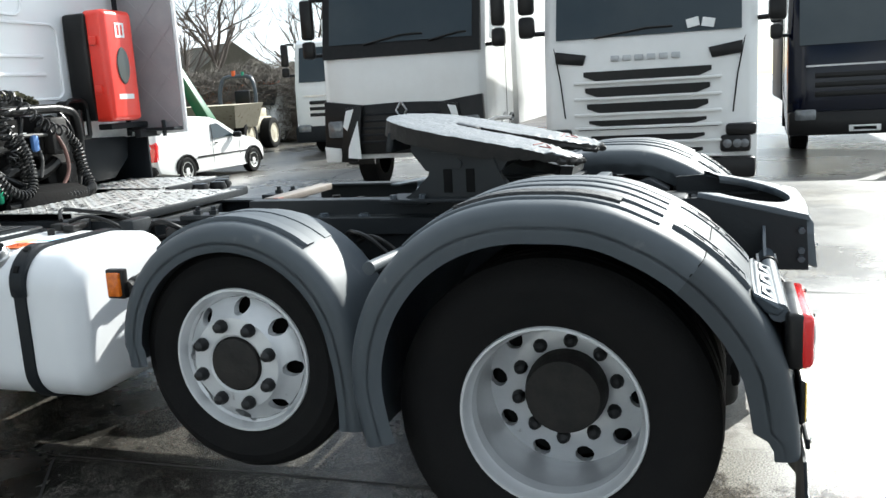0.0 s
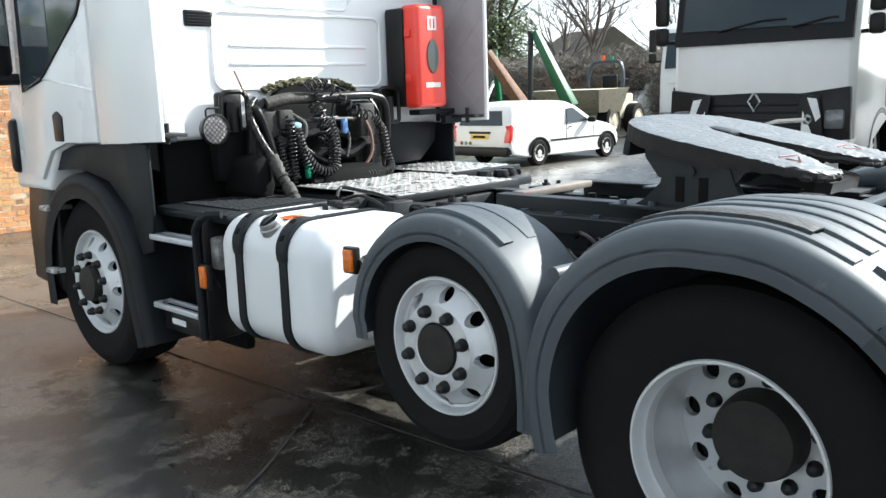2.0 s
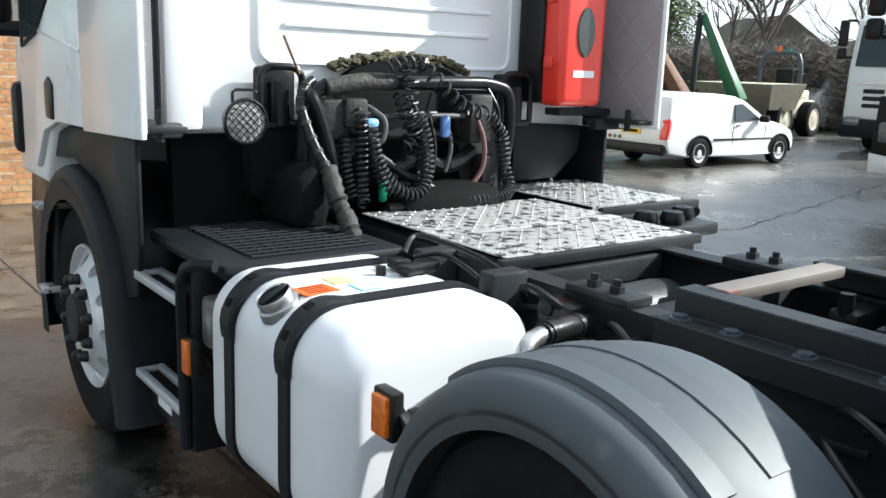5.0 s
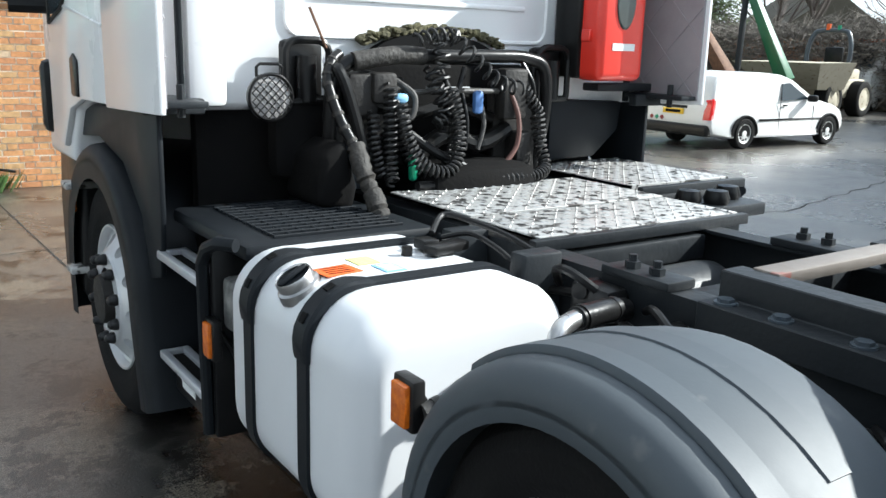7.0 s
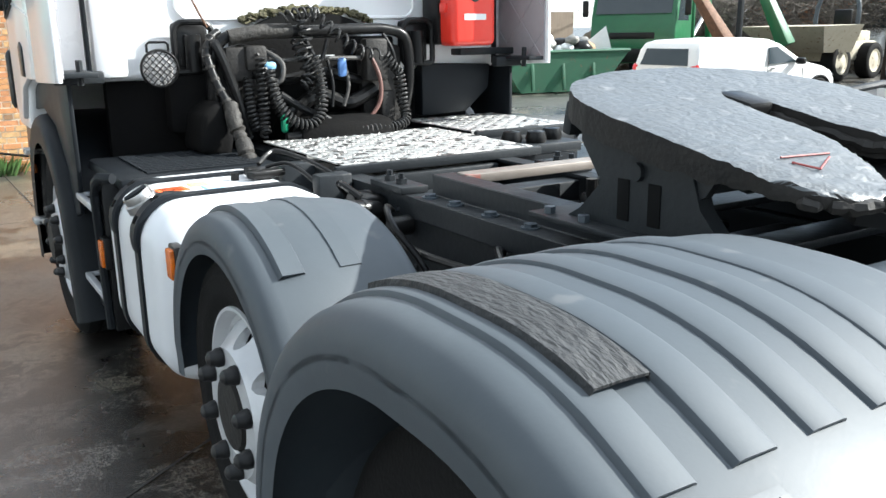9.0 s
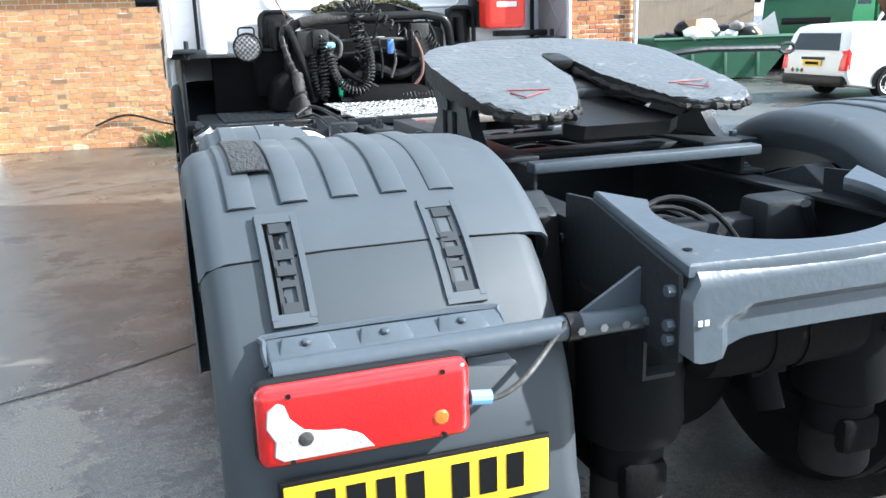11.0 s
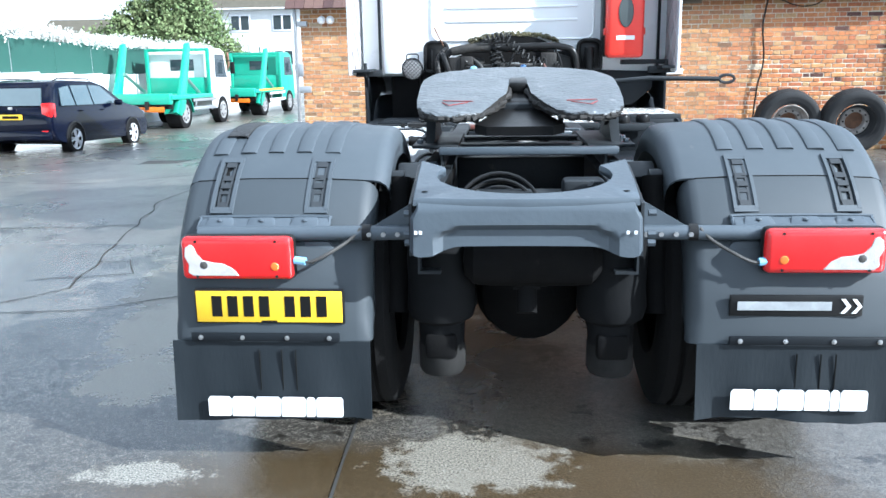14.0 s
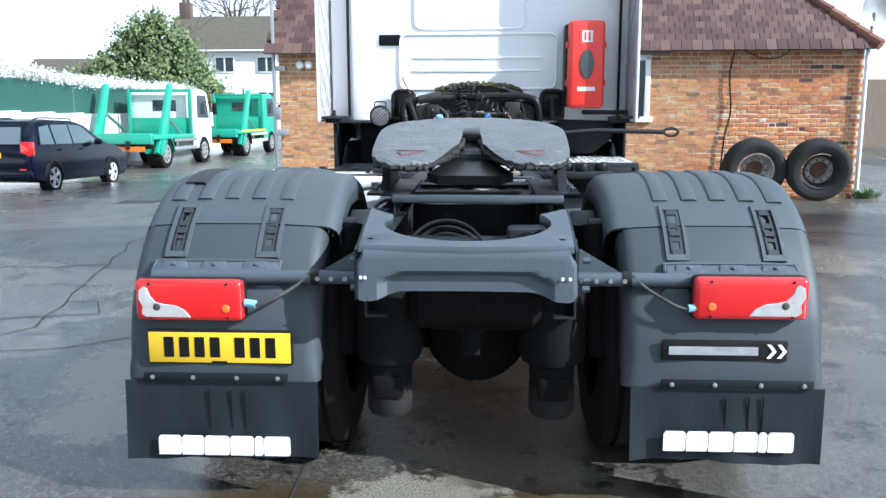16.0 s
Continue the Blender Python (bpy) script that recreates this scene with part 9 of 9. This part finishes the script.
def bare_tree(x, y, h, seed, label, spread=0.5):
    rnd = random.Random(seed)
    t = thing("bare_tree", label, "tree", Matrix.Translation((x, y, 0)), "bare trees beyond the yard")
    b, tips = Build(), []
    limb(b, Vector((0, 0, -0.1)), Vector((0.03, 0.02, 1)), h * 0.45, h * 0.022, 0, rnd, tips, 0.08)
    part("trunk", b, M_BARK, t)
    b2 = Build()
    for k in range(7):
        a = 6.28 * k / 7 + rnd.random()
        limb(b2, Vector((0, 0, h * rnd.uniform(0.22, 0.43))), Vector((math.cos(a) * spread, math.sin(a) * spread, 0.8)).normalized(), h * rnd.uniform(0.28, 0.42), h * 0.010, 3, rnd, tips, 0.3, (3, 4))
    part("crown", b2, M_TWIG, t, "bare branching crown")


bare_tree(30.5, 20.2, 8.2, 3, "bare winter tree against the sky")
bare_tree(33.0, 23.5, 7.4, 5, "bare winter tree against the sky")
bare_tree(27.0, 14.0, 6.0, 9, "bare winter tree against the sky")
bare_tree(-11.5, 76.0, 15.0, 12, "slender bare tree behind the house", 0.25)
bare_tree(-14.5, 77.0, 14.5, 14, "slender bare tree behind the house", 0.25)
bare_tree(-20.5, 76.0, 14.5, 18, "slender bare tree behind the house", 0.2)
bare_tree(24.5, 22.8, 7.0, 15, "bare winter tree against the sky")


def crown_tree(name, x, y, z, blobs, count, size, seed, label, matl, trunk=0.16):
    rnd = random.Random(seed)
    t = thing(name, label, "tree", Matrix.Translation((x, y, z)))
    h = max(c[2] for c in blobs)
    b, tips = Build(), []
    limb(b, Vector((0, 0, -0.2)), Vector((0, 0, 1)), h * 0.9, trunk, 2, rnd, tips, 0.2)
    part("trunk", b, M_BARK, t)
    wts = [c[3] ** 2 for c in blobs]

    def inside(r):
        c = r.choices(blobs, wts)[0]
        while True:
            q = Vector((r.uniform(-1, 1), r.uniform(-1, 1), r.uniform(-1, 1)))
            if 0.2 < q.length < 1 and noise.noise(Vector((q.x * 3.1 + c[0] * 3, q.y * 3.1 + c[1], q.z * 3.1 + c[2] * 3))) > 0.16:
                break
        return Vector((c[0], c[1], c[2])) + q * c[3] * (1.12 + 0.30 * r.gauss(0, 1))

    cr_ = part("crown", mesh_of(*leaves(count, inside, size, seed + 1), 0), matl, t, "dense small-leaved crown")
    cr_["kind"] = "stuff"


crown_tree("evergreen_tree", -13.9, 36.0, -1.0, [(-4.3, 0, 2.7, 0.7), (-5.1, 0.1, 2.3, 0.7), (-5.8, 0, 2.0, 0.6), (-3.4, 0, 3.0, 0.7), (-2.6, 0, 3.6, 0.7), (-3.6, 0, 2.4, 0.6), (-1.9, 0.2, 4.3, 0.7), (-1.3, 0.2, 5.0, 0.7), (-0.7, 0.1, 5.6, 0.6), (0.0, 0, 5.9, 0.5), (0.4, 0.1, 5.3, 0.7), (1.0, 0, 4.8, 0.6), (1.5, 0, 4.2, 0.6), (-0.4, 0.2, 4.6, 0.9), (0.6, 0, 3.9, 0.9), (2.0, 0, 3.5, 0.6), (-1.4, 0, 3.6, 1.0), (0.0, -0.3, 3.2, 1.1), (-2.4, -0.3, 2.7, 0.9), (1.4, -0.3, 2.8, 0.9), (2.4, 0.2, 2.7, 0.6), (-0.9, -0.4, 2.3, 1.2), (0.8, -0.4, 2.2, 1.0)], 36000, 0.072, 31, "broad evergreen tree above the white wall", M_LEAF)
crown_tree("conifer", 26.6, 22.6, 0.0, [(0, 0, 2.0, 1.5), (0.3, 0, 3.4, 1.4), (-0.2, 0.1, 4.8, 1.2), (0.1, 0, 6.0, 0.9), (0, 0, 7.0, 0.6), (-0.6, 0.9, 3.0, 1.2)], 22000, 0.07, 41, "dark evergreen tree behind the scrub", M_LEAF)


def scrub_at(rnd):
    u = rnd.random()
    x, y = 19.5 + 8 * u + rnd.gauss(0, 0.6), 20.5 - 9.5 * u + rnd.gauss(0, 0.6)
    top = 2.5 + 0.6 * noise.noise(Vector((u * 9, 0, 1)))
    return Vector((x, y, top * rnd.random() ** 0.7))


def twigs(count, place, length, r, seed):
    rnd = random.Random(seed)
    vs, fs = [], []
    for i in range(count):
        p = place(rnd)
        d = Vector((rnd.gauss(0, 1), rnd.gauss(0, 1), rnd.gauss(0.4, 0.8))).normalized() * length * rnd.uniform(0.5, 1.5)
        s = d.orthogonal().normalized() * r
        o = len(vs)
        vs += [p - s, p + s, p + d + s * 0.3, p + d - s * 0.3]
        fs.append([o, o + 1, o + 2, o + 3])
    return vs, fs


solo("scrub_bank", mesh_of(*twigs(30000, scrub_at, 0.45, 0.012, 6), 0), M_SCRUB, "tangled bank of bare scrub and brambles", "scrub", kind="stuff")
bank = Build()
for k in range(12):
    u = k / 11
    bank.box((20.5 + 8 * u, 21.6 - 9.5 * u, 0.6), (2.6, 2.0, 1.6), 0.5, None, 3)
solo("earth_bank", bank, mat("dry_earth", (0.17, 0.13, 0.09), 0.95, col2=(0.10, 0.085, 0.06), scale=2, amount=0.8, bump=0.5, bscale=12), "brown earth bank behind the parked vehicles", "bank", kind="structure")

# ---- houses in the distance ----
def house(x, y, z, w, d, eaves, ridge, yaw, label, wallm=None, chimney=True):
    h = thing("house", label, "house", pose(x, y, z, 0, 0, yaw))
    part("wall", Build().box((0, 0, eaves / 2), (w, d, eaves)), wallm or M_RENDER, h, smooth=0)
    part("roof", Build().prism([(-d / 2 - 0.4, eaves - 0.1), (0, ridge), (d / 2 + 0.4, eaves - 0.1)], -w / 2 - 0.3, w / 2 + 0.3), M_ROOF, h, "mossy brown tiled roof", smooth=0)
    part("gutter", Build().box((0, -d / 2 - 0.38, eaves - 0.1), (w + 0.5, 0.10, 0.10)), M_WHITE, h)
    for k in range(4):
        xw = -w / 2 + w * (k + 0.5) / 4
        for zz in (eaves - 1.1, eaves - 3.6):
            if zz < 0.5:
                continue
            wn_ = part("window", Build().box((xw, -d / 2 - 0.02, zz), (1.5, 0.08, 1.2), 0.01), M_WHITE, h, "white framed window")
            for q in (-0.36, 0.36):
                part("pane", Build().box((xw + q, -d / 2 - 0.065, zz), (0.58, 0.02, 0.98)), M_DARKGLASS, wn_)
    if chimney:
        ch = part("chimney", Build().box((-w / 2 + 0.5, 0, ridge + 0.25), (0.9, 0.6, 1.6), 0.03), M_CHIMNEY, h, "brick chimney")
        part("chimney_pot", Build().cyl((-w / 2 + 0.35, 0, ridge + 1.0), (-w / 2 + 0.35, 0, ridge + 1.4), 0.13, 10).cyl((-w / 2 + 0.7, 0, ridge + 1.0), (-w / 2 + 0.7, 0, ridge + 1.4), 0.13, 10), M_CHIMNEY, h)
    return h


house(-15.6, 64.0, -1.2, 12.5, 8.0, 6.2, 8.9, -3, "white rendered house with a mossy brown roof and chimney")
house(40.0, 26.5, 0.0, 5.5, 6, 2.6, 4.7, 60, "low brick house behind the bare trees", M_BRICKI, False)
house(30.0, 14.5, -0.5, 6, 6, 2.2, 3.6, 60, "small pale house behind the scrub", M_RENDER, False)
house(52.0, 12.0, 0.0, 14, 8, 4.0, 6.4, 80, "far house beyond the yard", M_BRICKI, False)
house(-30.0, 70.0, -1.2, 12, 8, 3.6, 6.0, 0, "far house beyond the lane", M_BRICKI, False)
solo("yard_fence", Build().box((13.0, 22.5, 1.0), (12, 0.1, 2.0)), mat("weathered_boards", (0.22, 0.17, 0.12), 0.85, col2=(0.14, 0.11, 0.085), scale=4, amount=0.8, stretch=(4, 4, 0.5)), "weathered board fence behind the skip", "fence", kind="structure")

# ---- single bricks and tiles ----
for p, short in singles:
    part("brick", BRH if short else BR, None, wall, "", Matrix.Translation(p))
for p in tsingles:
    part("roof_tile", TL, None, roof, "", Matrix.Translation(p) @ rot)
